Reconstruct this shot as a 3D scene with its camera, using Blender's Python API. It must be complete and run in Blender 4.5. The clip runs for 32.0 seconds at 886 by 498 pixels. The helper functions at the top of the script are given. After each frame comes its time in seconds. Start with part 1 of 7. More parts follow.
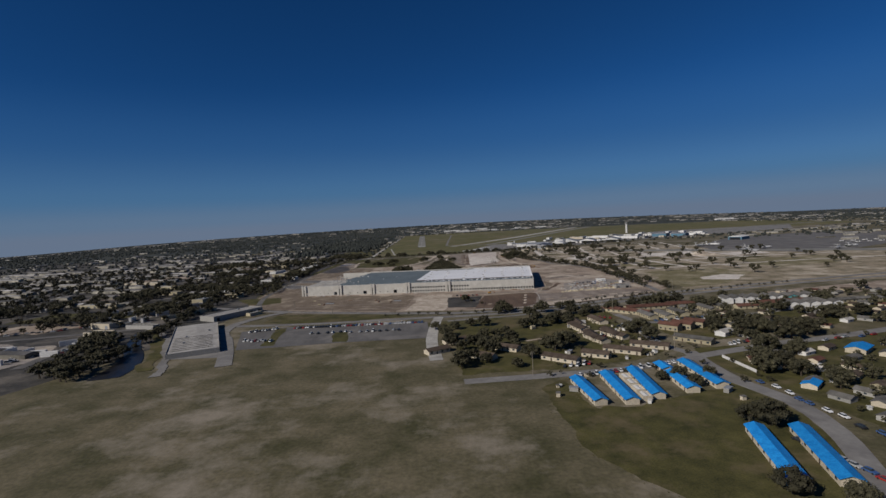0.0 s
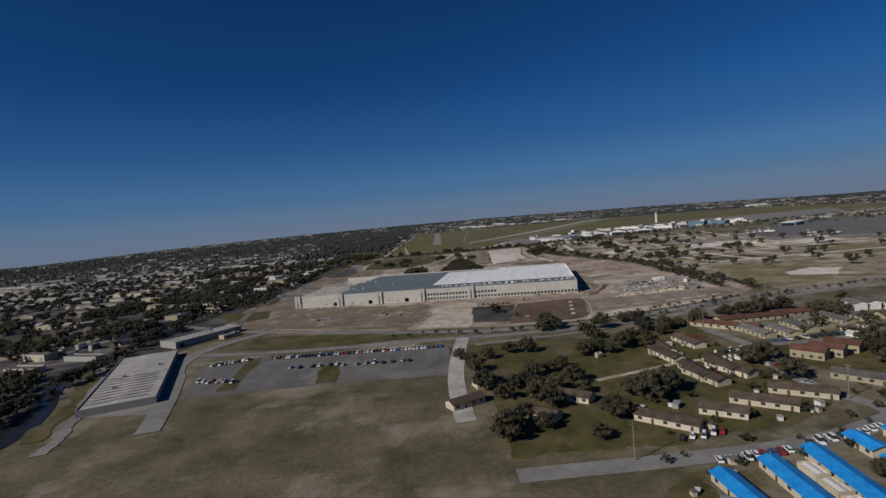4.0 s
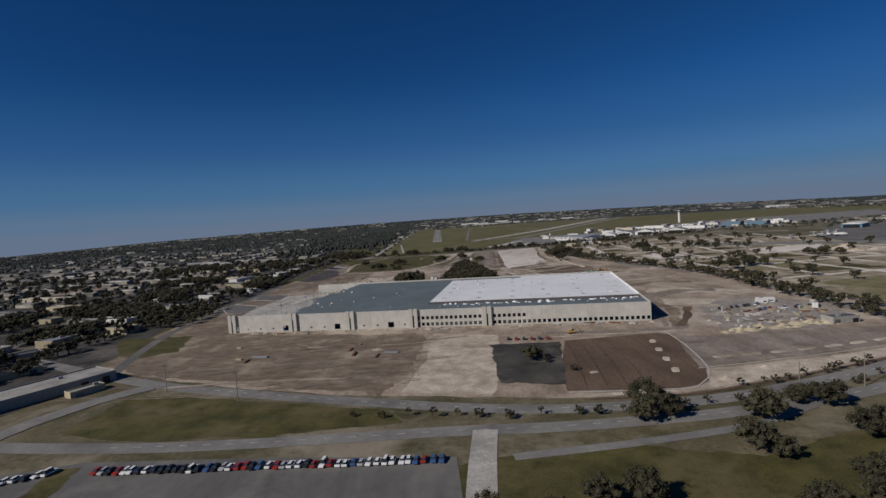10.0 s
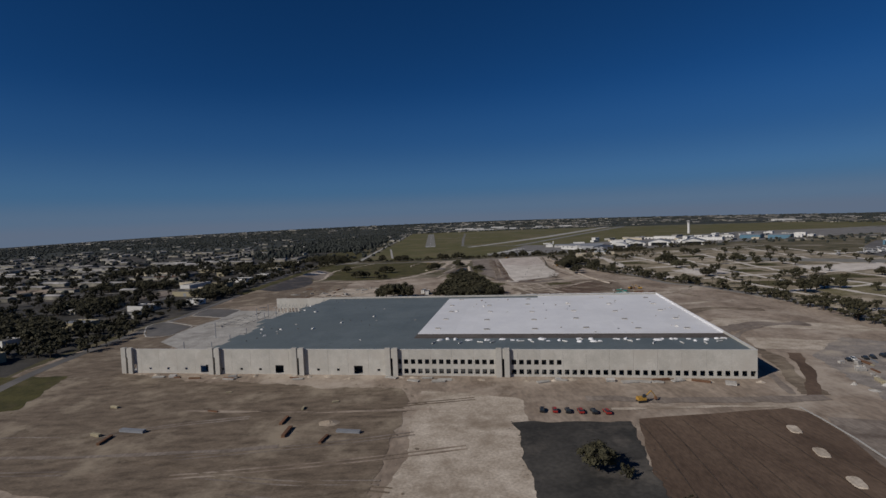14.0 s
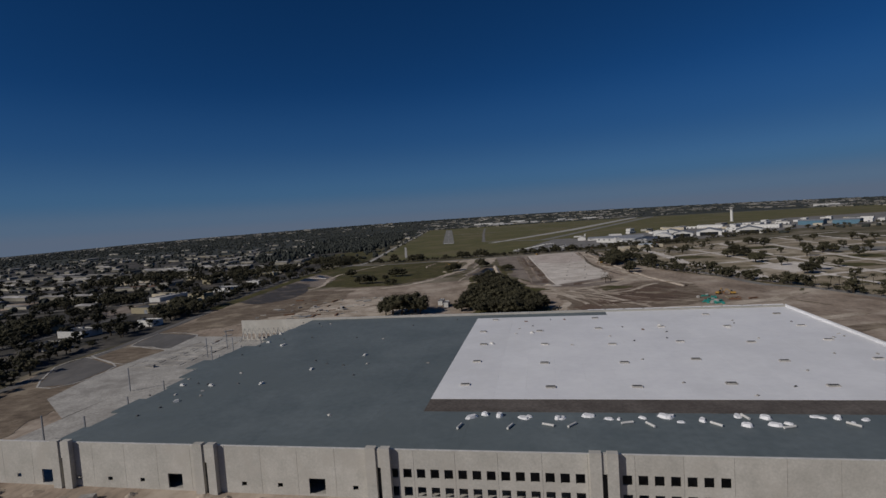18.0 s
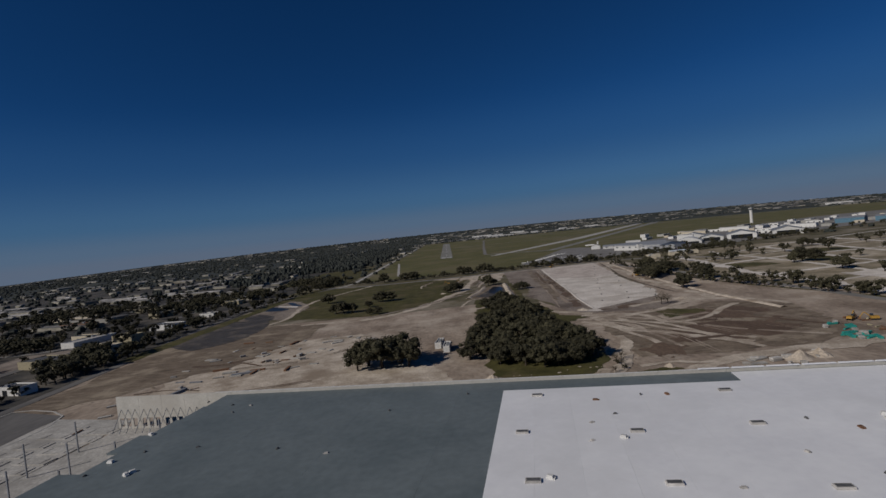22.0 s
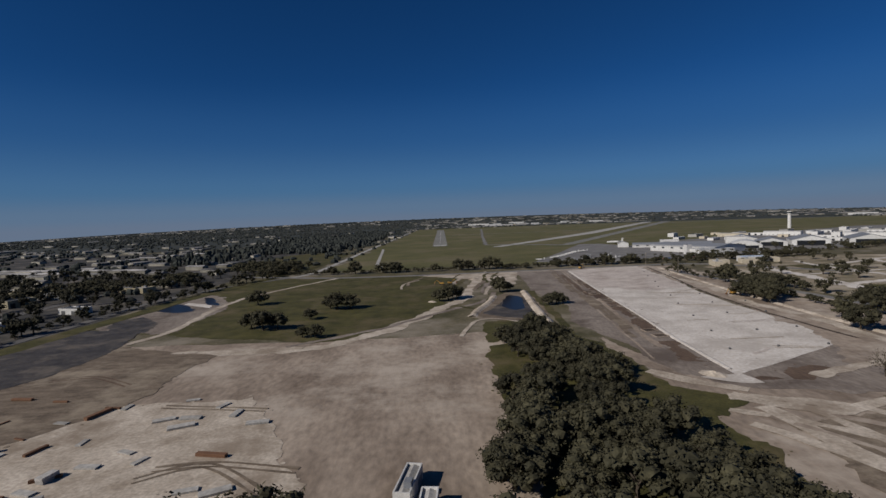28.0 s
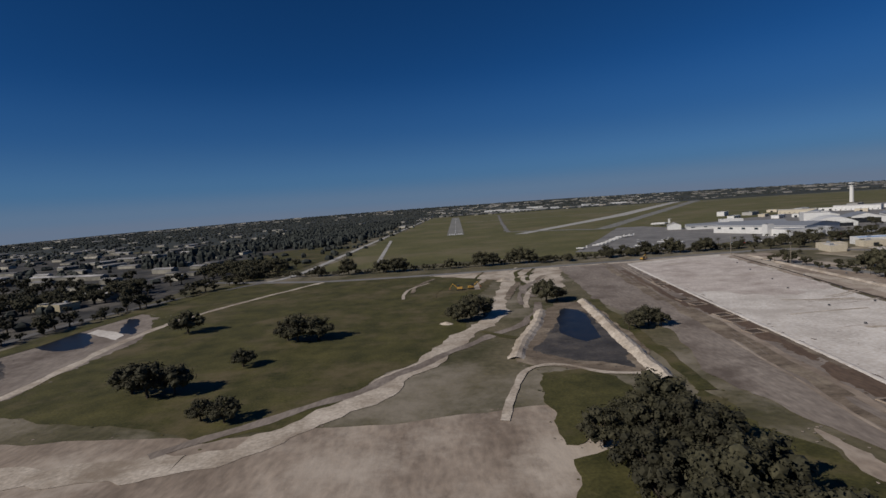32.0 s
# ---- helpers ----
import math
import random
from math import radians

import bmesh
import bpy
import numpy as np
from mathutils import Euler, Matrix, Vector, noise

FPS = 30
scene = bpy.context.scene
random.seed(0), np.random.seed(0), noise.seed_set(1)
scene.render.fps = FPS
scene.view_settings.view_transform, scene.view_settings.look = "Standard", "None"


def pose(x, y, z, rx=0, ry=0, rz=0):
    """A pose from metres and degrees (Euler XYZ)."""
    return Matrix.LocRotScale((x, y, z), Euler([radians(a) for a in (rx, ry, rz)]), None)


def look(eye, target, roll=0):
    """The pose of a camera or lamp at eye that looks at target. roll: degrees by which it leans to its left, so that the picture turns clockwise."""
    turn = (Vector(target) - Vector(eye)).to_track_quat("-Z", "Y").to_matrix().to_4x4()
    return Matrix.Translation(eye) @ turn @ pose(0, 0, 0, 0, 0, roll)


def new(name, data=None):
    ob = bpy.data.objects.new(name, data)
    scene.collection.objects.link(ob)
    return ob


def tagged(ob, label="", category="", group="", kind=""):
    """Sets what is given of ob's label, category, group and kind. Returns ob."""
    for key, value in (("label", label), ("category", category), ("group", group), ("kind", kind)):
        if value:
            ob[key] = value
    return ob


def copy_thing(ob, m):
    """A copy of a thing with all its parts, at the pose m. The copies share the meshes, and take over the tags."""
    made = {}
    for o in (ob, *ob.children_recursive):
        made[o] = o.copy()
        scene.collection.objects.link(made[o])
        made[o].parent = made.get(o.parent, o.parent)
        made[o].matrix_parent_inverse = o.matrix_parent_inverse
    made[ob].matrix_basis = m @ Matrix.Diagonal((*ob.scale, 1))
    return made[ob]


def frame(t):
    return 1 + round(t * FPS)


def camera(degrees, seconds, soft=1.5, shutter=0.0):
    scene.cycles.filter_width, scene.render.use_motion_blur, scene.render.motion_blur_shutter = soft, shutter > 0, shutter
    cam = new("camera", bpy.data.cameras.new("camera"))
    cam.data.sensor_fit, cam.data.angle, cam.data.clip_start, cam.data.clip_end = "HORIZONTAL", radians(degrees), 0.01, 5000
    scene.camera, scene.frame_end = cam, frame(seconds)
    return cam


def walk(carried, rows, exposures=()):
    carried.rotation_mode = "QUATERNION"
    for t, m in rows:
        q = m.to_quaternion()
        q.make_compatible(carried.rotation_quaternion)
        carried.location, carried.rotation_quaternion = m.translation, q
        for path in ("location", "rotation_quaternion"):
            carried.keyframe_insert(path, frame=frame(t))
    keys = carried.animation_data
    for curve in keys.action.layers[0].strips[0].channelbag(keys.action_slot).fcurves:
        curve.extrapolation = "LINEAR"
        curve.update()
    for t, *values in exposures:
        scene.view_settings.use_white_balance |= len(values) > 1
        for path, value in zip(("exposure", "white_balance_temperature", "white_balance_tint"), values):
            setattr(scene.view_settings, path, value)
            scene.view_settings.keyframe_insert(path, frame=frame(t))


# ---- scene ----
cam = camera(82.12, 32.0, soft=1.5, shutter=0.1)
# seconds, x, y, z, yaw, pitch, lean to the right
PATH = [
    (0.0, 0.0, 0.0, 91.48, -2.63, -3.19, 3.13),
    (0.5, 0.0, 15.0, 90.84, -2.12, -3.14, 3.41),
    (1.0, 0.0, 30.0, 90.19, -0.86, -3.53, 3.96),
    (1.5, 0.0, 45.0, 89.55, 0.08, -3.93, 3.44),
    (2.0, 0.0, 60.0, 88.90, 0.24, -3.93, 2.85),
    (2.5, 0.0, 75.0, 88.26, -0.43, -3.81, 3.23),
    (3.0, 0.0, 90.0, 87.61, -0.92, -3.43, 5.91),
    (3.5, 0.0, 105.0, 86.97, -0.83, -3.33, 5.24),
    (5.5, 0.0, 165.0, 84.39, -1.19, -3.93, 4.59),
    (6.0, 0.0, 180.0, 83.75, -1.43, -3.94, 3.84),
    (6.5, 0.0, 195.0, 83.10, -1.54, -4.01, 3.27),
    (7.0, 0.0, 210.0, 82.46, -1.39, -3.98, 3.02),
    (7.5, 0.0, 225.0, 81.82, -1.06, -4.15, 3.49),
    (8.0, 0.0, 240.0, 81.17, -0.78, -4.34, 3.58),
    (8.5, 0.0, 255.0, 80.53, -0.78, -4.29, 3.79),
    (9.0, 0.0, 270.0, 79.88, -0.91, -4.14, 3.28),
    (9.5, 0.0, 285.0, 79.24, -1.06, -3.96, 3.81),
    (10.0, 0.0, 300.0, 78.59, -0.92, -3.73, 3.90),
    (10.5, 0.0, 315.0, 77.95, -0.94, -3.64, 4.30),
    (11.0, 0.0, 330.0, 77.31, -1.05, -3.38, 4.30),
    (11.5, 0.0, 345.0, 76.66, -1.26, -3.24, 2.69),
    (12.0, 0.0, 360.0, 76.02, -1.42, -3.06, 2.79),
    (12.5, 0.0, 375.0, 75.37, -1.45, -2.95, 3.18),
    (13.0, 0.0, 390.0, 74.73, -1.51, -2.95, 2.63),
    (13.5, 0.0, 405.0, 74.08, -1.73, -3.04, 2.05),
    (15.5, 0.0, 465.0, 71.51, -0.51, -4.13, 3.72),
    (16.0, 0.0, 480.0, 70.86, 0.12, -4.43, 3.86),
    (16.5, 0.0, 495.0, 70.22, 0.37, -4.06, 4.02),
    (17.0, 0.0, 510.0, 69.57, 0.34, -3.75, 3.89),
    (17.5, 0.0, 525.0, 68.93, 0.26, -3.68, 4.16),
    (18.0, 0.0, 540.0, 68.29, 0.34, -3.52, 3.81),
    (18.5, 0.0, 555.0, 67.64, 0.45, -3.28, 2.49),
    (19.0, 0.0, 570.0, 67.00, 0.45, -3.06, 1.31),
    (19.5, 0.0, 585.0, 66.35, 0.32, -2.74, 1.58),
    (20.0, 0.0, 600.0, 65.71, 0.44, -2.49, 4.63),
    (20.5, 0.0, 615.0, 65.06, 0.74, -2.26, 5.20),
    (21.0, 0.0, 630.0, 64.42, 0.81, -2.01, 4.79),
    (21.5, 0.0, 645.0, 63.77, 0.51, -1.93, 4.35),
    (22.0, 0.0, 660.0, 63.13, -0.01, -1.96, 5.88),
    (22.5, 0.0, 675.0, 62.49, -0.17, -2.25, 6.75),
    (23.0, 0.0, 690.0, 61.84, -0.08, -2.55, 5.85),
    (23.5, 0.0, 705.0, 61.20, 0.25, -2.62, 5.59),
    (24.0, 0.0, 720.0, 60.55, 0.41, -2.44, 4.94),
    (24.5, 0.0, 735.0, 59.91, 0.24, -2.58, 3.65),
    (26.5, 0.0, 795.0, 57.33, -1.10, -3.06, 3.52),
    (27.0, 0.0, 810.0, 56.69, -1.00, -2.99, 0.73),
    (27.5, 0.0, 825.0, 56.04, -0.71, -3.45, 1.34),
    (28.0, 0.0, 840.0, 55.40, -0.57, -3.46, 2.16),
    (28.5, 0.0, 855.0, 54.75, -0.25, -3.47, 1.68),
    (29.0, 0.0, 870.0, 54.11, 0.23, -3.72, 2.51),
    (29.5, 0.0, 885.0, 53.47, 0.61, -3.95, 0.59),
    (30.0, 0.0, 900.0, 52.82, 0.40, -4.30, -0.01),
    (30.5, 0.0, 915.0, 52.18, -0.13, -4.48, 2.82),
    (31.0, 0.0, 930.0, 51.53, -0.26, -4.77, 5.16),
    (31.5, 0.0, 945.0, 50.89, 0.31, -4.84, 4.55),
    (32.0, 0.0, 960.0, 50.24, 1.05, -4.70, 4.03),
]
EXPOSURE = [(0.0, 0.0), (10.0, 0.0), (13.0, -0.18), (16.0, -0.28), (19.0, -0.42), (23.0, -0.40), (25.0, -0.22), (27.0, -0.1), (29.0, 0.0), (32.0, 0.0)]
walk(cam, [(t, pose(x, y, z, 90 + pitch, lean, yaw)) for t, x, y, z, yaw, pitch, lean in PATH], EXPOSURE)

# ---- sky and sun ----
SUN = Vector((-0.74, -0.44, 0.57)).normalized()
world = bpy.data.worlds.new("sky")
world.use_nodes = True
scene.world = world
wn, wl = world.node_tree.nodes, world.node_tree.links
sky = wn.new("ShaderNodeTexSky")
sky.sky_type = "NISHITA"
sky.sun_disc = False
sky.sun_elevation = math.asin(SUN.z)
sky.sun_rotation = math.atan2(SUN.x, SUN.y)
sky.altitude = 5000.0
sky.air_density = 1.0
sky.dust_density = 0.15
sky.ozone_density = 6.0
deep = wn.new("ShaderNodeHueSaturation")
deep.inputs["Saturation"].default_value = 1.2
deep.inputs["Hue"].default_value = 0.504
wl.new(sky.outputs[0], deep.inputs["Color"])
# a dusty haze layer low in the sky, the same all round
way = wn.new("ShaderNodeTexCoord")
split = wn.new("ShaderNodeSeparateXYZ")
wl.new(way.outputs["Generated"], split.inputs[0])
tone, depth = wn.new("ShaderNodeValToRGB"), wn.new("ShaderNodeValToRGB")
for ramp, stops in ((tone, ((0.0, (0.128, 0.172, 0.250)), (0.022, (0.104, 0.166, 0.262)), (0.065, (0.062, 0.146, 0.268)), (0.16, (0.030, 0.098, 0.232)))), (depth, ((0.0, (1, 1, 1)), (0.03, (0.92, 0.92, 0.92)), (0.10, (0.6, 0.6, 0.6)), (0.26, (0, 0, 0))))):
    ramp.color_ramp.interpolation = "EASE"
    while len(ramp.color_ramp.elements) < len(stops):
        ramp.color_ramp.elements.new(0.5)
    for element, (at_z, colour) in zip(ramp.color_ramp.elements, stops):
        element.position, element.color = at_z, (*colour, 1)
    wl.new(split.outputs["Z"], ramp.inputs["Fac"])
level = wn.new("ShaderNodeVectorMath")
level.operation = "SCALE"
level.inputs["Scale"].default_value = 1 / 0.050
wl.new(tone.outputs[0], level.inputs[0])
hazy = wn.new("ShaderNodeMix")
hazy.data_type = "RGBA"
wl.new(depth.outputs[0], hazy.inputs["Factor"])
wl.new(deep.outputs[0], hazy.inputs["A"])
wl.new(level.outputs[0], hazy.inputs["B"])
wl.new(hazy.outputs["Result"], wn["Background"].inputs[0])
wn["Background"].inputs[1].default_value = 0.050
lamp = bpy.data.lights.new("sun", "SUN")
lamp.energy, lamp.angle, lamp.color = 3.6, radians(0.55), (1.0, 0.94, 0.86)
new("sun", lamp).matrix_world = look(SUN * 900, (0, 0, 0))

# ---- materials ----
def material(name, dark, light, size=4.0, rough=0.85, fine=8.0, bump=0.15, metal=0.0, stain=None, per_object=0.0, streak=1.0, world_space=True, island=0.0):
    """Two-scale noise between two colours, a fine grain, optional stains and a little change from piece to piece."""
    m = bpy.data.materials.new(name)
    m.use_nodes = True
    n, l = m.node_tree.nodes, m.node_tree.links
    b = n["Principled BSDF"]
    b.inputs["Roughness"].default_value = rough
    b.inputs["Metallic"].default_value = metal
    b.inputs["Specular IOR Level"].default_value = 0.25
    if world_space:
        src = n.new("ShaderNodeNewGeometry").outputs["Position"]
    else:
        src = n.new("ShaderNodeTexCoord").outputs["Object"]
    mp = n.new("ShaderNodeMapping")
    mp.inputs["Scale"].default_value = (1.0, 1.0 / streak, 1.0)
    l.new(src, mp.inputs["Vector"])
    big = n.new("ShaderNodeTexNoise")
    big.inputs["Scale"].default_value = 1.0 / size
    big.inputs["Detail"].default_value = 6.0
    big.inputs["Roughness"].default_value = 0.62
    l.new(mp.outputs[0], big.inputs["Vector"])
    ramp = n.new("ShaderNodeValToRGB")
    ramp.color_ramp.elements[0].position, ramp.color_ramp.elements[1].position = 0.34, 0.66
    ramp.color_ramp.elements[0].color, ramp.color_ramp.elements[1].color = (*dark, 1), (*light, 1)
    l.new(big.outputs["Fac"], ramp.inputs["Fac"])
    out = ramp.outputs[0]
    grain = n.new("ShaderNodeTexNoise")
    grain.inputs["Scale"].default_value = fine / size
    grain.inputs["Detail"].default_value = 4.0
    l.new(mp.outputs[0], grain.inputs["Vector"])
    mix = n.new("ShaderNodeMix")
    mix.data_type, mix.blend_type = "RGBA", "OVERLAY"
    mix.inputs["Factor"].default_value = 0.55
    l.new(out, mix.inputs["A"])
    l.new(grain.outputs["Fac"], mix.inputs["B"])
    out = mix.outputs["Result"]
    if stain:
        sp = n.new("ShaderNodeTexNoise")
        sp.inputs["Scale"].default_value = 0.37 / size
        sp.inputs["Detail"].default_value = 8.0
        sp.inputs["Roughness"].default_value = 0.7
        l.new(src, sp.inputs["Vector"])
        sr = n.new("ShaderNodeValToRGB")
        sr.color_ramp.elements[0].position, sr.color_ramp.elements[1].position = 0.5, 0.64
        l.new(sp.outputs["Fac"], sr.inputs["Fac"])
        sm = n.new("ShaderNodeMix")
        sm.data_type = "RGBA"
        sm.inputs["B"].default_value = (*stain, 1)
        l.new(sr.outputs[0], sm.inputs["Factor"])
        l.new(out, sm.inputs["A"])
        out = sm.outputs["Result"]
    if per_object or island:
        info = n.new("ShaderNodeObjectInfo").outputs["Random"] if per_object else n.new("ShaderNodeNewGeometry").outputs["Random Per Island"]
        amount = per_object or island
        hs = n.new("ShaderNodeHueSaturation")
        mr = n.new("ShaderNodeMapRange")
        mr.inputs["To Min"].default_value, mr.inputs["To Max"].default_value = 1.0 - amount, 1.0 + amount
        l.new(info, mr.inputs["Value"])
        l.new(mr.outputs[0], hs.inputs["Value"])
        l.new(out, hs.inputs["Color"])
        out = hs.outputs[0]
    l.new(out, b.inputs["Base Color"])
    if bump:
        bp = n.new("ShaderNodeBump")
        bp.inputs["Strength"].default_value = bump
        bp.inputs["Distance"].default_value = 0.02 * size
        l.new(grain.outputs["Fac"], bp.inputs["Height"])
        l.new(bp.outputs[0], b.inputs["Normal"])
    return m


def plain(name, colour, rough=0.6, metal=0.0, spec=0.3, per_object=0.0):
    return material(name, tuple(c * 0.86 for c in colour), tuple(min(1, c * 1.1) for c in colour), size=1.3, rough=rough, fine=9.0, bump=0.05, metal=metal, per_object=per_object, world_space=False)


M = {}
M["land"] = material("mixed_lawn_and_soil", (0.062, 0.058, 0.026), (0.150, 0.126, 0.078), size=26.0, fine=14.0, bump=0.3, stain=(0.25, 0.215, 0.165))
M["lawn"] = material("lawn_grass", (0.041, 0.040, 0.012), (0.094, 0.084, 0.028), size=11.0, fine=16.0, bump=0.35, stain=(0.122, 0.097, 0.050))
M["field"] = material("airfield_grass", (0.086, 0.084, 0.030), (0.135, 0.122, 0.052), size=60.0, fine=20.0, bump=0.25, stain=(0.165, 0.138, 0.078))
M["dirt"] = material("graded_dirt", (0.195, 0.150, 0.114), (0.37, 0.300, 0.238), size=18.0, fine=10.0, bump=0.35, stain=(0.46, 0.39, 0.32), streak=2.2)
M["pale_dirt"] = material("pale_sandy_soil", (0.34, 0.280, 0.218), (0.58, 0.505, 0.42), size=11.0, fine=12.0, bump=0.3, stain=(0.27, 0.215, 0.162))
M["brown_dirt"] = material("damp_brown_soil", (0.090, 0.060, 0.042), (0.150, 0.104, 0.074), size=16.0, fine=18.0, bump=0.3, streak=3.0)
M["grey_dirt"] = material("rolled_grey_brown_base", (0.185, 0.150, 0.124), (0.290, 0.246, 0.208), size=12.0, fine=12.0, bump=0.25, stain=(0.125, 0.098, 0.080), streak=3.5)
M["sand_pad"] = material("white_limerock_pad", (0.52, 0.47, 0.42), (0.70, 0.645, 0.585), size=14.0, fine=12.0, bump=0.2, stain=(0.47, 0.42, 0.37))
M["pad_rough"] = material("raw_pinkish_limerock", (0.44, 0.375, 0.335), (0.60, 0.535, 0.48), size=9.0, fine=12.0, bump=0.35, stain=(0.37, 0.31, 0.27))
M["scrub"] = material("scrubby_bare_land", (0.130, 0.112, 0.062), (0.34, 0.28, 0.205), size=20.0, fine=12.0, bump=0.3, stain=(0.47, 0.405, 0.32))
M["brown_felt"] = material("brown_grey_roof_primer", (0.085, 0.072, 0.064), (0.135, 0.118, 0.106), size=8.0, fine=9.0, bump=0.05)
M["asphalt"] = material("worn_asphalt", (0.100, 0.095, 0.092), (0.150, 0.143, 0.137), size=16.0, fine=6.0, bump=0.0, streak=3.0, stain=(0.185, 0.172, 0.160))
M["old_asphalt"] = material("pale_old_asphalt", (0.165, 0.156, 0.150), (0.235, 0.225, 0.212), size=14.0, fine=6.0, bump=0.0, stain=(0.135, 0.128, 0.122))
M["concrete"] = material("pale_concrete", (0.33, 0.315, 0.29), (0.45, 0.43, 0.40), size=8.0, fine=9.0, bump=0.08, stain=(0.27, 0.255, 0.235))
M["runway"] = material("runway_asphalt", (0.175, 0.170, 0.155), (0.235, 0.228, 0.205), size=24.0, fine=8.0, bump=0.05, streak=6.0)
M["yard"] = material("dark_industrial_yard", (0.028, 0.027, 0.025), (0.078, 0.072, 0.064), size=20.0, fine=14.0, bump=0.25, stain=(0.15, 0.132, 0.112))
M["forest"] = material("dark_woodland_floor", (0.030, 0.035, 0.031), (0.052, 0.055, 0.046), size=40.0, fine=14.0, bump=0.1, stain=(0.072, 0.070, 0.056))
M["hollow"] = material("dark_excavated_soil", (0.105, 0.080, 0.058), (0.225, 0.176, 0.130), size=9.0, fine=10.0, bump=0.3, stain=(0.31, 0.255, 0.19), streak=0.4)
M["yard_base"] = material("grey_gravel_yard", (0.20, 0.176, 0.158), (0.32, 0.285, 0.255), size=7.0, fine=9.0, bump=0.2, stain=(0.42, 0.36, 0.29))
M["sand"] = material("yellow_sand", (0.36, 0.30, 0.20), (0.50, 0.43, 0.31), size=3.0, fine=8.0, bump=0.3)
M["kerb"] = material("concrete_kerb", (0.38, 0.365, 0.34), (0.47, 0.45, 0.42), size=3.0, rough=0.9)
M["paint"] = plain("white_road_paint", (0.62, 0.61, 0.58), 0.7)
M["tilt_wall"] = material("tilt_up_concrete_panel", (0.40, 0.385, 0.35), (0.50, 0.48, 0.44), size=6.0, fine=12.0, bump=0.05, stain=(0.43, 0.405, 0.365), per_object=0.035)
M["white_roof"] = material("white_roof_membrane", (0.72, 0.72, 0.74), (0.80, 0.80, 0.81), size=22.0, rough=0.5, fine=10.0, bump=0.03, stain=(0.69, 0.69, 0.70), per_object=0.015)
M["slate_roof"] = material("blue_grey_roof_underlay", (0.112, 0.136, 0.144), (0.150, 0.176, 0.184), size=20.0, rough=0.6, fine=10.0, bump=0.04, stain=(0.128, 0.152, 0.158), per_object=0.03)
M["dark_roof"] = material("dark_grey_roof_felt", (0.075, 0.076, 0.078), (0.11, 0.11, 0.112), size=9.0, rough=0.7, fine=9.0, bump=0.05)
M["void"] = plain("unlit_window_opening", (0.018, 0.020, 0.024), 0.3)
M["glass"] = plain("dark_tinted_glass", (0.03, 0.04, 0.05), 0.08)
M["white"] = plain("white_paint", (0.60, 0.59, 0.57), 0.5, per_object=0.10)
M["teal_wall"] = plain("teal_paint", (0.10, 0.30, 0.32), 0.7)
M["cream"] = plain("cream_stucco", (0.50, 0.44, 0.34), 0.85, per_object=0.12)
M["yellow"] = plain("yellow_stucco", (0.36, 0.315, 0.215), 0.85, per_object=0.2)
M["grey_wall"] = plain("grey_stucco", (0.30, 0.29, 0.27), 0.85, per_object=0.2)
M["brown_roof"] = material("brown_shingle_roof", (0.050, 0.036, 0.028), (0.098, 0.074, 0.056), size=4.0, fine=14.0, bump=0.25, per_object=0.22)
M["grey_roof"] = material("grey_shingle_roof", (0.085, 0.080, 0.074), (0.155, 0.147, 0.135), size=4.0, fine=14.0, bump=0.25, per_object=0.25)
M["red_roof"] = material("red_clay_roof", (0.085, 0.040, 0.029), (0.140, 0.066, 0.048), size=4.0, fine=14.0, bump=0.3, per_object=0.15)
M["pale_roof"] = material("pale_gravel_roof", (0.30, 0.285, 0.265), (0.46, 0.44, 0.415), size=7.0, fine=10.0, bump=0.08, per_object=0.3)
M["tarp"] = material("blue_tarpaulin_roof", (0.012, 0.185, 0.52), (0.022, 0.27, 0.66), size=3.0, rough=0.45, fine=6.0, bump=0.2, per_object=0.12)
M["metal"] = plain("galvanised_metal", (0.215, 0.225, 0.245), 0.6, 0.0, per_object=0.15)
M["water"] = material("dark_water", (0.012, 0.013, 0.014), (0.028, 0.026, 0.024), size=5.0, rough=0.3, fine=5.0, bump=0.25)
M["water"].node_tree.nodes["Principled BSDF"].inputs["Specular IOR Level"].default_value = 0.13
M["bark"] = material("tree_bark", (0.045, 0.034, 0.025), (0.085, 0.068, 0.052), size=0.6, fine=6.0, bump=0.4, world_space=False)
M["leaf"] = material("broad_leaves", (0.027, 0.026, 0.015), (0.062, 0.056, 0.031), size=2.4, rough=0.8, fine=5.0, bump=0.0, per_object=0.32, world_space=False)
M["dry_leaf"] = material("dull_brown_leaves", (0.035, 0.030, 0.018), (0.070, 0.060, 0.036), size=2.0, rough=0.75, fine=5.0, bump=0.0, per_object=0.2, world_space=False)
# the cool cast puts distance haze into the leaf colour
M["far_leaf"] = material("haze_tinted_foliage", (0.028, 0.033, 0.030), (0.046, 0.050, 0.044), size=40.0, rough=0.9, fine=8.0, bump=0.0, island=0.22)
M["far_wall"] = material("distant_walls", (0.12, 0.112, 0.095), (0.36, 0.335, 0.28), size=30.0, rough=0.8, fine=6.0, bump=0.0, island=0.5)
M["far_roof"] = material("distant_roofs", (0.045, 0.044, 0.044), (0.36, 0.345, 0.335), size=50.0, rough=0.8, fine=6.0, bump=0.0, island=0.8)
M["wet"] = material("dark_wet_mud", (0.048, 0.044, 0.042), (0.092, 0.082, 0.074), size=7.0, rough=0.6, fine=9.0, bump=0.2, stain=(0.15, 0.128, 0.105))
M["wet"].node_tree.nodes["Principled BSDF"].inputs["Specular IOR Level"].default_value = 0.12
M["blue_wall"] = plain("dull_blue_cladding", (0.085, 0.165, 0.225), 0.6, per_object=0.1)
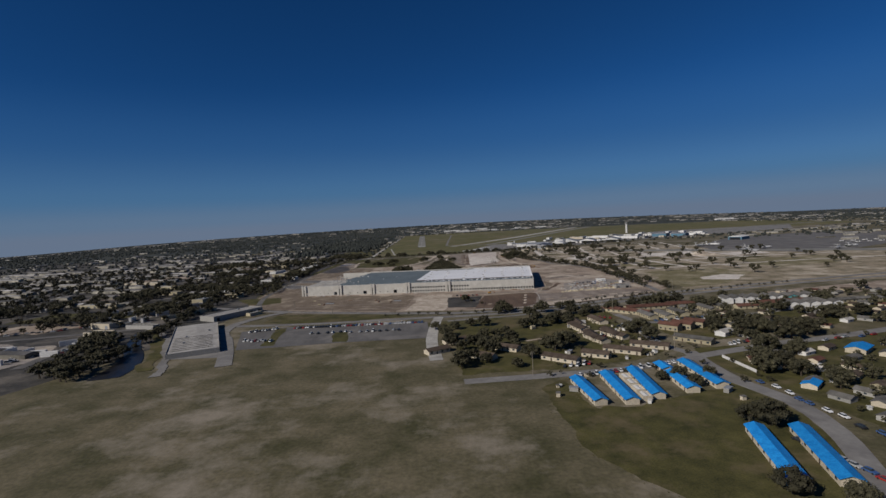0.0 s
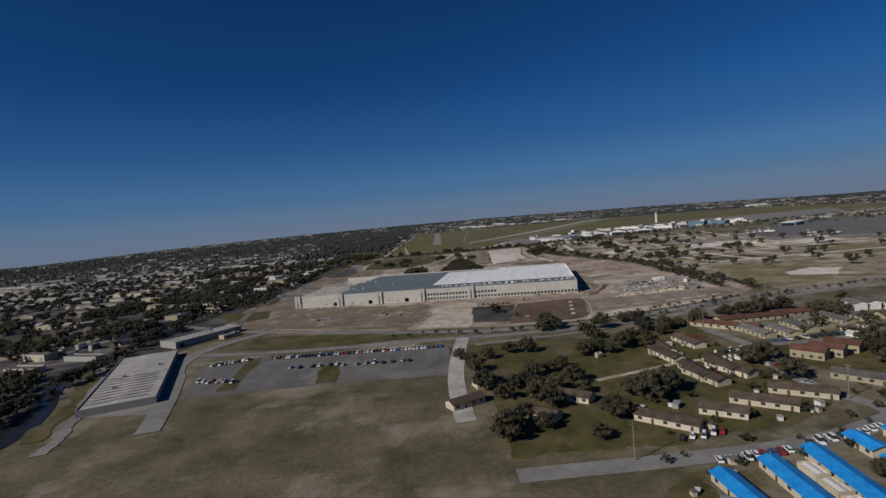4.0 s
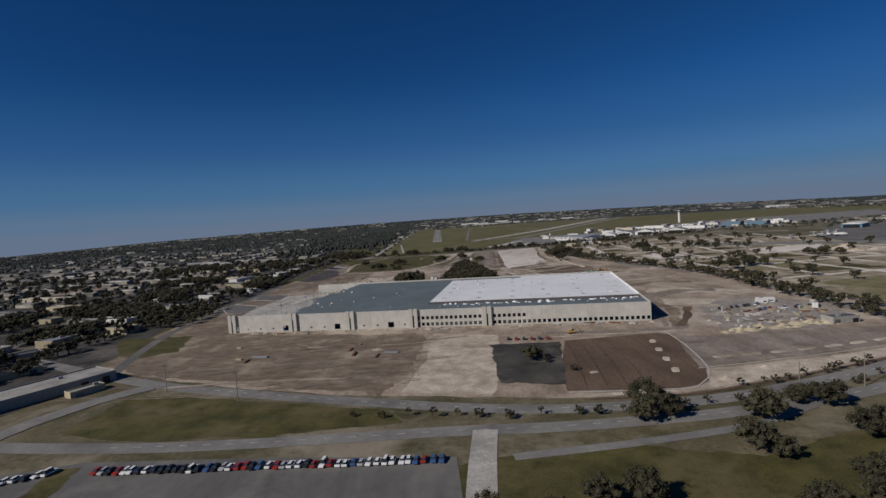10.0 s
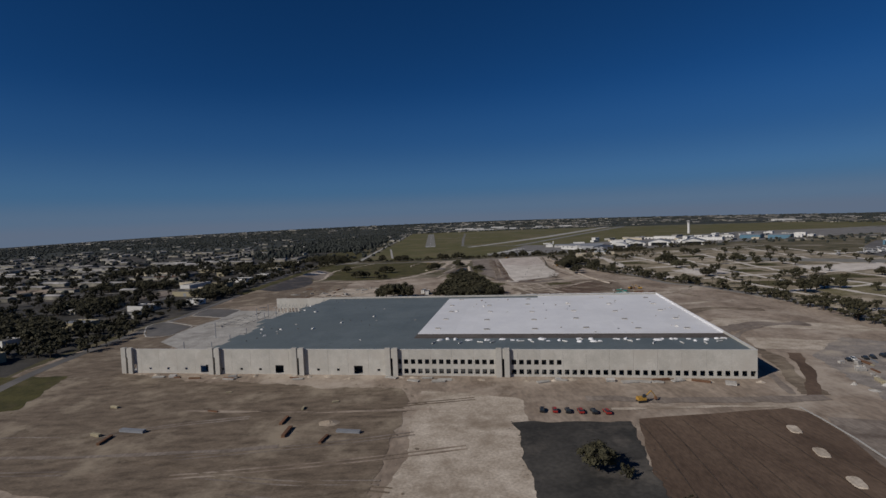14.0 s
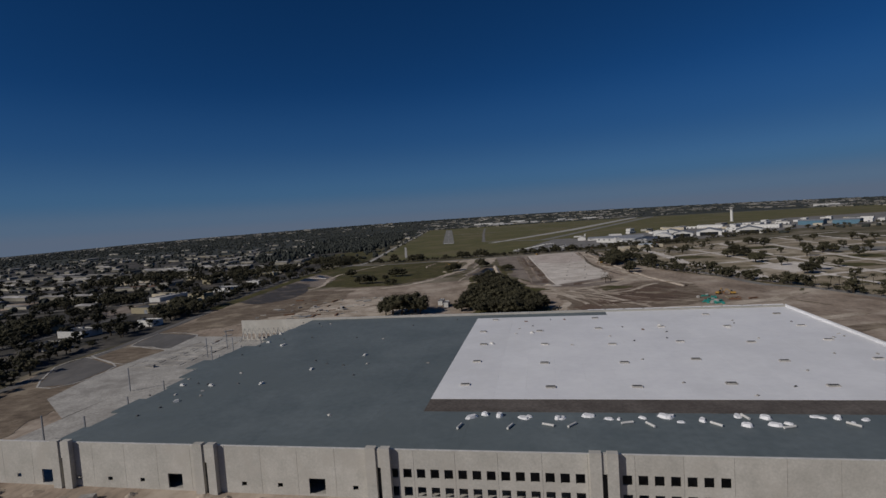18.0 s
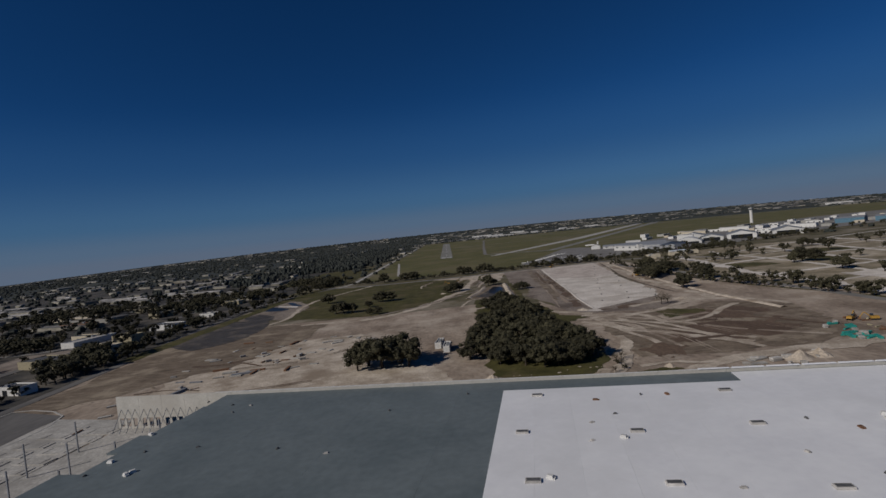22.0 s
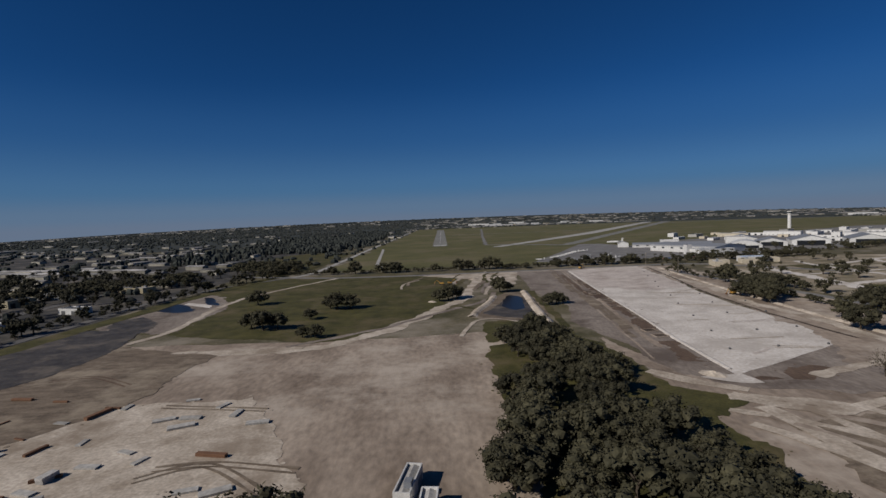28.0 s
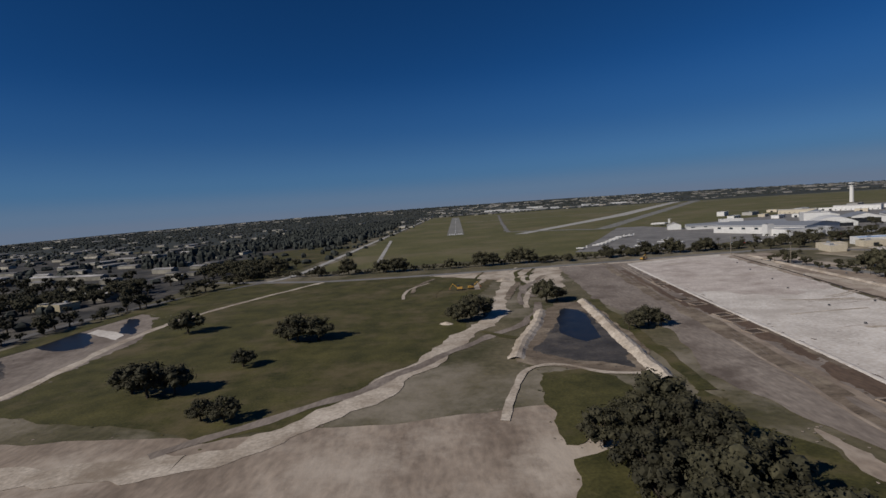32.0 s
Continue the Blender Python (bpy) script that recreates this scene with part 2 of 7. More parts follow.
M["wood_pole"] = plain("weathered_wooden_pole", (0.22, 0.19, 0.155), 0.9)
M["teal"] = plain("teal_painted_steel", (0.03, 0.28, 0.24), 0.5)
M["machine"] = plain("yellow_machine_paint", (0.40, 0.23, 0.05), 0.6)
M["rubber"] = plain("black_rubber", (0.02, 0.02, 0.02), 0.8)
M["rust"] = plain("rust_brown_stock", (0.16, 0.085, 0.05), 0.8, per_object=0.25)

M["dry_grass"] = material("dry_olive_grass", (0.120, 0.108, 0.050), (0.225, 0.192, 0.112), size=16.0, fine=14.0, bump=0.25, stain=(0.36, 0.31, 0.225))
for smooth in ("tilt_wall", "white_roof", "slate_roof", "asphalt", "old_asphalt"):
    for node in M[smooth].node_tree.nodes:
        if node.bl_idname == "ShaderNodeMix" and node.blend_type == "OVERLAY":
            node.inputs["Factor"].default_value = 0.22


# ---- mesh helpers ----
def mesh_object(name, bm, mat, parent=None, label=""):
    me = bpy.data.meshes.new(name)
    bm.to_mesh(me)
    bm.free()
    for q in (mat if isinstance(mat, (list, tuple)) else [mat]):
        me.materials.append(M[q])
    ob = new(name, me)
    if parent is not None:
        ob.parent = parent
    if label:
        ob["label"] = label
    return ob


def part(name, bm, mat, parent, label=""):
    return mesh_object(name, bm, mat, parent, label)


def raw(name, verts, faces, mat, parent=None, label=""):
    me = bpy.data.meshes.new(name)
    me.from_pydata(verts, [], faces)
    for q in (mat if isinstance(mat, (list, tuple)) else [mat]):
        me.materials.append(M[q])
    ob = new(name, me)
    if parent is not None:
        ob.parent = parent
    if label:
        ob["label"] = label
    return ob


def thing(name, m, label, category, group=""):
    ob = new(name)
    ob.empty_display_size = 0.5
    ob.matrix_world = m
    return tagged(ob, label, category, group)


def box(bm, x0, x1, y0, y1, z0, z1, taper=0.0):
    v = [bm.verts.new(p) for p in ((x0, y0, z0), (x1, y0, z0), (x1, y1, z0), (x0, y1, z0),
                                   (x0 + taper, y0 + taper, z1), (x1 - taper, y0 + taper, z1), (x1 - taper, y1 - taper, z1), (x0 + taper, y1 - taper, z1))]
    for f in ((3, 2, 1, 0), (4, 5, 6, 7), (0, 1, 5, 4), (1, 2, 6, 5), (2, 3, 7, 6), (3, 0, 4, 7)):
        bm.faces.new([v[i] for i in f])
    return v


def boxes(*args):
    bm = bmesh.new()
    for a in args:
        box(bm, *a)
    return bm


def tube(bm, a, b, r0, r1, n=8):
    a, b = Vector(a), Vector(b)
    z = (b - a).normalized()
    x = z.orthogonal().normalized()
    y = z.cross(x)
    lo = [bm.verts.new(a + (x * math.cos(k * math.tau / n) + y * math.sin(k * math.tau / n)) * r0) for k in range(n)]
    hi = [bm.verts.new(b + (x * math.cos(k * math.tau / n) + y * math.sin(k * math.tau / n)) * r1) for k in range(n)]
    for k in range(n):
        bm.faces.new((lo[k], lo[(k + 1) % n], hi[(k + 1) % n], hi[k]))
    bm.faces.new(list(reversed(lo)))
    bm.faces.new(hi)


def ragged(pts, step, jag, seed):
    """A closed outline whose edges wander at two scales."""
    rng = random.Random(seed)
    out = []
    fine = step / 3 if jag >= 1.5 and step < 20 else step
    for k, p in enumerate(pts):
        q = pts[(k + 1) % len(pts)]
        length = math.hypot(q[0] - p[0], q[1] - p[1])
        n = max(1, int(length / fine))
        for i in range(n):
            t = i / n
            x, y = p[0] + (q[0] - p[0]) * t, p[1] + (q[1] - p[1]) * t
            w = noise.noise_vector((x / (step * 1.7), y / (step * 1.7), seed * 3.1)) * jag * 1.5
            j = jag * 0.32
            out.append((x + w.x + rng.uniform(-j, j), y + w.y + rng.uniform(-j, j)))
    return out


PATCHES = [0]


def patch(name, pts, z, mat, label, category="ground", step=9.0, jag=1.2, thick=0.0):
    PATCHES[0] += 1
    z += 0.0004 * PATCHES[0]
    bm = bmesh.new()
    edge = ragged(pts, step, jag, PATCHES[0])
    vs = [bm.verts.new((x, y, z)) for x, y in edge]
    es = [bm.edges.new((vs[i], vs[(i + 1) % len(vs)])) for i in range(len(vs))]
    bmesh.ops.triangle_fill(bm, edges=es, use_beauty=True, use_dissolve=False, normal=(0, 0, 1))
    for f in bm.faces:
        if f.normal.z < 0:
            f.normal_flip()
    if thick:
        for i in range(len(vs)):
            a, b = vs[i], vs[(i + 1) % len(vs)]
            c, d = bm.verts.new((b.co.x, b.co.y, z - thick)), bm.verts.new((a.co.x, a.co.y, z - thick))
            bm.faces.new((a, b, c, d))
    if jag >= 1.5 and step < 20:
        # tufts and spills that break the edge up
        rng = random.Random(PATCHES[0])
        for x, y in edge:
            for i in range(rng.choice((0, 0, 1, 1))):
                cx, cy = x + rng.gauss(0, jag * 0.9), y + rng.gauss(0, jag * 0.9)
                r = jag * rng.uniform(0.08, 0.26)
                lift = rng.uniform(0.004, 0.024)
                blob = [bm.verts.new((cx + math.cos(k * 1.047) * r * rng.uniform(0.6, 1.3), cy + math.sin(k * 1.047) * r * rng.uniform(0.6, 1.3), z + lift)) for k in range(6)]
                bm.faces.new(blob)
    ob = mesh_object(name, bm, mat)
    return tagged(ob, label, category, kind="structure")


def ribbon(pts, width, z, thick=0.0):
    bm = bmesh.new()
    fine = []
    for k in range(len(pts) - 1):
        p0, p1, p2, p3 = (Vector(pts[max(0, min(len(pts) - 1, k + j))]) for j in (-1, 0, 1, 2))
        n = max(2, int((p2 - p1).length / 12))
        for i in range(n):
            t = i / n
            fine.append(0.5 * ((2 * p1) + (p2 - p0) * t + (2 * p0 - 5 * p1 + 4 * p2 - p3) * t * t + (3 * p1 - p0 - 3 * p2 + p3) * t ** 3))
    fine.append(Vector(pts[-1]))
    rows = []
    for i, p in enumerate(fine):
        d = (fine[min(i + 1, len(fine) - 1)] - fine[max(i - 1, 0)]).normalized()
        s = Vector((-d.y, d.x)) * width / 2
        row = [bm.verts.new((p.x + s.x, p.y + s.y, z)), bm.verts.new((p.x - s.x, p.y - s.y, z))]
        if thick:
            row += [bm.verts.new((p.x + s.x, p.y + s.y, z - thick)), bm.verts.new((p.x - s.x, p.y - s.y, z - thick))]
        rows.append(row)
    for a, b in zip(rows, rows[1:]):
        bm.faces.new((a[0], a[1], b[1], b[0]))
        if thick:
            bm.faces.new((a[2], a[0], b[0], b[2]))
            bm.faces.new((a[1], a[3], b[3], b[1]))
    return bm


def trail(pts, width, mat, label, z=0.14, name="vehicle_track", gap=0.0):
    """A worn track whose width wanders; with a gap it is a pair of wheel ruts."""
    PATCHES[0] += 1
    z += 0.0004 * PATCHES[0]
    bm = bmesh.new()
    rng = random.Random(PATCHES[0])
    if gap:
        width = min(width, gap * 0.4)
    for side in ((-gap / 2, gap / 2) if gap else (0.0,)):
        prev, run = None, 0.0
        for k in range(len(pts) - 1):
            p0, p1, p2, p3 = (Vector(pts[max(0, min(len(pts) - 1, k + j))]) for j in (-1, 0, 1, 2))
            n = max(2, int((p2 - p1).length / 3.0))
            for i in range(n + (k == len(pts) - 2)):
                t = i / n
                p = 0.5 * ((2 * p1) + (p2 - p0) * t + (2 * p0 - 5 * p1 + 4 * p2 - p3) * t * t + (3 * p1 - p0 - 3 * p2 + p3) * t ** 3)
                d = (p2 - p1).normalized()
                nrm = Vector((-d.y, d.x))
                w = width * (0.5 + 0.28 * noise.noise((p.x * 0.11, p.y * 0.11, side + 5.0)) + rng.uniform(-0.08, 0.08))
                c = p + nrm * (side + 0.5 * width * noise.noise((p.x * 0.05, p.y * 0.05, 9.0)))
                cur = [bm.verts.new((c.x + nrm.x * w, c.y + nrm.y * w, z)), bm.verts.new((c.x - nrm.x * w, c.y - nrm.y * w, z))]
                if prev:
                    bm.faces.new((prev[0], prev[1], cur[1], cur[0]))
                prev = cur
    return tagged(mesh_object(name, bm, mat), label, "track", kind="structure")


def berm(name, pts, width, height, mat, label, seed=1):
    """A long uneven bank of tipped soil."""
    rng = random.Random(seed)
    bm = bmesh.new()
    prev = None
    for k in range(len(pts) - 1):
        a, b = Vector(pts[k]), Vector(pts[k + 1])
        n = max(2, int((b - a).length / 2.5))
        for i in range(n + (k == len(pts) - 2)):
            p = a.lerp(b, i / n)
            d = (b - a).normalized()
            nrm = Vector((-d.y, d.x))
            q = width * rng.uniform(0.42, 0.58)
            h = height * rng.uniform(0.75, 1.15)
            row = [bm.verts.new((p.x + nrm.x * q * o, p.y + nrm.y * q * o, -0.1 if abs(o) == 1 else h * z)) for o, z in ((-1, 0), (-0.5, 0.6), (0, 1), (0.45, 0.7), (1, 0))]
            if prev:
                for j in range(4):
                    bm.faces.new((prev[j + 1], prev[j], row[j], row[j + 1]))
            prev = row
    bmesh.ops.recalc_face_normals(bm, faces=bm.faces)
    return tagged(mesh_object(name, bm, mat), label, "bank", kind="structure")


ROADS = [0]


def road(name, pts, width, mat, label, z=0.16, category="road"):
    ROADS[0] += 1
    z += 0.007 * ROADS[0]
    return tagged(mesh_object(name, ribbon(pts, width, z, 0.1), mat), label, category, kind="structure")


# ---- kits: a thing is built once and set down many times, sharing its meshes ----
def grab(bm, mat, name):
    me = bpy.data.meshes.new(name)
    bm.to_mesh(me)
    bm.free()
    for q in (mat if isinstance(mat, (list, tuple)) else [mat]):
        me.materials.append(M[q])
    return me


def put(kit, m, label="", group=""):
    """kit: name, label, category, rows of (part name, mesh, label, index of its parent part or -1)."""
    root = thing(kit[0], m, label or kit[1], kit[2], group)
    made = []
    for nm, me, lab, up in kit[3]:
        o = new(nm, me)
        o.parent = root if up < 0 else made[up]
        if lab:
            o["label"] = lab
        made.append(o)
    return root


def at(x, y, turn=0.0, z=0.0, s=1.0):
    return pose(x, y, z, 0, 0, turn) @ Matrix.Diagonal((s, s, s, 1))

# ---- the ground: one sheet to the horizon, its far rim lifted into the distant haze line ----
def rim_height(x, y):
    """The far land swells most straight ahead and sinks towards the west and the east."""
    a = min(1.0, abs(math.atan2(x, y - 600)) / 0.72)
    return 53.0 - a * a * (52.0 if x < 0 else 36.0)


def ground_sheet():
    rings = [0, 60, 130, 220, 340, 500, 700, 950, 1250, 1600, 2000, 2450, 2900, 3300, 3650, 3950, 4200, 4380]
    verts, faces = [(0, 600, 0)], []
    seg = 120
    for r in rings[1:]:
        t = max(0.0, (r - 3000) / 1380)
        for k in range(seg):
            a = k * math.tau / seg
            z = (rim_height(math.cos(a), 600 + math.sin(a)) + noise.noise((math.cos(a) * 3, math.sin(a) * 3, r * 0.002)) * 4) * t * t * (3 - 2 * t)
            verts.append((math.cos(a) * r, 600 + math.sin(a) * r, z))
    for k in range(seg):
        faces.append((0, 1 + k, 1 + (k + 1) % seg))
    for i in range(len(rings) - 2):
        for k in range(seg):
            a, b = 1 + i * seg + k, 1 + i * seg + (k + 1) % seg
            faces.append((a, a + seg, b + seg, b))
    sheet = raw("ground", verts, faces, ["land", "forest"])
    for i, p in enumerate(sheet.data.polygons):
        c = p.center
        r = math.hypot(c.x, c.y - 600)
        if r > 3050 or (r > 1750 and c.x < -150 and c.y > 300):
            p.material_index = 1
    return tagged(sheet, "flat mottled lawn and bare soil reaching the hazy horizon", "ground", kind="structure")


ground_sheet()
L1, L2, L3, L4 = 0.04, 0.07, 0.10, 0.13

patch("industrial_ground", [(-235, 380), (-205, 560), (-235, 720), (-215, 900), (-205, 1100), (-215, 1500), (-260, 1900), (-1500, 2100), (-1700, 300), (-300, 200)], L1, "yard", "dark worn yards and dirt between industrial sheds", step=40, jag=8)
patch("construction_ground", [(-210, 610), (-150, 571), (-90, 545), (-40, 526), (60, 503), (100, 500), (126, 506), (155, 512), (188, 522), (214, 530), (252, 543), (280, 570), (290, 610), (300, 680), (262, 760), (225, 860), (200, 1000), (180, 1040), (95, 1000), (70, 1010), (20, 1080), (-60, 1075), (-150, 1080), (-205, 1010), (-215, 860), (-225, 700)], L1, "dirt", "bare graded dirt of a large building site with vehicle tracks", step=14, jag=2)
patch("east_scrubland", [(300, 610), (420, 600), (700, 640), (760, 860), (700, 1120), (560, 1330), (420, 1400), (250, 1320), (240, 1100), (262, 900), (290, 760)], L1, "scrub", "cleared land of pale soil and patchy scrub", step=25, jag=7)
patch("east_lots_ground", [(300, 612), (350, 600), (430, 575), (560, 580), (760, 560), (1000, 600), (1000, 880), (740, 880), (690, 660), (420, 620)], L1, "scrub", "open lots of pale soil and dry grass", step=25, jag=7)
patch("dry_grass_ground", [(292, 520), (420, 546), (700, 540), (950, 540), (950, 610), (560, 588), (420, 584), (345, 606), (300, 566)], L1, "scrub", "open dry grass beside the boulevard", step=25, jag=6)
patch("airfield_ground", [(-130, 1412), (130, 1408), (260, 1412), (420, 1560), (700, 1640), (1700, 1900), (1900, 3000), (900, 3500), (-95, 3450)], L1, "field", "wide mown green airfield grass", step=60, jag=6)
patch("meadow_ground", [(-165, 1110), (-60, 1072), (-40, 1080), (5, 1160), (0, 1190), (15, 1260), (28, 1325), (-40, 1331), (-105, 1338), (-180, 1368), (-190, 1250), (-150, 1190)], L2, "lawn", "green meadow with scattered trees beside bare soil", step=10, jag=2.5)
patch("pocket_park_ground", [(55, 462), (95, 447), (165, 466), (170, 430), (125, 380), (60, 372), (20, 400), (-10, 455)], L2, "lawn", "rough green grass field with shrubs behind houses", step=10, jag=2)
patch("apartment_lawn_ground", [(60, 262), (75, 276), (150, 285), (158, 245), (160, 215), (150, 160), (128, 130), (90, 130), (60, 190)], L2, "lawn", "green lawn round low blue-roofed apartments", step=10, jag=2)
patch("roadside_grass_ground", [(-160, 506), (-156, 550), (-92, 531), (-30, 508), (-18, 492), (-76, 489), (-130, 494)], L2, "lawn", "roadside strip of mown grass", step=10, jag=1.5)

patch("verge_meadow_ground", [(-300, 1480), (-150, 1440), (-146, 1600), (-150, 1760), (-260, 1740)], L2, "lawn", "rough green meadow beside the canal road", step=15, jag=4)
patch("row_house_lawn_ground", [(20, 294), (75, 294), (130, 302), (158, 318), (160, 380), (150, 440), (120, 384), (60, 374), (20, 400)], L2, "lawn", "green grass between the row houses", step=10, jag=2.5)
patch("court_lawn_ground", [(176, 330), (300, 356), (420, 402), (420, 440), (280, 412), (178, 394)], L2, "lawn", "green gardens between houses", step=10, jag=3)
patch("verge_lawn_ground", [(172, 318), (162, 300), (172, 250), (180, 180), (330, 170), (330, 330), (240, 325), (205, 318)], L2, "lawn", "green gardens beside a street", step=12, jag=3)
patch("apartment_yard_ground", [(74, 272), (110, 280), (154, 291), (150, 243), (120, 238), (92, 229), (76, 231)], 0.085, "land", "thin brown grass between the apartment blocks", step=6, jag=2.5)

# ---- roads, pads and other surfaces ----
road("boulevard_north_road", [(-420, 720), (-300, 655), (-215, 602), (-150, 564), (-90, 538), (-40, 519), (0, 505), (33, 496), (62, 493), (106, 493), (148, 502), (180, 511), (206, 521), (244, 533), (280, 542), (335, 552), (450, 572), (700, 600)], 9.0, "old_asphalt", "grey asphalt carriageway of a tree-lined boulevard")
road("boulevard_south_road", [(-186, 498), (-130, 488), (-76, 483), (0, 481), (40, 478), (88, 478.5), (112, 481), (145, 486), (180, 495), (236, 513), (305, 529), (420, 550), (700, 578)], 8.5, "old_asphalt", "grey asphalt carriageway beside a grassy median")
road("field_lane_road", [(20, 458), (45, 460), (70, 462.5), (101, 467.5), (118, 474), (134, 481)], 4.6, "old_asphalt", "narrow pale lane leaving the boulevard")
road("entry_street_road", [(6, 330), (4, 384), (8, 440), (13, 480)], 9.0, "concrete", "pale concrete street leading to the boulevard")
road("apartment_street_road", [(20, 282), (77, 283), (126, 287), (168, 301), (213, 313), (233, 319), (251, 320), (291, 327), (380, 348)], 9.0, "old_asphalt", "pale worn asphalt street between low apartments")
road("curving_street_road", [(166, 312), (162, 285), (160, 253), (166, 222), (160, 190), (145, 157), (120, 110), (90, 60)], 9.0, "old_asphalt", "pale curving residential street")
road("garden_lane_road", [(73, 366), (95, 373), (119, 381), (140, 384)], 3.2, "pale_dirt", "pale dirt lane across a grass field")
road("courtyard_road", [(165, 308), (158, 335), (163, 372), (172, 405), (169, 440)], 6.5, "old_asphalt", "pale asphalt drive into a housing court")
road("courtyard_branch_road", [(170, 403), (196, 398), (240, 402), (330, 420)], 6.0, "old_asphalt", "pale asphalt drive between rows of houses")
patch("site_haul_road", [(-20, 526), (20, 513), (30, 570), (35, 622), (-7, 637), (-10, 580)], 0.10, "pale_dirt", "pale rolled limerock haul road into the site", "track", step=8, jag=1.6)
road("canal_side_road", [(-190, 580), (-216, 705), (-212, 867), (-212, 992), (-218, 1090), (-217, 1143), (-217, 1226), (-194, 1298), (-153, 1362)], 6.5, "asphalt", "dark worn service road beside a canal")
road("canal_bank_road", [(-153, 1362), (-139, 1410), (-136, 1600), (-134, 1822), (-122, 2600), (-110, 3330)], 7.0, "concrete", "pale service road along a drainage canal")
trail([(-168, 985), (-160, 1060), (-146, 1110), (-150, 1170), (-148, 1230), (-120, 1300), (-100, 1342)], 4.0, "pale_dirt", "pale worn track past a pond", 0.14)
road("airport_perimeter_road", [(-210, 1385), (-107, 1344), (-20, 1338), (56, 1341), (125, 1346), (199, 1352), (260, 1345), (330, 1250)], 8.0, "old_asphalt", "pale perimeter road lined with small trees")
road("scrub_track_road", [(262, 552), (268, 600), (272, 640), (278, 700), (284, 780), (262, 905), (244, 933), (240, 1020), (226, 1171), (207, 1300)], 7.0, "old_asphalt", "grey two-lane street bordered by palm trees and hedges")
for k, (pts, w) in enumerate((([(300, 1330), (293, 1290), (276, 1170), (265, 1076), (267, 1002), (262, 950)], 10), ([(352, 1340), (344, 1300), (337, 1171), (321, 1013), (312, 900), (318, 780)], 6), ([(420, 1330), (391, 1206), (361, 1029), (356, 900), (362, 760)], 6), ([(470, 1340), (443, 1200), (412, 1040), (404, 900), (410, 740)], 7), ([(530, 1360), (499, 1200), (468, 1050), (456, 880), (470, 730)], 6), ([(590, 1360), (556, 1200), (520, 1050), (512, 880)], 6), ([(650, 1360), (612, 1190), (580, 1050), (566, 860)], 6),
                              ([(250, 941), (306, 962), (400, 975), (520, 980), (680, 960)], 7), ([(270, 1182), (300, 1188), (369, 1202), (499, 1191), (660, 1180)], 8), ([(350, 1296), (370, 1305), (512, 1365), (662, 1404)], 6), ([(262, 1078), (330, 1090), (450, 1100), (680, 1080)], 6), ([(285, 850), (400, 868), (560, 870), (720, 850)], 7), ([(300, 760), (420, 770), (600, 765), (720, 755)], 6), ([(275, 1020), (340, 1032), (460, 1040), (640, 1030)], 4), ([(285, 1240), (360, 1250), (500, 1275), (640, 1300)], 4))):
    trail(pts, float(w), "sand_pad", "abandoned sandy street across cleared lots", 0.12, "cleared_street_road")
for k, (x, y, w, h) in enumerate(((300, 1160, 34, 30), (365, 1145, 30, 40), (430, 1070, 44, 36), (370, 1010, 44, 26), (480, 1180, 40, 30), (330, 905, 50, 30), (430, 930, 40, 30), (520, 1010, 60, 40), (400, 800, 70, 30), (560, 860, 60, 40), (620, 1020, 60, 40), (340, 1290, 40, 30), (420, 1220, 50, 36))):
    patch("weedy_lot_ground", [(x - w / 2, y - h / 2), (x + w / 2, y - h / 2 - 3), (x + w / 2 - 4, y + h / 2), (x - w / 2 - 3, y + h / 2 + 3)], L2, "lawn", "weedy grass on a cleared lot", step=9, jag=4)
trail([(-130, 1060), (-60, 1062), (-45, 1072), (-22, 1104), (-4, 1143), (14, 1186), (28, 1259), (34, 1338)], 9.0, "pale_dirt", "pale dirt track curving round the meadow", 0.11, "meadow_track")
trail([(-70, 1066), (-30, 1100), (-8, 1128), (12, 1150), (30, 1175), (40, 1210)], 4.0, "grey_dirt", "second worn track beside the ditch", 0.115, "meadow_track")
trail([(9, 1074), (15, 1100), (22, 1111), (31, 1111), (40, 1103), (50, 1100)], 2.0, "pale_dirt", "pale sandy rim at the head of the ditch", 0.2, "ditch_rim")
patch("limerock_pad", [(97, 1004), (99, 1055), (104, 1105), (111, 1196), (124, 1331), (204, 1347), (186, 1244), (173, 1177), (168, 1130), (166, 1090), (167, 1043)], L4, "sand_pad", "large flat white limerock building pad", step=8, jag=1.0)
patch("pad_rough_ground", [(116, 1215), (123, 1322), (198, 1338), (184, 1250), (176, 1206), (150, 1190), (130, 1196)], 0.17, "pad_rough", "pinkish raw limerock on the unrolled end of the pad", step=7, jag=5)
berm("pad_ledge", [(104, 1090), (116, 1097), (128, 1102), (142, 1107), (155, 1112), (167, 1116)], 3.0, 0.3, "sand_pad", "low ledge across the limerock pad", 4)
pad_rng = random.Random(71)
for k in range(26):
    y = pad_rng.uniform(1030, 1325)
    x = 118 + (y - 1010) * 0.085 + pad_rng.uniform(0, 44)
    a = pad_rng.uniform(-0.3, 0.7)
    l = pad_rng.uniform(5, 20)
    trail([(x - l * math.cos(a), y - l * math.sin(a)), (x, y + pad_rng.uniform(-2.5, 2.5)), (x + l * math.cos(a), y + l * math.sin(a))], pad_rng.uniform(0.5, 1.8), pad_rng.choice(("pad_rough", "pale_dirt", "pad_rough")), "faint grader mark on the limerock pad", 0.18, "grader_mark", gap=pad_rng.choice((0, 0, 2.2)))
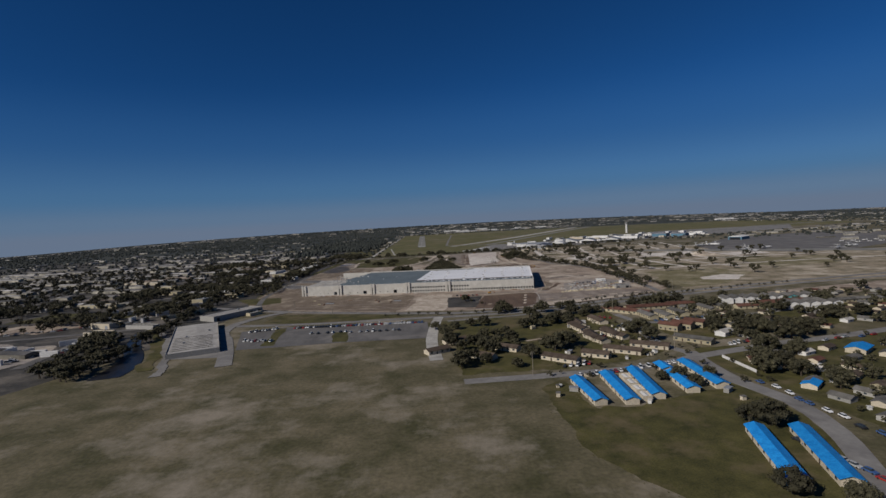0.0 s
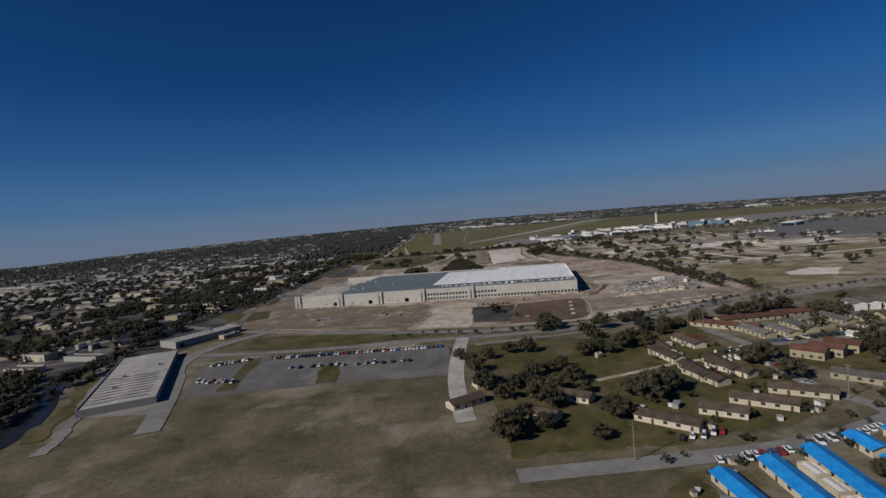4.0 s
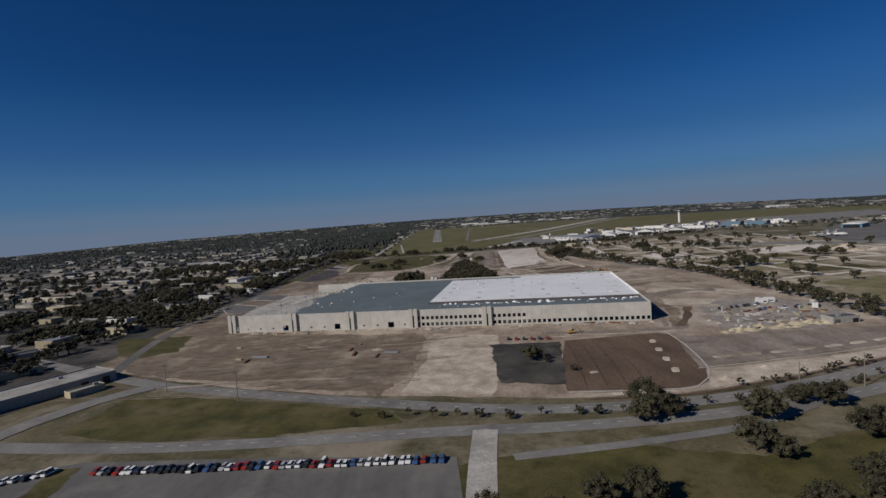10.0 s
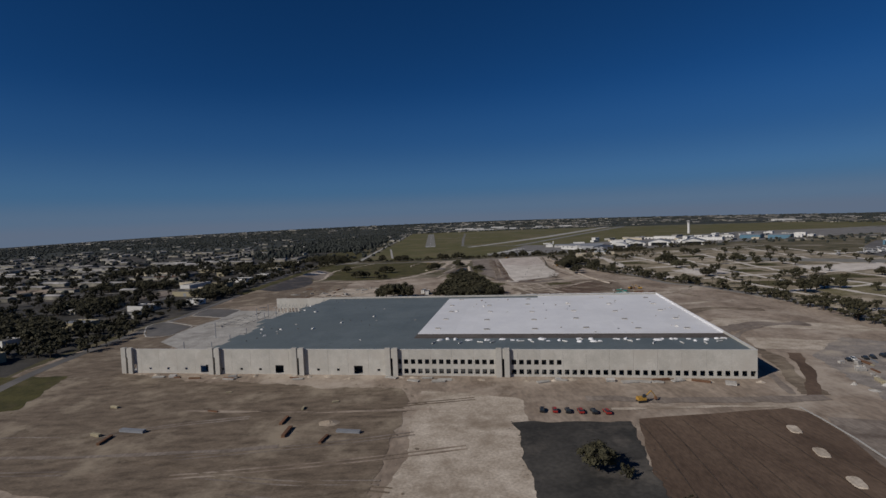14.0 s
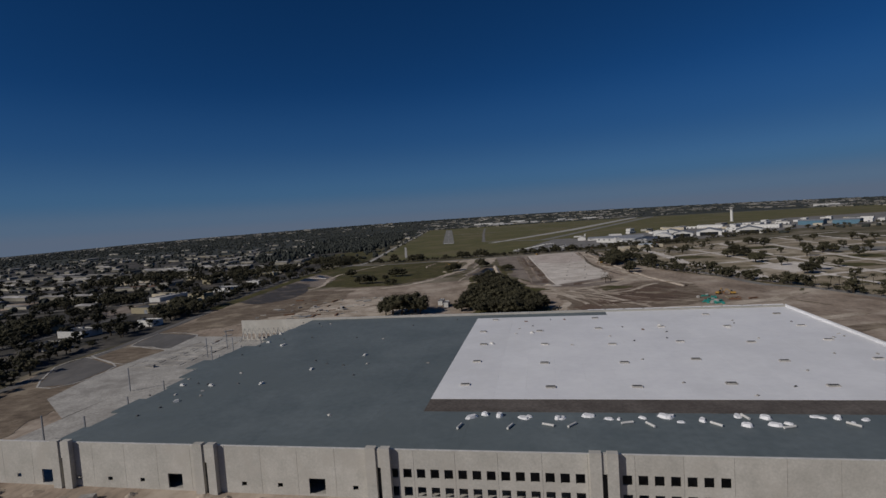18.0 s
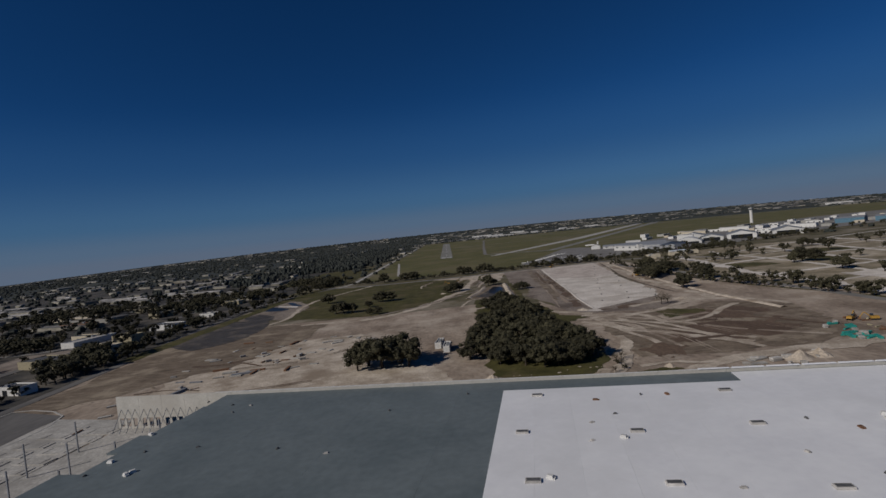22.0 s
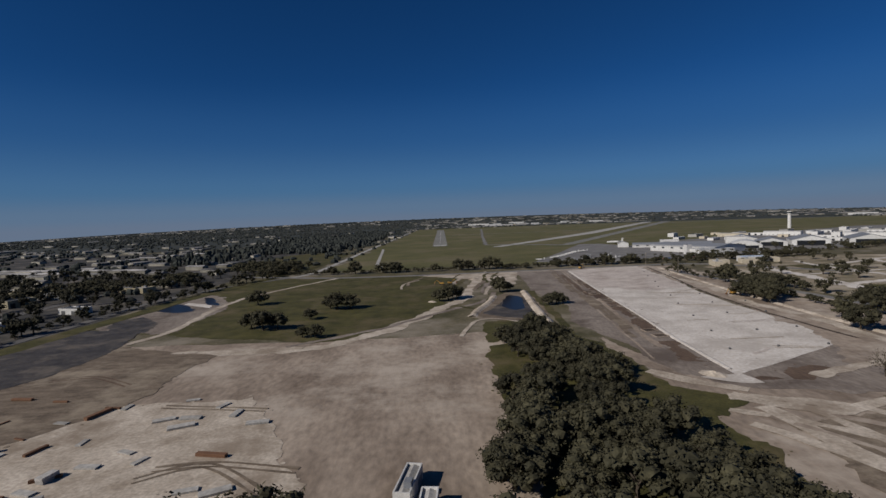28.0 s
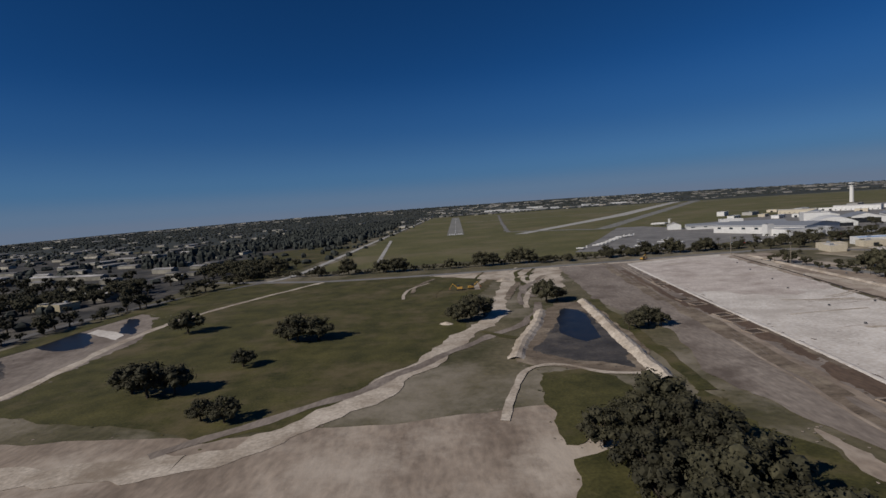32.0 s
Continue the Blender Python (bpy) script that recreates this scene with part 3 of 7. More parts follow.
patch("pad_south_ground", [(72, 1006), (98, 1008), (130, 1025), (169, 1046), (182, 1050), (186, 1010), (150, 990), (118, 985), (90, 992)], L2, "grey_dirt", "rolled grey brown soil at the foot of the pad", step=7, jag=2)
# darker patch at the foot of the pad
patch("pad_dark_ground", [(101, 1000), (112, 1007), (128, 1011), (133, 1004), (116, 997)], L3, "brown_dirt", "dark soil at the foot of the pad", step=5, jag=2.5)
patch("pad_spread_ground", [(84, 1004), (99, 1005), (101, 996), (93, 996)], 0.15, "sand_pad", "spread of white limerock at the pad corner", step=4, jag=1)
for pts in ([(94, 1075), (101, 1072), (104, 1100), (97, 1098)], [(88, 1020), (95, 1018), (98, 1050), (92, 1052)], [(103, 1120), (106, 1118), (110, 1160), (104, 1158)], [(98, 1100), (103, 1104), (108, 1190), (101, 1184)], [(106, 1200), (112, 1198), (119, 1260), (111, 1258)]):
    patch("margin_soil_ground", pts, 0.15, "brown_dirt", "strip of dark turned soil along the pad", step=5, jag=2.8)
patch("margin_sand_ground", [(68, 1046), (73, 1008), (80, 996), (88, 996), (80, 1010), (75, 1040), (70, 1062)], 0.15, "dirt", "worn tan soil along the edge of the wood", step=5, jag=1.5)
trail([(206, 1318), (198, 1282), (190, 1258), (191, 1204), (184, 1160), (179, 1132), (180, 1104), (181, 1076), (178, 1040), (180, 1010)], 6.5, "pale_dirt", "pale sandy track along the foot of the pad", 0.165, "pad_track")
# flat dark ribbon, its colour stands for the shade in the cut bank
trail([(203, 1335), (188, 1244), (176, 1180), (171, 1130), (169, 1090), (170, 1044)], 1.6, "brown_roof", "dark strip painted as the shade of the cut along the pad edge", 0.175, "pad_cut")
berm("pad_edge_bank", [(98, 1010), (100, 1055), (105, 1105), (112, 1196), (124, 1326)], 3.6, 0.45, "sand_pad", "low bright sand edge of the pad", 8)
patch("pad_margin_ground", [(70, 1010), (112, 998), (140, 1335), (75, 1335), (66, 1200), (76, 1145), (66, 1100), (78, 1040)], L3, "grey_dirt", "rolled grey brown strip beside the white pad", step=8, jag=1.5)
patch("pad_north_ground", [(75, 1320), (212, 1345), (205, 1356), (-20, 1336), (30, 1290), (55, 1240)], L2, "pale_dirt", "churned pale soil beside the perimeter road", step=8, jag=3)
patch("borrow_ground", [(80, 880), (120, 872), (180, 878), (200, 960), (175, 990), (128, 972), (88, 968)], L2, "hollow", "dull brown excavated hollow with pale rims", step=9, jag=4.5)
patch("site_green_ground", [(128, 982), (155, 968), (148, 952), (126, 953)], L3, "lawn", "patch of weeds on bare soil", step=6, jag=3)
patch("brown_plot_ground", [(72, 596), (128, 599), (133, 594), (131, 572), (123, 532), (116, 516), (108, 510), (96, 507), (52, 513), (55, 540)], L3, "brown_dirt", "damp dark brown ploughed plot with a rounded corner", step=5, jag=0.5)
patch("site_yard_ground", [(186, 662), (165, 588), (214, 584), (245, 592), (268, 640), (257, 668), (226, 694)], L3, "yard_base", "grey gravel site yard strewn with building materials", step=7, jag=2)
patch("yard_sand_ground", [(179, 704), (205, 693), (228, 683), (221, 666), (195, 671), (168, 679)], L2, "pale_dirt", "smoothed spread of pale sand beside the warehouse", step=8, jag=1.5)
for pts, w, kind in (([(150, 610), (158, 640), (166, 668), (160, 700)], 9.0, "hollow"), ([(146, 606), (156, 622), (168, 640), (180, 668)], 5.0, "brown_dirt"), ([(140, 612), (152, 650), (164, 690), (190, 720), (230, 735)], 3.0, "grey_dirt"), ([(170, 720), (200, 735), (235, 730)], 12.0, "grey_dirt"), ([(60, 618), (95, 612), (128, 608), (150, 606)], 6.0, "grey_dirt"), ([(66, 606), (100, 604), (134, 600)], 2.0, "pale_dirt"), ([(180, 780), (210, 790), (240, 780)], 10.0, "hollow"), ([(165, 820), (200, 815), (230, 822)], 7.0, "pale_dirt")):
    trail(pts, w, kind, "churned soil beside the warehouse", 0.125, "churned_soil")
patch("site_berm_ground", [(178, 735), (262, 700), (258, 720), (190, 760)], L3, "pale_dirt", "low smoothed bank of pale sand", step=6, jag=2)
patch("front_site_ground", [(-200, 612), (-150, 576), (-90, 550), (-26, 526), (-16, 580), (-14, 640), (-90, 660), (-175, 690), (-205, 640)], L2, "hollow", "dull brown churned soil before the warehouse", step=9, jag=4)
patch("north_yard_ground", [(-140, 875), (55, 845), (66, 868), (0, 872), (-30, 940), (-60, 1000), (-170, 1000)], L2, "pale_dirt", "pale churned building yard behind the warehouse", step=8, jag=3)
patch("pond_bank_ground", [(-208, 1140), (-204, 1186), (-198, 1250), (-178, 1246), (-154, 1210), (-144, 1184), (-146, 1142), (-144, 1106), (-170, 1112), (-198, 1128)], L2, "grey_dirt", "grey eroded sandy bank of a pond", step=7, jag=3)
patch("pond_mud_ground", [(-200, 1150), (-188, 1158), (-166, 1136), (-160, 1112), (-186, 1118)], L3, "wet", "dark mud beside a pond", "mud", step=5, jag=2)
patch("pond_water", [(-193, 1182), (-197, 1200), (-196, 1213), (-187, 1206), (-171, 1190), (-164, 1175), (-176, 1171)], L3, "water", "still dark blue pond water", "pond", step=5, jag=1.5)
patch("pond_water", [(-166, 1200), (-174, 1214), (-186, 1238), (-178, 1236), (-171, 1225), (-156, 1197)], L3, "water", "still dark blue pond water", "pond", step=5, jag=1.5)
# plain white patch laid between the two ponds
patch("pond_white_ground", [(-185, 1205), (-186, 1214), (-170, 1204), (-160, 1195), (-159, 1186), (-170, 1195)], L4, "sand_pad", "white patch between two ponds", step=4, jag=0.8)
patch("ditch_bank_ground", [(16, 1118), (30, 1108), (42, 1101), (54, 1098), (62, 1130), (62, 1205), (46, 1204), (34, 1180), (22, 1140)], L3, "hollow", "eroded muddy banks round a ditch", step=6, jag=1.6)
patch("ditch_mud_ground", [(24, 1128), (34, 1116), (50, 1106), (54, 1130), (55, 1180), (48, 1194), (38, 1160)], L4, "wet", "dark wet mud on the floor of a ditch", "mud", step=5, jag=1.6)
patch("ditch_water", [(47, 1190), (54, 1187), (53, 1172), (50, 1139), (43, 1135), (37, 1149), (41, 1172)], 0.16, "water", "still dark water in a steep ditch", "pond", step=5, jag=1.0)
berm("spoil_bank", [(60, 1206), (58, 1165), (56.5, 1144), (55, 1107), (54.6, 1094)], 6.0, 1.5, "pale_dirt", "narrow spoil bank of pale sand", 3)
berm("ditch_bank", [(37, 1190), (31, 1165), (22, 1140), (17, 1120)], 6.0, 1.2, "pale_dirt", "low uneven bank beside a ditch", 4)
trail([(66, 1208), (64, 1180), (63, 1127), (61, 1085)], 4.5, "lawn", "strip of green weeds along a bank", 0.2, "weed_strip")
trail([(8, 1158), (16, 1148), (23, 1146), (29, 1160), (34, 1184)], 3.2, "lawn", "curved strip of green weeds", 0.2, "weed_strip")
patch("ditch_head_ground", [(19, 1060), (22, 1104), (34, 1107), (42, 1098), (48, 1075)], 0.15, "lawn", "grass at the head of the ditch", step=5, jag=1.5)
patch("wood_edge_lawn_ground", [(20, 1055), (55, 1075), (58, 1088), (68, 1050), (74, 985), (73, 930), (68, 880), (52, 862), (14, 872)], L2, "lawn", "rough green grass round the oak wood", step=7, jag=2.5)
patch("car_park_ground", [(-148, 396), (-168, 468), (-131, 477), (-60, 470), (2, 461), (4, 396), (-70, 400)], L2, "asphalt", "dark asphalt car park", step=20, jag=0.4)
for x0, x1, y0, y1 in ((-131, -122, 404, 474), (-74, -62, 402, 440)):
    patch("lot_verge_ground", [(x0, y0), (x1, y0), (x1 - 6, y1), (x0 - 6, y1)], L3, "lawn", "green strip between parking lots", step=8, jag=1.5)
patch("loading_yard_ground", [(-190, 380), (-150, 376), (-158, 420), (-184, 470), (-200, 500), (-240, 520), (-236, 480)], L2, "old_asphalt", "pale asphalt loading yard", step=20, jag=0.4)

# runway, taxiways and aprons
patch("runway", [(-13, 1849), (17, 1849), (26, 3200), (-4, 3200)], 0.12, "runway", "long pale grey runway", "runway", step=200, jag=0)
patch("taxiway_long", [(95, 1760), (112, 1752), (420, 2200), (1180, 3560), (1150, 3590), (390, 2230)], 0.11, "concrete", "pale diagonal taxiway", "taxiway", step=100, jag=0)
patch("taxiway_second", [(215, 1745), (240, 1745), (1130, 3300), (1100, 3330)], 0.11, "runway", "grey diagonal runway", "taxiway", step=100, jag=0)
patch("apron_ground", [(110, 1432), (190, 1402), (300, 1452), (330, 1560), (285, 1735), (250, 1745), (170, 1560)], 0.1, "old_asphalt", "grey aircraft parking apron", "apron", step=40, jag=0.5)
patch("terminal_ground", [(260, 1412), (420, 1440), (700, 1560), (1300, 1720), (1500, 2000), (1000, 2050), (450, 1760), (330, 1700)], 0.09, "old_asphalt", "paved airport yard round the hangars", "apron", step=60, jag=2)
patch("far_runway", [(430, 1150), (470, 1180), (900, 800), (1500, 640), (1480, 600), (860, 770)], 0.1, "runway", "pale grey crossing runway", "runway", step=100, jag=0)
patch("east_apron_ground", [(640, 1165), (700, 1215), (760, 1290), (900, 1420), (1150, 1430), (1250, 1250), (1000, 1000), (800, 900), (690, 880), (610, 1040)], 0.09, "asphalt", "wide dark grey aircraft apron", "apron", step=60, jag=2)
patch("green_lot_ground", [(300, 566), (365, 584), (440, 655), (432, 735), (325, 730), (316, 680), (296, 620)], L2, "dry_grass", "olive green dry grass lot beside the street", step=10, jag=5)
patch("boulevard_lot_ground", [(336, 490), (352, 506), (400, 516), (470, 526), (560, 536), (560, 488), (455, 476), (380, 480)], L3, "dirt", "bare sandy lot beside the boulevard", step=9, jag=3)
patch("pale_lot_ground", [(352, 622), (358, 640), (398, 658), (418, 640), (386, 604)], L3, "sand_pad", "square of pale bare sand in a grass lot", step=8, jag=2)
patch("green_lot_ground", [(330, 820), (420, 830), (430, 880), (350, 892)], L2, "dry_grass", "olive green dry grass lot between cleared streets", step=10, jag=5)
patch("green_lot_ground", [(500, 700), (640, 720), (660, 820), (520, 830)], L2, "dry_grass", "olive green dry grass lot between cleared streets", step=14, jag=6)
patch("pale_lot_ground", [(430, 960), (540, 985), (560, 1040), (450, 1030)], L3, "sand_pad", "broad pale sandy lot left bare", step=10, jag=4)
patch("pale_lot_ground", [(300, 985), (350, 995), (352, 1060), (300, 1050)], L3, "sand_pad", "pale sandy lot left bare", step=9, jag=4)
patch("pale_lot_ground", [(560, 900), (640, 905), (650, 960), (570, 955)], L3, "sand_pad", "pale sandy lot left bare", step=9, jag=4)
road("airfield_path_road", [(-51, 1456), (-66, 1452), (-75, 1455), (-82, 1520), (-104, 1784), (-108, 1812)], 4.5, "concrete", "narrow pale service path on the grass", z=0.13)

# wheel tracks, rims and worn lines on the building site
for pts, w, gap in (([(78, 976), (100, 958), (118, 936), (126, 900), (132, 876)], 4.5, 0), ([(85, 970), (94, 955), (102, 942), (101, 918), (104, 890)], 3.0, 0), ([(100, 970), (114, 958), (124, 944), (140, 915), (168, 885)], 3.5, 0), ([(84, 986), (101, 972), (128, 979), (160, 1000), (185, 1010)], 7.0, 0),
                    ([(92, 948), (108, 930), (112, 905), (112, 876)], 0.7, 2.2), ([(112, 962), (130, 930), (138, 900), (150, 876)], 0.8, 2.4), ([(128, 968), (150, 930), (166, 900), (186, 880)], 0.7, 2.2), ([(150, 975), (172, 940), (186, 905), (192, 880)], 0.8, 2.4)):
    trail(pts, w * 0.8, "pale_dirt" if w > 4 else "dirt", "pale vehicle track worn into brown soil", 0.13, gap=gap)
for pts, w in (([(83, 902), (77, 888), (70, 872), (62, 858)], 4.5), ([(55, 846), (83, 850), (109, 862), (135, 868), (172, 872)], 7.0), ([(200, 960), (192, 985), (176, 1000), (150, 1012), (120, 1000)], 5.0), ([(70, 1012), (80, 1000), (92, 990)], 5.0)):
    trail(pts, w, "pale_dirt", "low pale rim of scraped sand", 0.13, "spoil_rim")
for pts in ([(104, 900), (130, 890), (165, 900), (160, 925), (125, 930), (106, 925)], [(130, 940), (160, 935), (185, 950), (170, 968), (140, 958)], [(84, 880), (100, 876), (104, 890), (92, 905)]):
    patch("damp_soil_ground", pts, L3, "brown_dirt", "dark damp soil in the borrow pit", step=6, jag=4.5)
for pts, w, kind in (([(83, 985), (109, 976), (118, 960), (120, 942), (138, 943), (162, 964), (178, 976)], 4.5, "pale_dirt"), ([(87, 977), (94, 941), (106, 921), (122, 899), (132, 885)], 5.0, "pale_dirt"), ([(97, 980), (106, 943), (122, 913), (138, 892)], 3.5, "pale_dirt"),
                     ([(78, 966), (84, 957), (90, 945), (93, 930), (97, 900)], 3.2, "pale_dirt"), ([(88, 965), (96, 953), (101, 934), (108, 906)], 2.2, "dirt"),
                     ([(86, 922), (82, 902), (74, 882), (66, 868)], 5.5, "pale_dirt"), ([(75, 866), (91, 867), (99, 863), (116, 867), (150, 872)], 3.0, "pale_dirt"), ([(123, 962), (124, 950), (134, 952), (150, 958)], 4.0, "dirt"), ([(130, 930), (150, 925), (168, 905)], 6.0, "brown_dirt"), ([(112, 900), (140, 905), (175, 930)], 4.0, "brown_dirt"), ([(150, 950), (165, 930), (180, 905)], 4.0, "brown_dirt")):
    trail(pts, w, kind, "pale and dark swirl of scraped soil", 0.135, "scraped_soil")
patch("bank_weeds_ground", [(58, 850), (70, 853), (88, 856), (86, 862), (66, 860)], L3, "lawn", "strip of green weeds behind the warehouse", step=4, jag=1.5)
patch("wood_gap_ground", [(54, 980), (76, 972), (88, 982), (80, 990), (66, 1002)], L3, "lawn", "grass gap at the edge of the oak wood", step=5, jag=1.6)
site_rng = random.Random(17)
for k in range(18):
    x, y = site_rng.uniform(-170, -30), site_rng.uniform(545, 625)
    a = site_rng.uniform(-0.35, 0.25)
    l = site_rng.uniform(15, 50)
    trail([(x - l * math.cos(a), y - l * math.sin(a)), (x, y + site_rng.uniform(-3, 3)), (x + l * math.cos(a), y + l * math.sin(a))], site_rng.uniform(0.5, 2.4), site_rng.choice(("dirt", "hollow", "grey_dirt")), "worn wheel track on the graded site", 0.12, gap=site_rng.choice((0, 2.2, 2.4)))
for k in range(16):
    x, y = site_rng.uniform(-170, -60), site_rng.uniform(860, 1030)
    trail([(x, y), (x + 14, y + site_rng.uniform(-6, 6)), (x + 34, y + site_rng.uniform(-12, 12))], site_rng.uniform(0.6, 3.0), site_rng.choice(("hollow", "brown_dirt", "pale_dirt")), "worn wheel track in the building yard", 0.12, gap=site_rng.choice((0, 2.2)))
for k in range(14):
    y = 1085 + k * 17
    x = 84 + (y - 1010) * 0.085 + site_rng.uniform(-6, 12)
    trail([(x - 6, y - 60), (x, y), (x + 6, y + 60)], site_rng.uniform(0.6, 3.0), site_rng.choice(("hollow", "brown_dirt", "hollow", "dirt")), "long roller track beside the white pad", 0.135, gap=site_rng.choice((0, 0, 2.2)))
for k in range(14):
    x, y = site_rng.uniform(-30, 55), site_rng.uniform(1225, 1325)
    trail([(x - 4, y - 30), (x + site_rng.uniform(-6, 6), y), (x + 8, y + 26)], site_rng.uniform(1.0, 4.0), site_rng.choice(("pale_dirt", "hollow", "grey_dirt", "lawn")), "churned soil track beside the ditch", 0.125)

trail([(92, 1835), (160, 1790), (232, 1740)], 16.0, "runway", "grey taxiway link across the grass", 0.14, "taxiway_link")
trail([(92, 1835), (118, 2200), (150, 2600), (190, 3100)], 7.0, "old_asphalt", "grey taxiway beside the runway", 0.14, "taxiway_link")
trail([(30, 2460), (240, 2470), (520, 2500)], 13.0, "runway", "grey taxiway link across the grass", 0.14, "taxiway_link")
trail([(120, 3080), (600, 3110), (1200, 3060), (1900, 2900)], 26.0, "runway", "wide grey cross runway", 0.14, "taxiway_link")
trail([(900, 1800), (1300, 2000), (1800, 2120)], 30.0, "runway", "wide grey cross runway", 0.14, "taxiway_link")

patch("street_side_ground", [(258, 752), (290, 750), (286, 800), (266, 905), (222, 872)], L1, "dirt", "bare soil between site and street", step=10, jag=2)
patch("street_verge_ground", [(140, 1012), (160, 1050), (198, 1350), (230, 1335), (226, 1200), (232, 1080), (250, 1000), (258, 915), (230, 870), (196, 880), (204, 960)], L2, "dirt", "bare pinkish verge between the pad and the street", step=8, jag=3)
berm("verge_bank", [(190, 950), (186, 1010), (188, 1090), (194, 1180), (204, 1270), (212, 1330)], 5.0, 0.9, "pale_dirt", "low pale bank of sand along the verge", 6)
trail([(258, 915), (238, 990), (222, 1060), (216, 1150), (222, 1260)], 3.5, "lawn", "strip of grass beside the street", 0.15, "weed_strip")
trail([(150, 868), (200, 872), (240, 890), (262, 905)], 9.0, "pale_dirt", "dusty site track joining the street", 0.15)

patch("west_site_ground", [(-212, 612), (-154, 576), (-158, 620), (-164, 690), (-166, 850), (-205, 905), (-216, 850), (-222, 700)], L2, "hollow", "dark churned soil beside the warehouse", step=9, jag=3)
patch("damp_site_ground", [(-206, 862), (-170, 900), (-128, 940), (-100, 1000), (-100, 1055), (-150, 1080), (-204, 1090)], L2, "hollow", "dark damp soil round the hollow", step=9, jag=4)

# ---- the big warehouse under construction ----
WM = Matrix.Translation((140.2, 638.0, 0.0)) @ Matrix.Rotation(radians(-10.5), 4, "Z")   # local: -x along the front, +y into depth
WL, WD, WH = 307.0, 163.0, 12.6
FRONT = -6.0
ROOF_END = -264.0   # the last bay has walls and a floor, but no roof yet


def warehouse():
    w = thing("warehouse", WM, "huge unfinished tilt-up concrete warehouse with half white roof", "warehouse")
    # front panels with real window openings
    def front_panel(x0, x1, rows, y0=FRONT):
        bm = bmesh.new()
        cuts = sorted({x0, x1, *(c for r in rows for (a, b) in r[2] for c in (a, b))})
        zs = sorted({0.0, WH, *(z for r in rows for z in r[:2])})
        t = 0.35
        for i in range(len(cuts) - 1):
            for j in range(len(zs) - 1):
                cx, cz = (cuts[i] + cuts[i + 1]) / 2, (zs[j] + zs[j + 1]) / 2
                if any(r[0] < cz < r[1] and any(a < cx < b for a, b in r[2]) for r in rows):
                    continue
                box(bm, cuts[i], cuts[i + 1], y0, y0 + t, zs[j], zs[j + 1])
        bmesh.ops.remove_doubles(bm, verts=bm.verts, dist=0.002)
        return part("wall_panel", bm, "tilt_wall", w)
    def wins(x0, x1, pitch, width):
        n = max(1, round((x1 - x0) / pitch))
        pitch = (x1 - x0) / n
        return [(x0 + (i + 0.5) * pitch - width / 2, x0 + (i + 0.5) * pitch + width / 2) for i in range(n)]
    joints = [0.0]
    step = WL / 30
    while joints[-1] > -WL + 1:
        joints.append(max(-WL, joints[-1] - step))
    for b, a in zip(joints, joints[1:]):
        mid = (a + b) / 2
        rows = []
        if mid > -108:
            rows.append((1.0, 3.4, wins(a, b, 3.41, 2.1)))
            if mid < -78:
                rows.append((5.6, 7.9, wins(a, b, 3.41, 2.1)))
        elif -160 < mid:
            rows.append((1.0, 3.4, wins(a, b, 3.41, 2.1)))
            rows.append((5.6, 7.9, wins(a, b, 3.41, 2.1)))
        elif int(-mid / step) % 4 == 1:
            rows.append((0.6, 4.6, [(mid - 2.2, mid + 2.2)]))
        else:
            rows.append((2.0, 3.1, [(mid - 0.7, mid + 0.7)]))
        front_panel(a + 0.03, b - 0.03, rows)
    # recessed entrance towers along the front
    for e in (-109.0, -162.0, -209.5, -254.5, -WL + 3.0):
        part("entrance_pier", boxes((e - 3.2, e - 0.6, FRONT - 1.6, FRONT - 0.05, 0, WH + 1.0), (e + 0.6, e + 3.0, FRONT - 1.6, FRONT - 0.05, 0, WH + 1.0), (e - 0.6, e + 0.6, FRONT - 1.2, FRONT - 0.05, 8.6, WH + 0.6)), "tilt_wall", w, "projecting concrete entrance pier")
        part("entrance_recess", boxes((e - 0.6, e + 0.6, FRONT - 0.6, FRONT - 0.02, 0, 8.6)), "void", w, "dark recessed entrance glazing")
    # end, rear and left walls
    for k in range(17):
        a, b = FRONT + 0.35 + k * 9.9, FRONT + 0.35 + (k + 1) * 9.9
        part("wall_panel", boxes((-0.35, 0.0, a + 0.03, b - 0.03, 0, WH)), "tilt_wall", w)
    for k in range(31):
        a, b = -WL + k * 9.89, -WL + (k + 1) * 9.89
        mid = (a + b) / 2
        docks = [(0.9, 4.2, [(mid - 4.0 + i * 2.9, mid - 2.2 + i * 2.9) for i in range(3)])] if a < ROOF_END else []
        wall = front_panel(a + 0.03, min(b, -0.4) - 0.03, docks, WD - 0.35)
        if docks:
            for i in range(3):
                prop = bmesh.new()
                tube(prop, (mid - 3.1 + i * 3.0, WD - 0.36, 7.6), (mid - 3.1 + i * 3.0, WD - 5.6, 0.3), 0.12, 0.12, 6)
                part("brace", prop, "metal", wall, "slanting steel prop")
    part("floor_slab", boxes((-WL + 0.4, -0.4, FRONT + 0.4, WD - 0.4, 0.02, 0.3)), "concrete", w)
    # added dark sheet that stands for the unlit interior behind the openings
    part("interior_shade_sheet", boxes((ROOF_END, -0.6, FRONT + 5.5, FRONT + 5.7, 0.3, WH - 1.6)), "dark_roof", w)
    # roof sheets: the slate underlay with a ragged working edge, then the white membrane
    for i in range(9):
        a, b = ROOF_END + 8 + i * 28.4, ROOF_END + 8 + (i + 1) * 28.4
        part("roof_sheet", boxes((a, b - 0.02, FRONT + 0.4, WD - 0.4, WH - 1.5, WH - 1.0)), "slate_roof", w)
    edge_rng = random.Random(4)
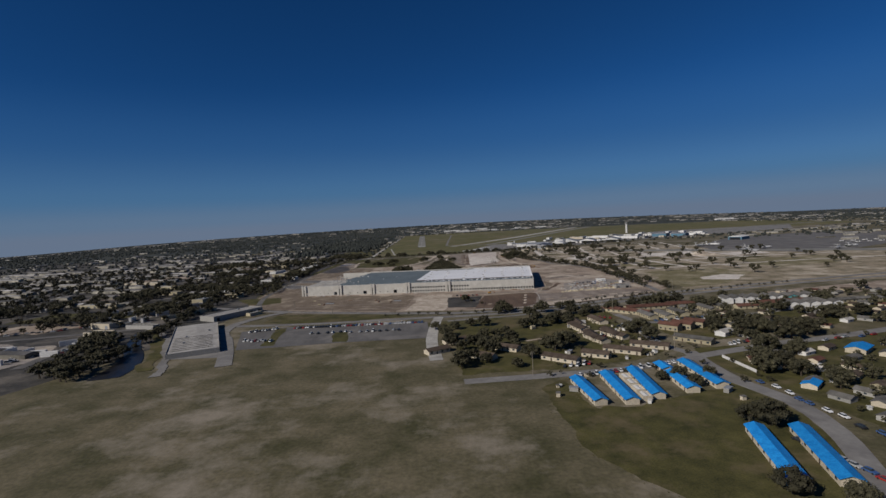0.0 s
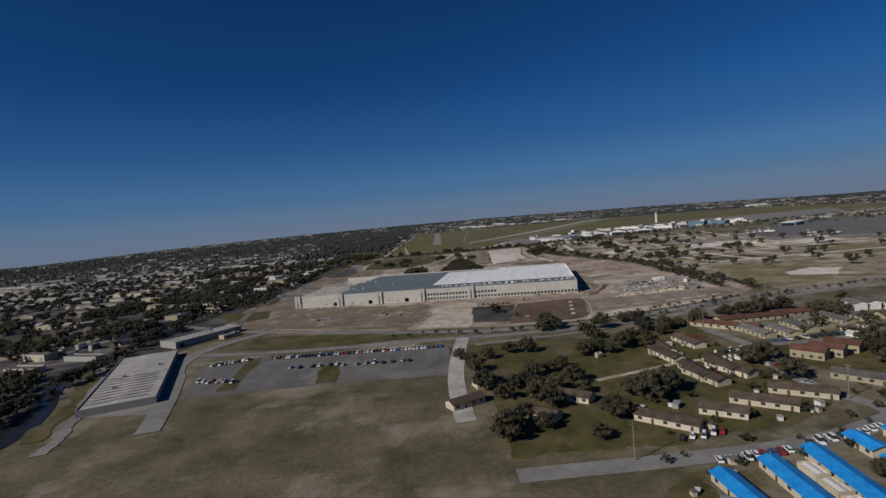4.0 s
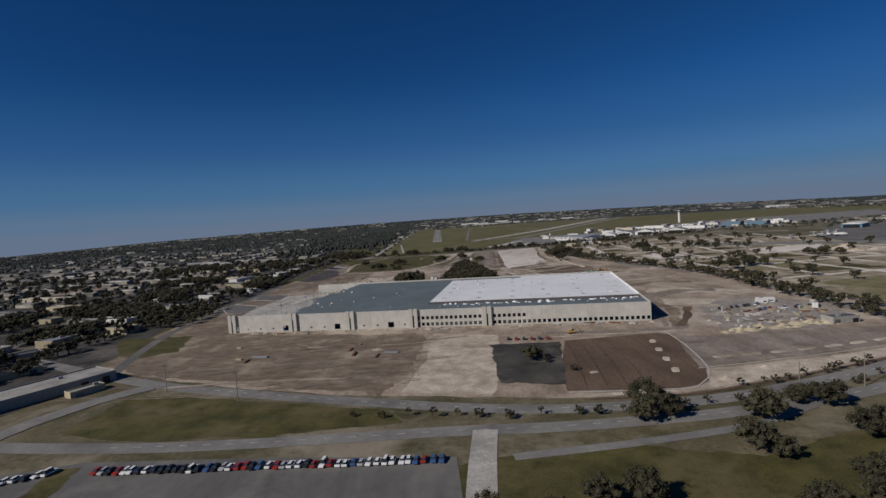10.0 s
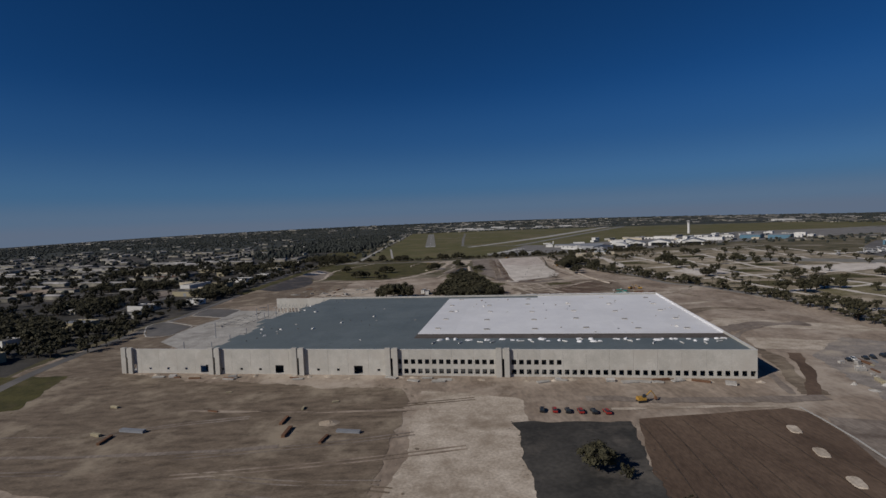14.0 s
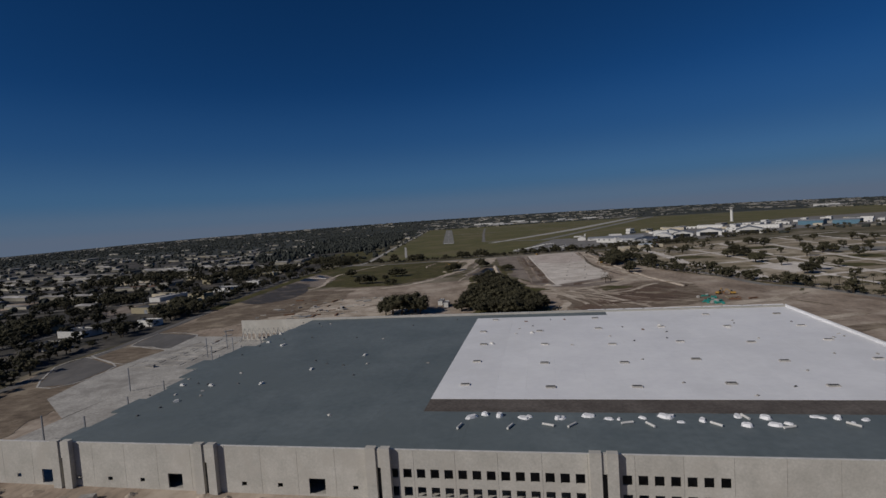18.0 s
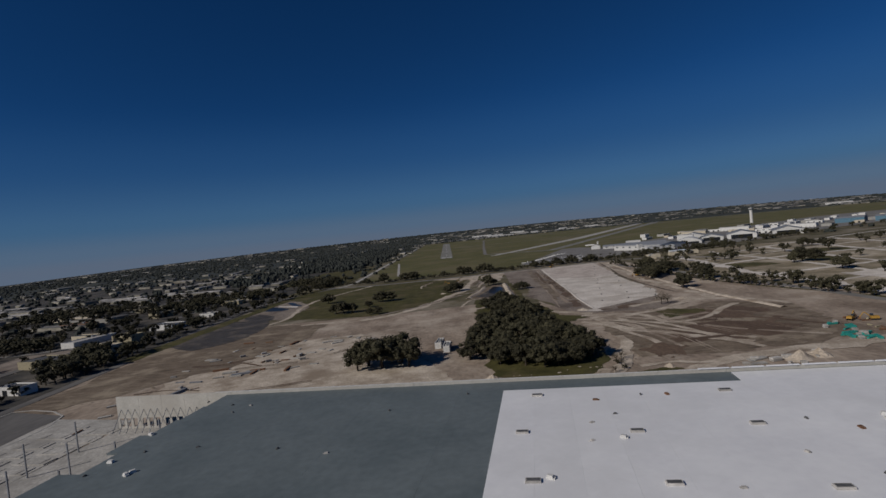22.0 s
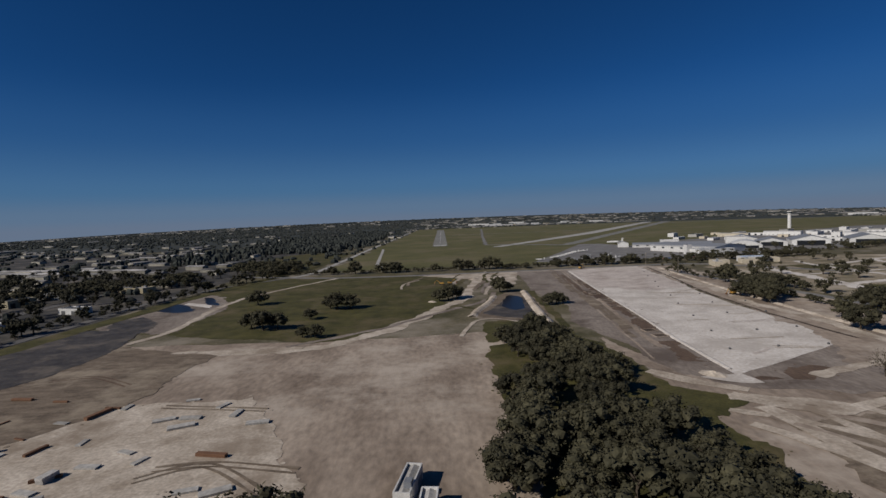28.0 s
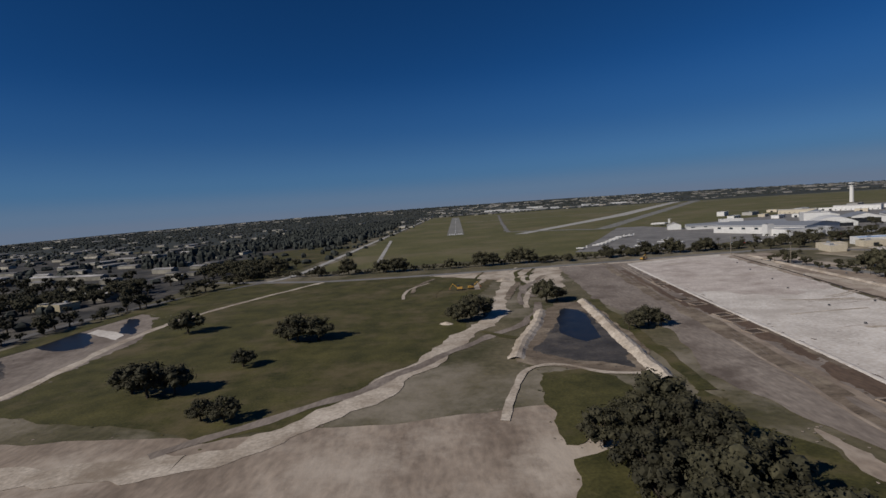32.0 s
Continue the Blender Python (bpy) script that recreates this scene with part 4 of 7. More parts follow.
    for k in range(14):
        y0, y1 = FRONT + 0.4 + k * 12.01, FRONT + 0.4 + (k + 1) * 12.01
        part("roof_sheet", boxes((ROOF_END - edge_rng.uniform(-6, 6) - (3 if 40 < y0 < 75 else 0), ROOF_END + 7.99, y0, y1 - 0.02, WH - 1.5, WH - 1.0)), "slate_roof", w)
    for x in (ROOF_END - 7, ROOF_END - 24, ROOF_END - 40):
        for y in range(16, 160, 18):
            if x > ROOF_END - 10 or edge_rng.random() < 0.6:
                part("steel_column", boxes((x - 0.18, x + 0.18, y - 0.18, y + 0.18, 0.3, WH - 1.6)), "metal", w, "bare steel column awaiting its roof")
    WW = -157.0
    for i in range(16):
        a, b = WW + i * 9.8, WW + (i + 1) * 9.8
        back = WD - 1.2 if a > -98 else WD - 9.5
        part("white_membrane", boxes((a, b - 0.012, 31.0, back, WH - 1.0, WH - 0.86)), "white_roof", w)
    part("membrane_edge", boxes((WW, -0.4, 21.0, 30.9, WH - 1.0, WH - 0.93)), "brown_felt", w, "dark grey unfinished roof strip")
    part("end_fascia", boxes((-0.52, -0.42, 31.0, WD - 0.9, WH - 0.86, WH)), "white_roof", w)
    part("parapet_cap", boxes((-WL - 0.05, 0.05, FRONT - 0.05, FRONT + 0.40, WH, WH + 0.18), (-0.4, 0.05, FRONT + 0.41, WD + 0.05, WH, WH + 0.18), (ROOF_END, -0.41, WD - 0.4, WD + 0.05, WH, WH + 0.18)), "white", w, "pale metal parapet coping")
    # membrane lapped over the rear and the end parapet in lengths
    for k in range(10):
        part("membrane_flap", boxes((-97.5 + k * 9.7, -97.5 + k * 9.7 + 8.9, WD - 0.7, WD + 0.12, WH + 0.19, WH + 0.42, 0.05)), "white_roof", w)
    for k in range(13):
        part("membrane_flap", boxes((-0.50, 0.12, 31.5 + k * 10.1, 31.5 + k * 10.1 + 9.9, WH + 0.19, WH + 0.30, 0.03)), "white_roof", w)
    rng = random.Random(5)
    for i in range(6):
        for j in range(5):
            x, y = -150 + i * 27.0 + rng.uniform(-2, 2), 42 + j * 26.0 + rng.uniform(-2, 2)
            if x > -8 or y > WD - 16:
                continue
            hatch = part("roof_hatch", boxes((x, x + 3.2, y, y + 1.7, WH - 0.86, WH - 0.42, 0.08)), "pale_roof", w, "low roof hatch kerb")
            part("hatch_cover", boxes((x + 0.3, x + 2.9, y + 0.3, y + 1.4, WH - 0.42, WH - 0.36)), "dark_roof", hatch)
    return w


warehouse()
rng = random.Random(9)
roll_bm = bmesh.new()
tube(roll_bm, (-1.6, 0, 0.32), (1.6, 0, 0.32), 0.32, 0.32, 10)
roll = mesh_object("membrane_roll", roll_bm, "white")
tagged(roll, "white roll of roofing membrane lying on the slate roof", "roofing roll", "rolls on the warehouse roof")
roll.matrix_world = WM @ pose(-6, 18, WH - 1.0, 0, 0, 10)
for k in range(14):
    x = -8 - k * 10.5 + rng.uniform(-4, 4)
    copy_thing(roll, WM @ pose(x, 15 + rng.uniform(-5, 4.0), WH - 1.0, 0, 0, rng.uniform(0, 180)))

# scraps left by the roofers on the white membrane
def scrap_kit(mat, label, l, w, h):
    bm = bmesh.new()
    box(bm, -l / 2, l / 2, -w / 2, w / 2, 0, h, min(l, w) * 0.18)
    box(bm, -l * 0.7, -l * 0.52, -w * 0.3, w * 0.4, 0, h * 0.5, 0.02)
    return ("roofing_scrap", label, "roofing scrap", [("scrap", grab(bm, mat, "scrap"), "", -1)])


SCRAPS = [scrap_kit("pale_roof", "pale folded offcut of roofing membrane", 1.1, 0.8, 0.3), scrap_kit("dark_roof", "small dark toolbox on the white roof", 0.8, 0.5, 0.4), scrap_kit("white", "white wrapped pack of roof board", 1.6, 1.2, 0.7), scrap_kit("rust", "orange brown coil of hose on the roof", 1.5, 1.1, 0.35)]
for k in range(34):
    x, y = rng.uniform(-152, -4), rng.uniform(34, WD - 14)
    put(SCRAPS[rng.choice((0, 0, 1, 1, 2, 3))], WM @ pose(x, y, WH - 0.86, 0, 0, rng.uniform(0, 180)), group="scraps on the white roof")

def wrap_kit(seed):
    """A loosely wrapped bundle of membrane sheets, sagging at the corners."""
    r = random.Random(seed)
    l, w, h = r.uniform(1.4, 2.6), r.uniform(1.0, 1.8), r.uniform(0.5, 1.1)
    bm = bmesh.new()
    top = [bm.verts.new((math.cos(k * math.tau / 9) * l * r.uniform(0.55, 0.95), math.sin(k * math.tau / 9) * w * r.uniform(0.55, 0.95), h * r.uniform(0.75, 1.05))) for k in range(9)]
    low = [bm.verts.new((math.cos(k * math.tau / 9) * l * r.uniform(0.9, 1.2), math.sin(k * math.tau / 9) * w * r.uniform(0.9, 1.2), 0)) for k in range(9)]
    for k in range(9):
        bm.faces.new((low[k], low[(k + 1) % 9], top[(k + 1) % 9], top[k]))
    bm.faces.new(top)
    return ("membrane_bundle", "white wrapped bundle of roofing membrane on the slate roof", "roofing bundle", [("wrapping", grab(bm, "white_roof", "wrapping"), "", -1)])


WRAPS = [wrap_kit(700 + k) for k in range(5)]
for k in range(38):
    x = -5 - (k // 2) * 7.6 + rng.gauss(0, 2.2)
    put(WRAPS[rng.randrange(5)], WM @ pose(x, 19.5 - abs(rng.gauss(0, 3.0)), WH - 1.0, 0, 0, rng.uniform(0, 180)) @ Matrix.Scale(rng.uniform(0.45, 0.9), 4), group="bundles on the warehouse roof")
for k in range(40):
    x, y = (rng.uniform(-262, -240), rng.uniform(8, WD - 8)) if k < 24 else (rng.uniform(-240, -165), rng.uniform(8, WD - 8))
    put(SCRAPS[rng.choice((0, 1, 1, 2))], WM @ pose(x, y, WH - 1.0, 0, 0, rng.uniform(0, 180)), group="scraps on the slate roof")


def local_outline(pts):
    return [tuple((WM @ Vector((x, y, 0)))[:2]) for x, y in pts]


# the casting slab and the kerbed plots beyond the open end
patch("casting_slab", local_outline([(-346, 92), (-347, 140), (-350, 176), (-309, 172), (-307, 120), (-307, 40), (-338, 60)]), L4, "concrete", "pale concrete casting slab beside the unfinished bay", "slab", step=20, jag=0.8)
for name, pts, kind, lab in (("plot_ground", [(-216, 837), (-205, 856), (-173, 840), (-181, 812)], "hollow", "dull brown kerbed plot west of the warehouse"), ("plot_ground", [(-206, 859), (-207, 893), (-173, 879), (-173, 843)], "asphalt", "dark new asphalt plot west of the warehouse"), ("plot_ground", [(-221, 815), (-217, 834), (-183, 809), (-185, 780), (-201, 778)], "asphalt", "dark asphalt plot west of the warehouse")):
    patch(name, pts, L4, kind, lab, step=20, jag=0.5)
    road("plot_kerb", pts + pts[:1], 0.8, "kerb", "pale concrete kerb round a plot", z=0.2, category="kerb")

# ---- trees ----
def lump_shape():
    bm = bmesh.new()
    bmesh.ops.create_icosphere(bm, subdivisions=1, radius=1.0)
    vs, fs = [tuple(v.co) for v in bm.verts], [tuple(v.index for v in f.verts) for f in bm.faces]
    bm.free()
    return vs, fs


LUMP = lump_shape()


def crown_mesh(name, seed, radius, height, clumps, leaves, leaf, squash=0.75, hollow=0.35, solid=True, fat=1.0):
    """A crown of uneven leaf masses: each a rough dark heart under a skin of single leaves."""
    rng = random.Random(seed)
    verts, faces = [], []
    for c in range(clumps):
        while True:
            p = Vector((rng.uniform(-1, 1), rng.uniform(-1, 1), rng.uniform(-0.6, 1)))
            if hollow < p.length < 0.92:
                break
        p = Vector((p.x * radius, p.y * radius, height + p.z * radius * squash))
        cr = radius * rng.uniform(0.22, 0.38) * fat
        if solid:
            s = len(verts)
            for v in LUMP[0]:
                j = cr * rng.uniform(0.45, 0.82)
                verts.append((p.x + v[0] * j, p.y + v[1] * j, p.z + v[2] * j * 0.8))
            faces += [tuple(i + s for i in f) for f in LUMP[1]]
        for i in range(leaves):
            d = Vector((rng.gauss(0, 1), rng.gauss(0, 1), rng.gauss(0.25, 1))).normalized()
            q = p + Vector((d.x, d.y, d.z * 0.8)) * cr * rng.uniform(0.75, 1.1)
            n = (d + Vector((rng.gauss(0, 0.4), rng.gauss(0, 0.4), rng.gauss(0, 0.4)))).normalized()
            u = n.orthogonal().normalized()
            w = n.cross(u)
            t = rng.uniform(0, math.tau)
            a = (u * math.cos(t) + w * math.sin(t)) * leaf * rng.uniform(0.6, 1.3)
            b = (w * math.cos(t) - u * math.sin(t)) * leaf * rng.uniform(0.5, 1.0)
            s = len(verts)
            verts += [q - a, q + b * 0.7, q + a, q - b]
            faces.append((s, s + 1, s + 2, s + 3))
    me = bpy.data.meshes.new(name)
    me.from_pydata(verts, [], faces)
    return me


def trunk_mesh(name, seed, height, r, limbs, spread):
    rng = random.Random(seed)
    bm = bmesh.new()
    tube(bm, (0, 0, -0.2), (rng.uniform(-.2, .2), rng.uniform(-.2, .2), height * 0.55), r, r * 0.65, 7)
    for k in range(limbs):
        a = k * math.tau / limbs + rng.uniform(-.4, .4)
        tube(bm, (0, 0, height * rng.uniform(0.35, 0.55)), (math.cos(a) * spread * rng.uniform(0.5, 0.9), math.sin(a) * spread * rng.uniform(.5, .9), height * rng.uniform(0.85, 1.15)), r * 0.45, r * 0.12, 5)
    me = bpy.data.meshes.new(name)
    bm.to_mesh(me)
    bm.free()
    return me


TREES = {}


def tree_kind(key, name, label, crown, trunk, leaf="leaf"):
    c, t = crown_mesh("crown", *crown), trunk_mesh("trunk", *trunk)
    c.materials.append(M[leaf])
    t.materials.append(M["bark"])
    TREES[key] = (name, label, c, t)


for s in range(3):
    tree_kind("oak%d" % s, "oak_tree", "broad dark green live oak with a wide ragged crown", (11 + s, 5.8, 5.0, 46, 28, 0.33, 0.60, 0.42), (21 + s, 6.0, 0.42, 6, 4.0))
for s in range(2):
    tree_kind("bush%d" % s, "shrub_tree", "small round dark green shrubby tree", (31 + s, 2.3, 2.2, 18, 16, 0.26), (41 + s, 2.4, 0.16, 4, 1.4))
tree_kind("brown0", "leafless_tree", "thin brownish half-bare tree", (51, 4.0, 4.8, 24, 16, 0.22, 0.8, 0.2, False), (52, 6.5, 0.26, 8, 3.6), "dry_leaf")
tree_kind("low0", "small_street_tree", "young green street tree", (61, 1.9, 3.1, 14, 14, 0.24), (62, 3.0, 0.13, 4, 1.1))
tree_rng = random.Random(77)


JOINED = {}


def tree(key, x, y, size=1.0, z=0.0, group="", joined=""):
    if joined:
        JOINED.setdefault(joined, []).append((key, x, y, size, tree_rng.uniform(0, math.tau)))
        return None
    name, label, c, t = TREES[key]
    root = thing(name, pose(x, y, z, 0, 0, tree_rng.uniform(0, 360)) @ Matrix.Diagonal((size, size, size * tree_rng.uniform(0.88, 1.1), 1)), label, "tree", group)
    for nm, me in (("trunk", t), ("crown", c)):
        p = new(nm, me)
        p.parent = root
    return root


def oak(x, y, size=1.0, group=""):
    return tree(tree_rng.choice(("oak0", "oak1", "oak2")), x, y, size, 0.0, group)


def bush(x, y, size=1.0, group=""):
    return tree(tree_rng.choice(("bush0", "bush1")), x, y, size, 0.0, group)


def grove(pts, count, lo, hi, group, kinds=("oak0", "oak1", "oak2"), gap=3.0, joined=""):
    """Trees scattered inside an outline, none closer than gap."""
    xs, ys = [p[0] for p in pts], [p[1] for p in pts]
    done, tries = [], 0
    while len(done) < count and tries < count * 60:
        tries += 1
        x, y = tree_rng.uniform(min(xs), max(xs)), tree_rng.uniform(min(ys), max(ys))
        inside = False
        for i in range(len(pts)):
            (ax, ay), (bx, by) = pts[i], pts[i - 1]
            if (ay > y) != (by > y) and x < (bx - ax) * (y - ay) / (by - ay) + ax:
                inside = not inside
        if not inside or any((x - p[0]) ** 2 + (y - p[1]) ** 2 < gap * gap for p in done):
            continue
        done.append((x, y))
        tree(tree_rng.choice(kinds), x, y, tree_rng.uniform(lo, hi), 0.0, group, joined)


def row_of_trees(pts, spacing, kinds, lo, hi, group, jitter=1.5, joined=""):
    for (ax, ay), (bx, by) in zip(pts, pts[1:]):
        n = max(1, int(math.hypot(bx - ax, by - ay) / spacing))
        for i in range(n):
            t = (i + tree_rng.uniform(0.2, 0.8)) / n
            tree(tree_rng.choice(kinds), ax + (bx - ax) * t + tree_rng.uniform(-jitter, jitter), ay + (by - ay) * t + tree_rng.uniform(-jitter, jitter), tree_rng.uniform(lo, hi), 0.0, group, joined)


def join_trees(name, label):
    """Trees that stay far off, as one mesh of leaves and trunks."""
    low = {}
    verts, faces, which = [], [], []
    for key, x, y, size, turn in JOINED.get(name, []):
        kind = key[:-1]
        if kind not in low:
            r, h, leaf = {"oak": (5.8, 5.0, 0.62), "bush": (2.3, 2.2, 0.36), "low": (1.9, 3.1, 0.32), "brown": (4.0, 4.8, 0.65)}[kind]
            me = crown_mesh("low_crown", 900 + len(low), r * 0.95, h, 15, 15, leaf * 0.9, 0.62, 0.25, True, 1.12)
            low[kind] = ([tuple(v.co) for v in me.vertices], [tuple(p.vertices) for p in me.polygons], h, r)
            bpy.data.meshes.remove(me)
        vs, fs, h, r = low[kind]
        c, s = math.cos(turn) * size, math.sin(turn) * size
        q = len(verts)
        verts += [(x + a * c - b * s, y + a * s + b * c, z * size) for a, b, z in vs]
        faces += [tuple(i + q for i in f) for f in fs]
        which += [0] * len(fs)
        q = len(verts)
        w = 0.07 * r * size
        verts += [(x - w, y - w, -0.2), (x + w, y - w, -0.2), (x + w, y + w, -0.2), (x - w, y + w, -0.2), (x, y, h * size)]
        faces += [(q, q + 1, q + 4), (q + 1, q + 2, q + 4), (q + 2, q + 3, q + 4), (q + 3, q, q + 4)]
        which += [1] * 4
    ob = raw(name, verts, faces, ["leaf", "bark"])
    ob.data.polygons.foreach_set("material_index", which)
    return tagged(ob, label, "trees", kind="stuff")


# the oak wood behind the warehouse
grove([(6, 905), (18, 884), (40, 876), (57, 880), (67, 896), (67, 922), (58, 955), (51, 985), (57, 994), (61, 1008), (60, 1028), (55, 1043), (48, 1058), (40, 1078), (31, 1082), (28, 1066), (25, 1044), (17, 980)], 92, 0.82, 1.25, "trees of the oak wood", gap=5.2)
grove([(60, 858), (68, 862), (72, 880), (64, 876)], 6, 0.45, 0.65, "shrubs at the wood edge", ("bush0", "bush1", "brown0"), gap=3)
for x, y, k in ((-36, 905, 2.0), (-27, 912, 1.7), (-44, 913, 1.7), (-33, 918, 1.6), (-23, 903, 1.3), (-48, 905, 1.2)):
    oak(x, y, k, "trees of the small copse")
for x, y, s in ((-66, 1161, 1.25), (-58, 1163, 1.15), (-71, 1164, 1.0), (-76, 1131, 0.8), (-127, 1191, 1.3), (-102, 1110, 1.1), (-94, 1105, 1.2), (-87, 1107, 1.0), (-61, 1083, 0.7), (-68, 1085, 0.6), (5, 1182, 1.2), (11, 1188, 1.0), (-1, 1178, 0.9), (43, 1207, 1.2), (49, 1212, 0.9)):
    oak(x, y, s)
for x, y, s in ((66, 1149, 0.85), (71.5, 1152, 0.95), (75, 1149, 0.6)):
    oak(x, y, s, "small oaks beside the pad")
for x, y, s in ((62, 1146, 0.7), (140, 997, 1.2), (145, 999, 0.9)):
    tree("brown0", x, y, s)
for x, y, s in ((188, 1128, 1.3), (190, 1142, 1.2), (186, 1152, 1.15), (194, 1152, 1.3), (199, 1140, 1.35), (203, 1154, 1.3), (198, 1165, 1.2), (209, 1166, 1.3), (214, 1176, 1.2), (222, 1180, 1.25), (230, 1184, 1.1), (218, 1166, 1.1), (206, 1178, 1.0), (228, 1238, 1.2), (234, 1246, 1.0), (183, 1058, 1.2), (193, 1081, 1.0), (221, 1096, 1.4)):
    oak(x, y, s, "oaks between the pad and the street")

# ---- control tower ----
def control_tower():
    tx, ty = 851.0, 2066.0
    w = thing("control_tower", pose(tx, ty, 0, 0, 0, 20), "tall white airport control tower with dark glazed cab", "control tower")
    bm = bmesh.new()
    tube(bm, (0, 0, 0), (0, 0, 33), 4.0, 3.6, 12)
    part("shaft", bm, "white", w)
    bm = bmesh.new()
    tube(bm, (0, 0, 33), (0, 0, 36.2), 3.9, 4.9, 12)
    part("cab_base", bm, "white", w)
    bm = bmesh.new()
    tube(bm, (0, 0, 36.2), (0, 0, 39.6), 4.5, 5.0, 12)
    part("cab_window", bm, "glass", w, "dark outward-leaning glazing")
    bm = bmesh.new()
    tube(bm, (0, 0, 39.6), (0, 0, 41.2), 5.3, 5.0, 12)
    part("roof", bm, "white", w)
    bm = bmesh.new()
    tube(bm, (0, 0, 41.2), (0, 0, 46), 0.25, 0.1, 6)
    part("antenna", bm, "metal", w)


control_tower()

# ---- houses and sheds ----
def house_kit(length, width, height, rise, roof, wall, label, windows=4, name="house", category="house"):
    a, b = length / 2, width / 2
    rows = []
    bm = bmesh.new()
    e, t = 0.55, 0.22
    prof = [(-b - e, height - 0.1), (0, height + rise), (b + e, height - 0.1), (b + e, height - 0.1 - t), (0, height + rise - t), (-b - e, height - 0.1 - t)]
    lo = [bm.verts.new((-a - e, y, z)) for y, z in prof]
    hi = [bm.verts.new((a + e, y, z)) for y, z in prof]
    n = len(prof)
    for k in range(n):
        bm.faces.new((lo[k], hi[k], hi[(k + 1) % n], lo[(k + 1) % n]))
    for r in (lo, hi):
        bm.faces.new((r[0], r[1], r[4], r[5]))
        bm.faces.new((r[1], r[2], r[3], r[4]))
    bmesh.ops.recalc_face_normals(bm, faces=bm.faces)
    rows.append(("roof", grab(bm, roof, "roof"), "", -1))
    # the walls rise into the gables in one piece
    bm = bmesh.new()
    prof = [(-b, 0), (b, 0), (b, height), (0, height + rise * 0.93), (-b, height)]
    lo = [bm.verts.new((-a, y, z)) for y, z in prof]
    hi = [bm.verts.new((a, y, z)) for y, z in prof]
    for k in range(5):
        bm.faces.new((lo[k], lo[(k + 1) % 5], hi[(k + 1) % 5], hi[k]))
    bm.faces.new(lo)
    bm.faces.new(hi)
    bmesh.ops.recalc_face_normals(bm, faces=bm.faces)
    rows.append(("wall", grab(bm, wall, "wall"), "", -1))
    for k in range(windows):
        x = -a + (k + 0.5) * length / windows
        for s in (-1, 1):
            y0, y1 = sorted((s * b, s * (b + 0.05)))
            if k % 3 == 1 and s < 0:
                rows.append(("door", grab(boxes((x - 0.5, x + 0.5, y0, y1, 0.0, 2.1)), "brown_roof", "door"), "", -1))
            else:
                rows.append(("window", grab(boxes((x - 0.8, x + 0.8, y0, y1, 1.0, 2.2)), "glass", "window"), "", -1))
    return (name, label, category, rows)


def shed_kit(length, width, height, roof, wall, label, doors=3, units=2, seed=0, name="industrial_shed", category="shed"):
    rng = random.Random(seed)
    a, b = length / 2, width / 2
    rows = [("wall", grab(boxes((-a, a, -b, -b + 0.3, 0, height + 0.5), (-a, a, b - 0.3, b, 0, height + 0.5), (-a, -a + 0.3, -b + 0.31, b - 0.31, 0, height + 0.5), (a - 0.3, a, -b + 0.31, b - 0.31, 0, height + 0.5)), wall, "wall"), "", -1)]
    bm = bmesh.new()
    v = [bm.verts.new(p) for p in ((-a + 0.3, -b + 0.3, height - 0.2), (a - 0.3, -b + 0.3, height - 0.2), (a - 0.3, b - 0.3, height - 0.2), (-a + 0.3, b - 0.3, height - 0.2), (-a + 0.3, 0, height + 0.35), (a - 0.3, 0, height + 0.35))]
    for f in ((0, 1, 5, 4), (3, 4, 5, 2), (0, 4, 3), (1, 2, 5), (0, 3, 2, 1)):
        bm.faces.new([v[i] for i in f])
    rows.append(("roof", grab(bm, roof, "roof"), "", -1))
    for k in range(doors):
        x = -a + (k + 0.5) * length / doors
        s = -1 if rng.random() < 0.7 else 1
        y0, y1 = sorted((s * b, s * (b + 0.06)))
        rows.append(("roller_door", grab(boxes((x - 1.8, x + 1.8, y0, y1, 0, min(3.8, height * 0.7))), rng.choice(("dark_roof", "metal", "void")), "roller_door"), "", -1))
    for k in range(units):
        x, y = rng.uniform(-a + 3, a - 3), rng.uniform(-b * 0.6, b * 0.6)
        rows.append(("air_conditioner", grab(boxes((x - 1.1, x + 1.1, y - 0.8, y + 0.8, height + 0.1, height + 1.4, 0.06)), "metal", "air_conditioner"), "boxy grey rooftop unit", 1))
    return (name, label, category, rows)


ROWS_BROWN = house_kit(24.0, 7.5, 3.0, 1.5, "brown_roof", "cream", "long single-storey cream house row with brown shingle roof", 5, "row_house", "house")
ROWS_SHORT = house_kit(17.0, 7.5, 3.0, 1.5, "brown_roof", "cream", "short single-storey cream house row with brown shingle roof", 4, "row_house", "house")
TARP_LONG = house_kit(43.0, 6.4, 3.0, 1.2, "tarp", "cream", "long low apartment block under a bright blue tarpaulin roof", 7, "apartment_block", "apartment block")
TARP_SHORT = house_kit(36.0, 6.2, 3.0, 1.2, "tarp", "cream", "low apartment block under a bright blue tarpaulin roof", 6, "apartment_block", "apartment block")
TOWNHOUSE = house_kit(15.0, 7.4, 4.6, 1.7, "red_roof", "yellow", "two-storey yellow townhouse with brown-red tile roof", 4, "townhouse", "house")
RED_LONG = house_kit(44.0, 9.0, 3.0, 1.6, "red_roof", "yellow", "long low building with a red clay roof", 9, "red_roofed_building", "building")
GREY_HOUSE = house_kit(25.0, 7.6, 3.2, 1.4, "grey_roof", "yellow", "yellow house with a grey shingle hip roof", 6)
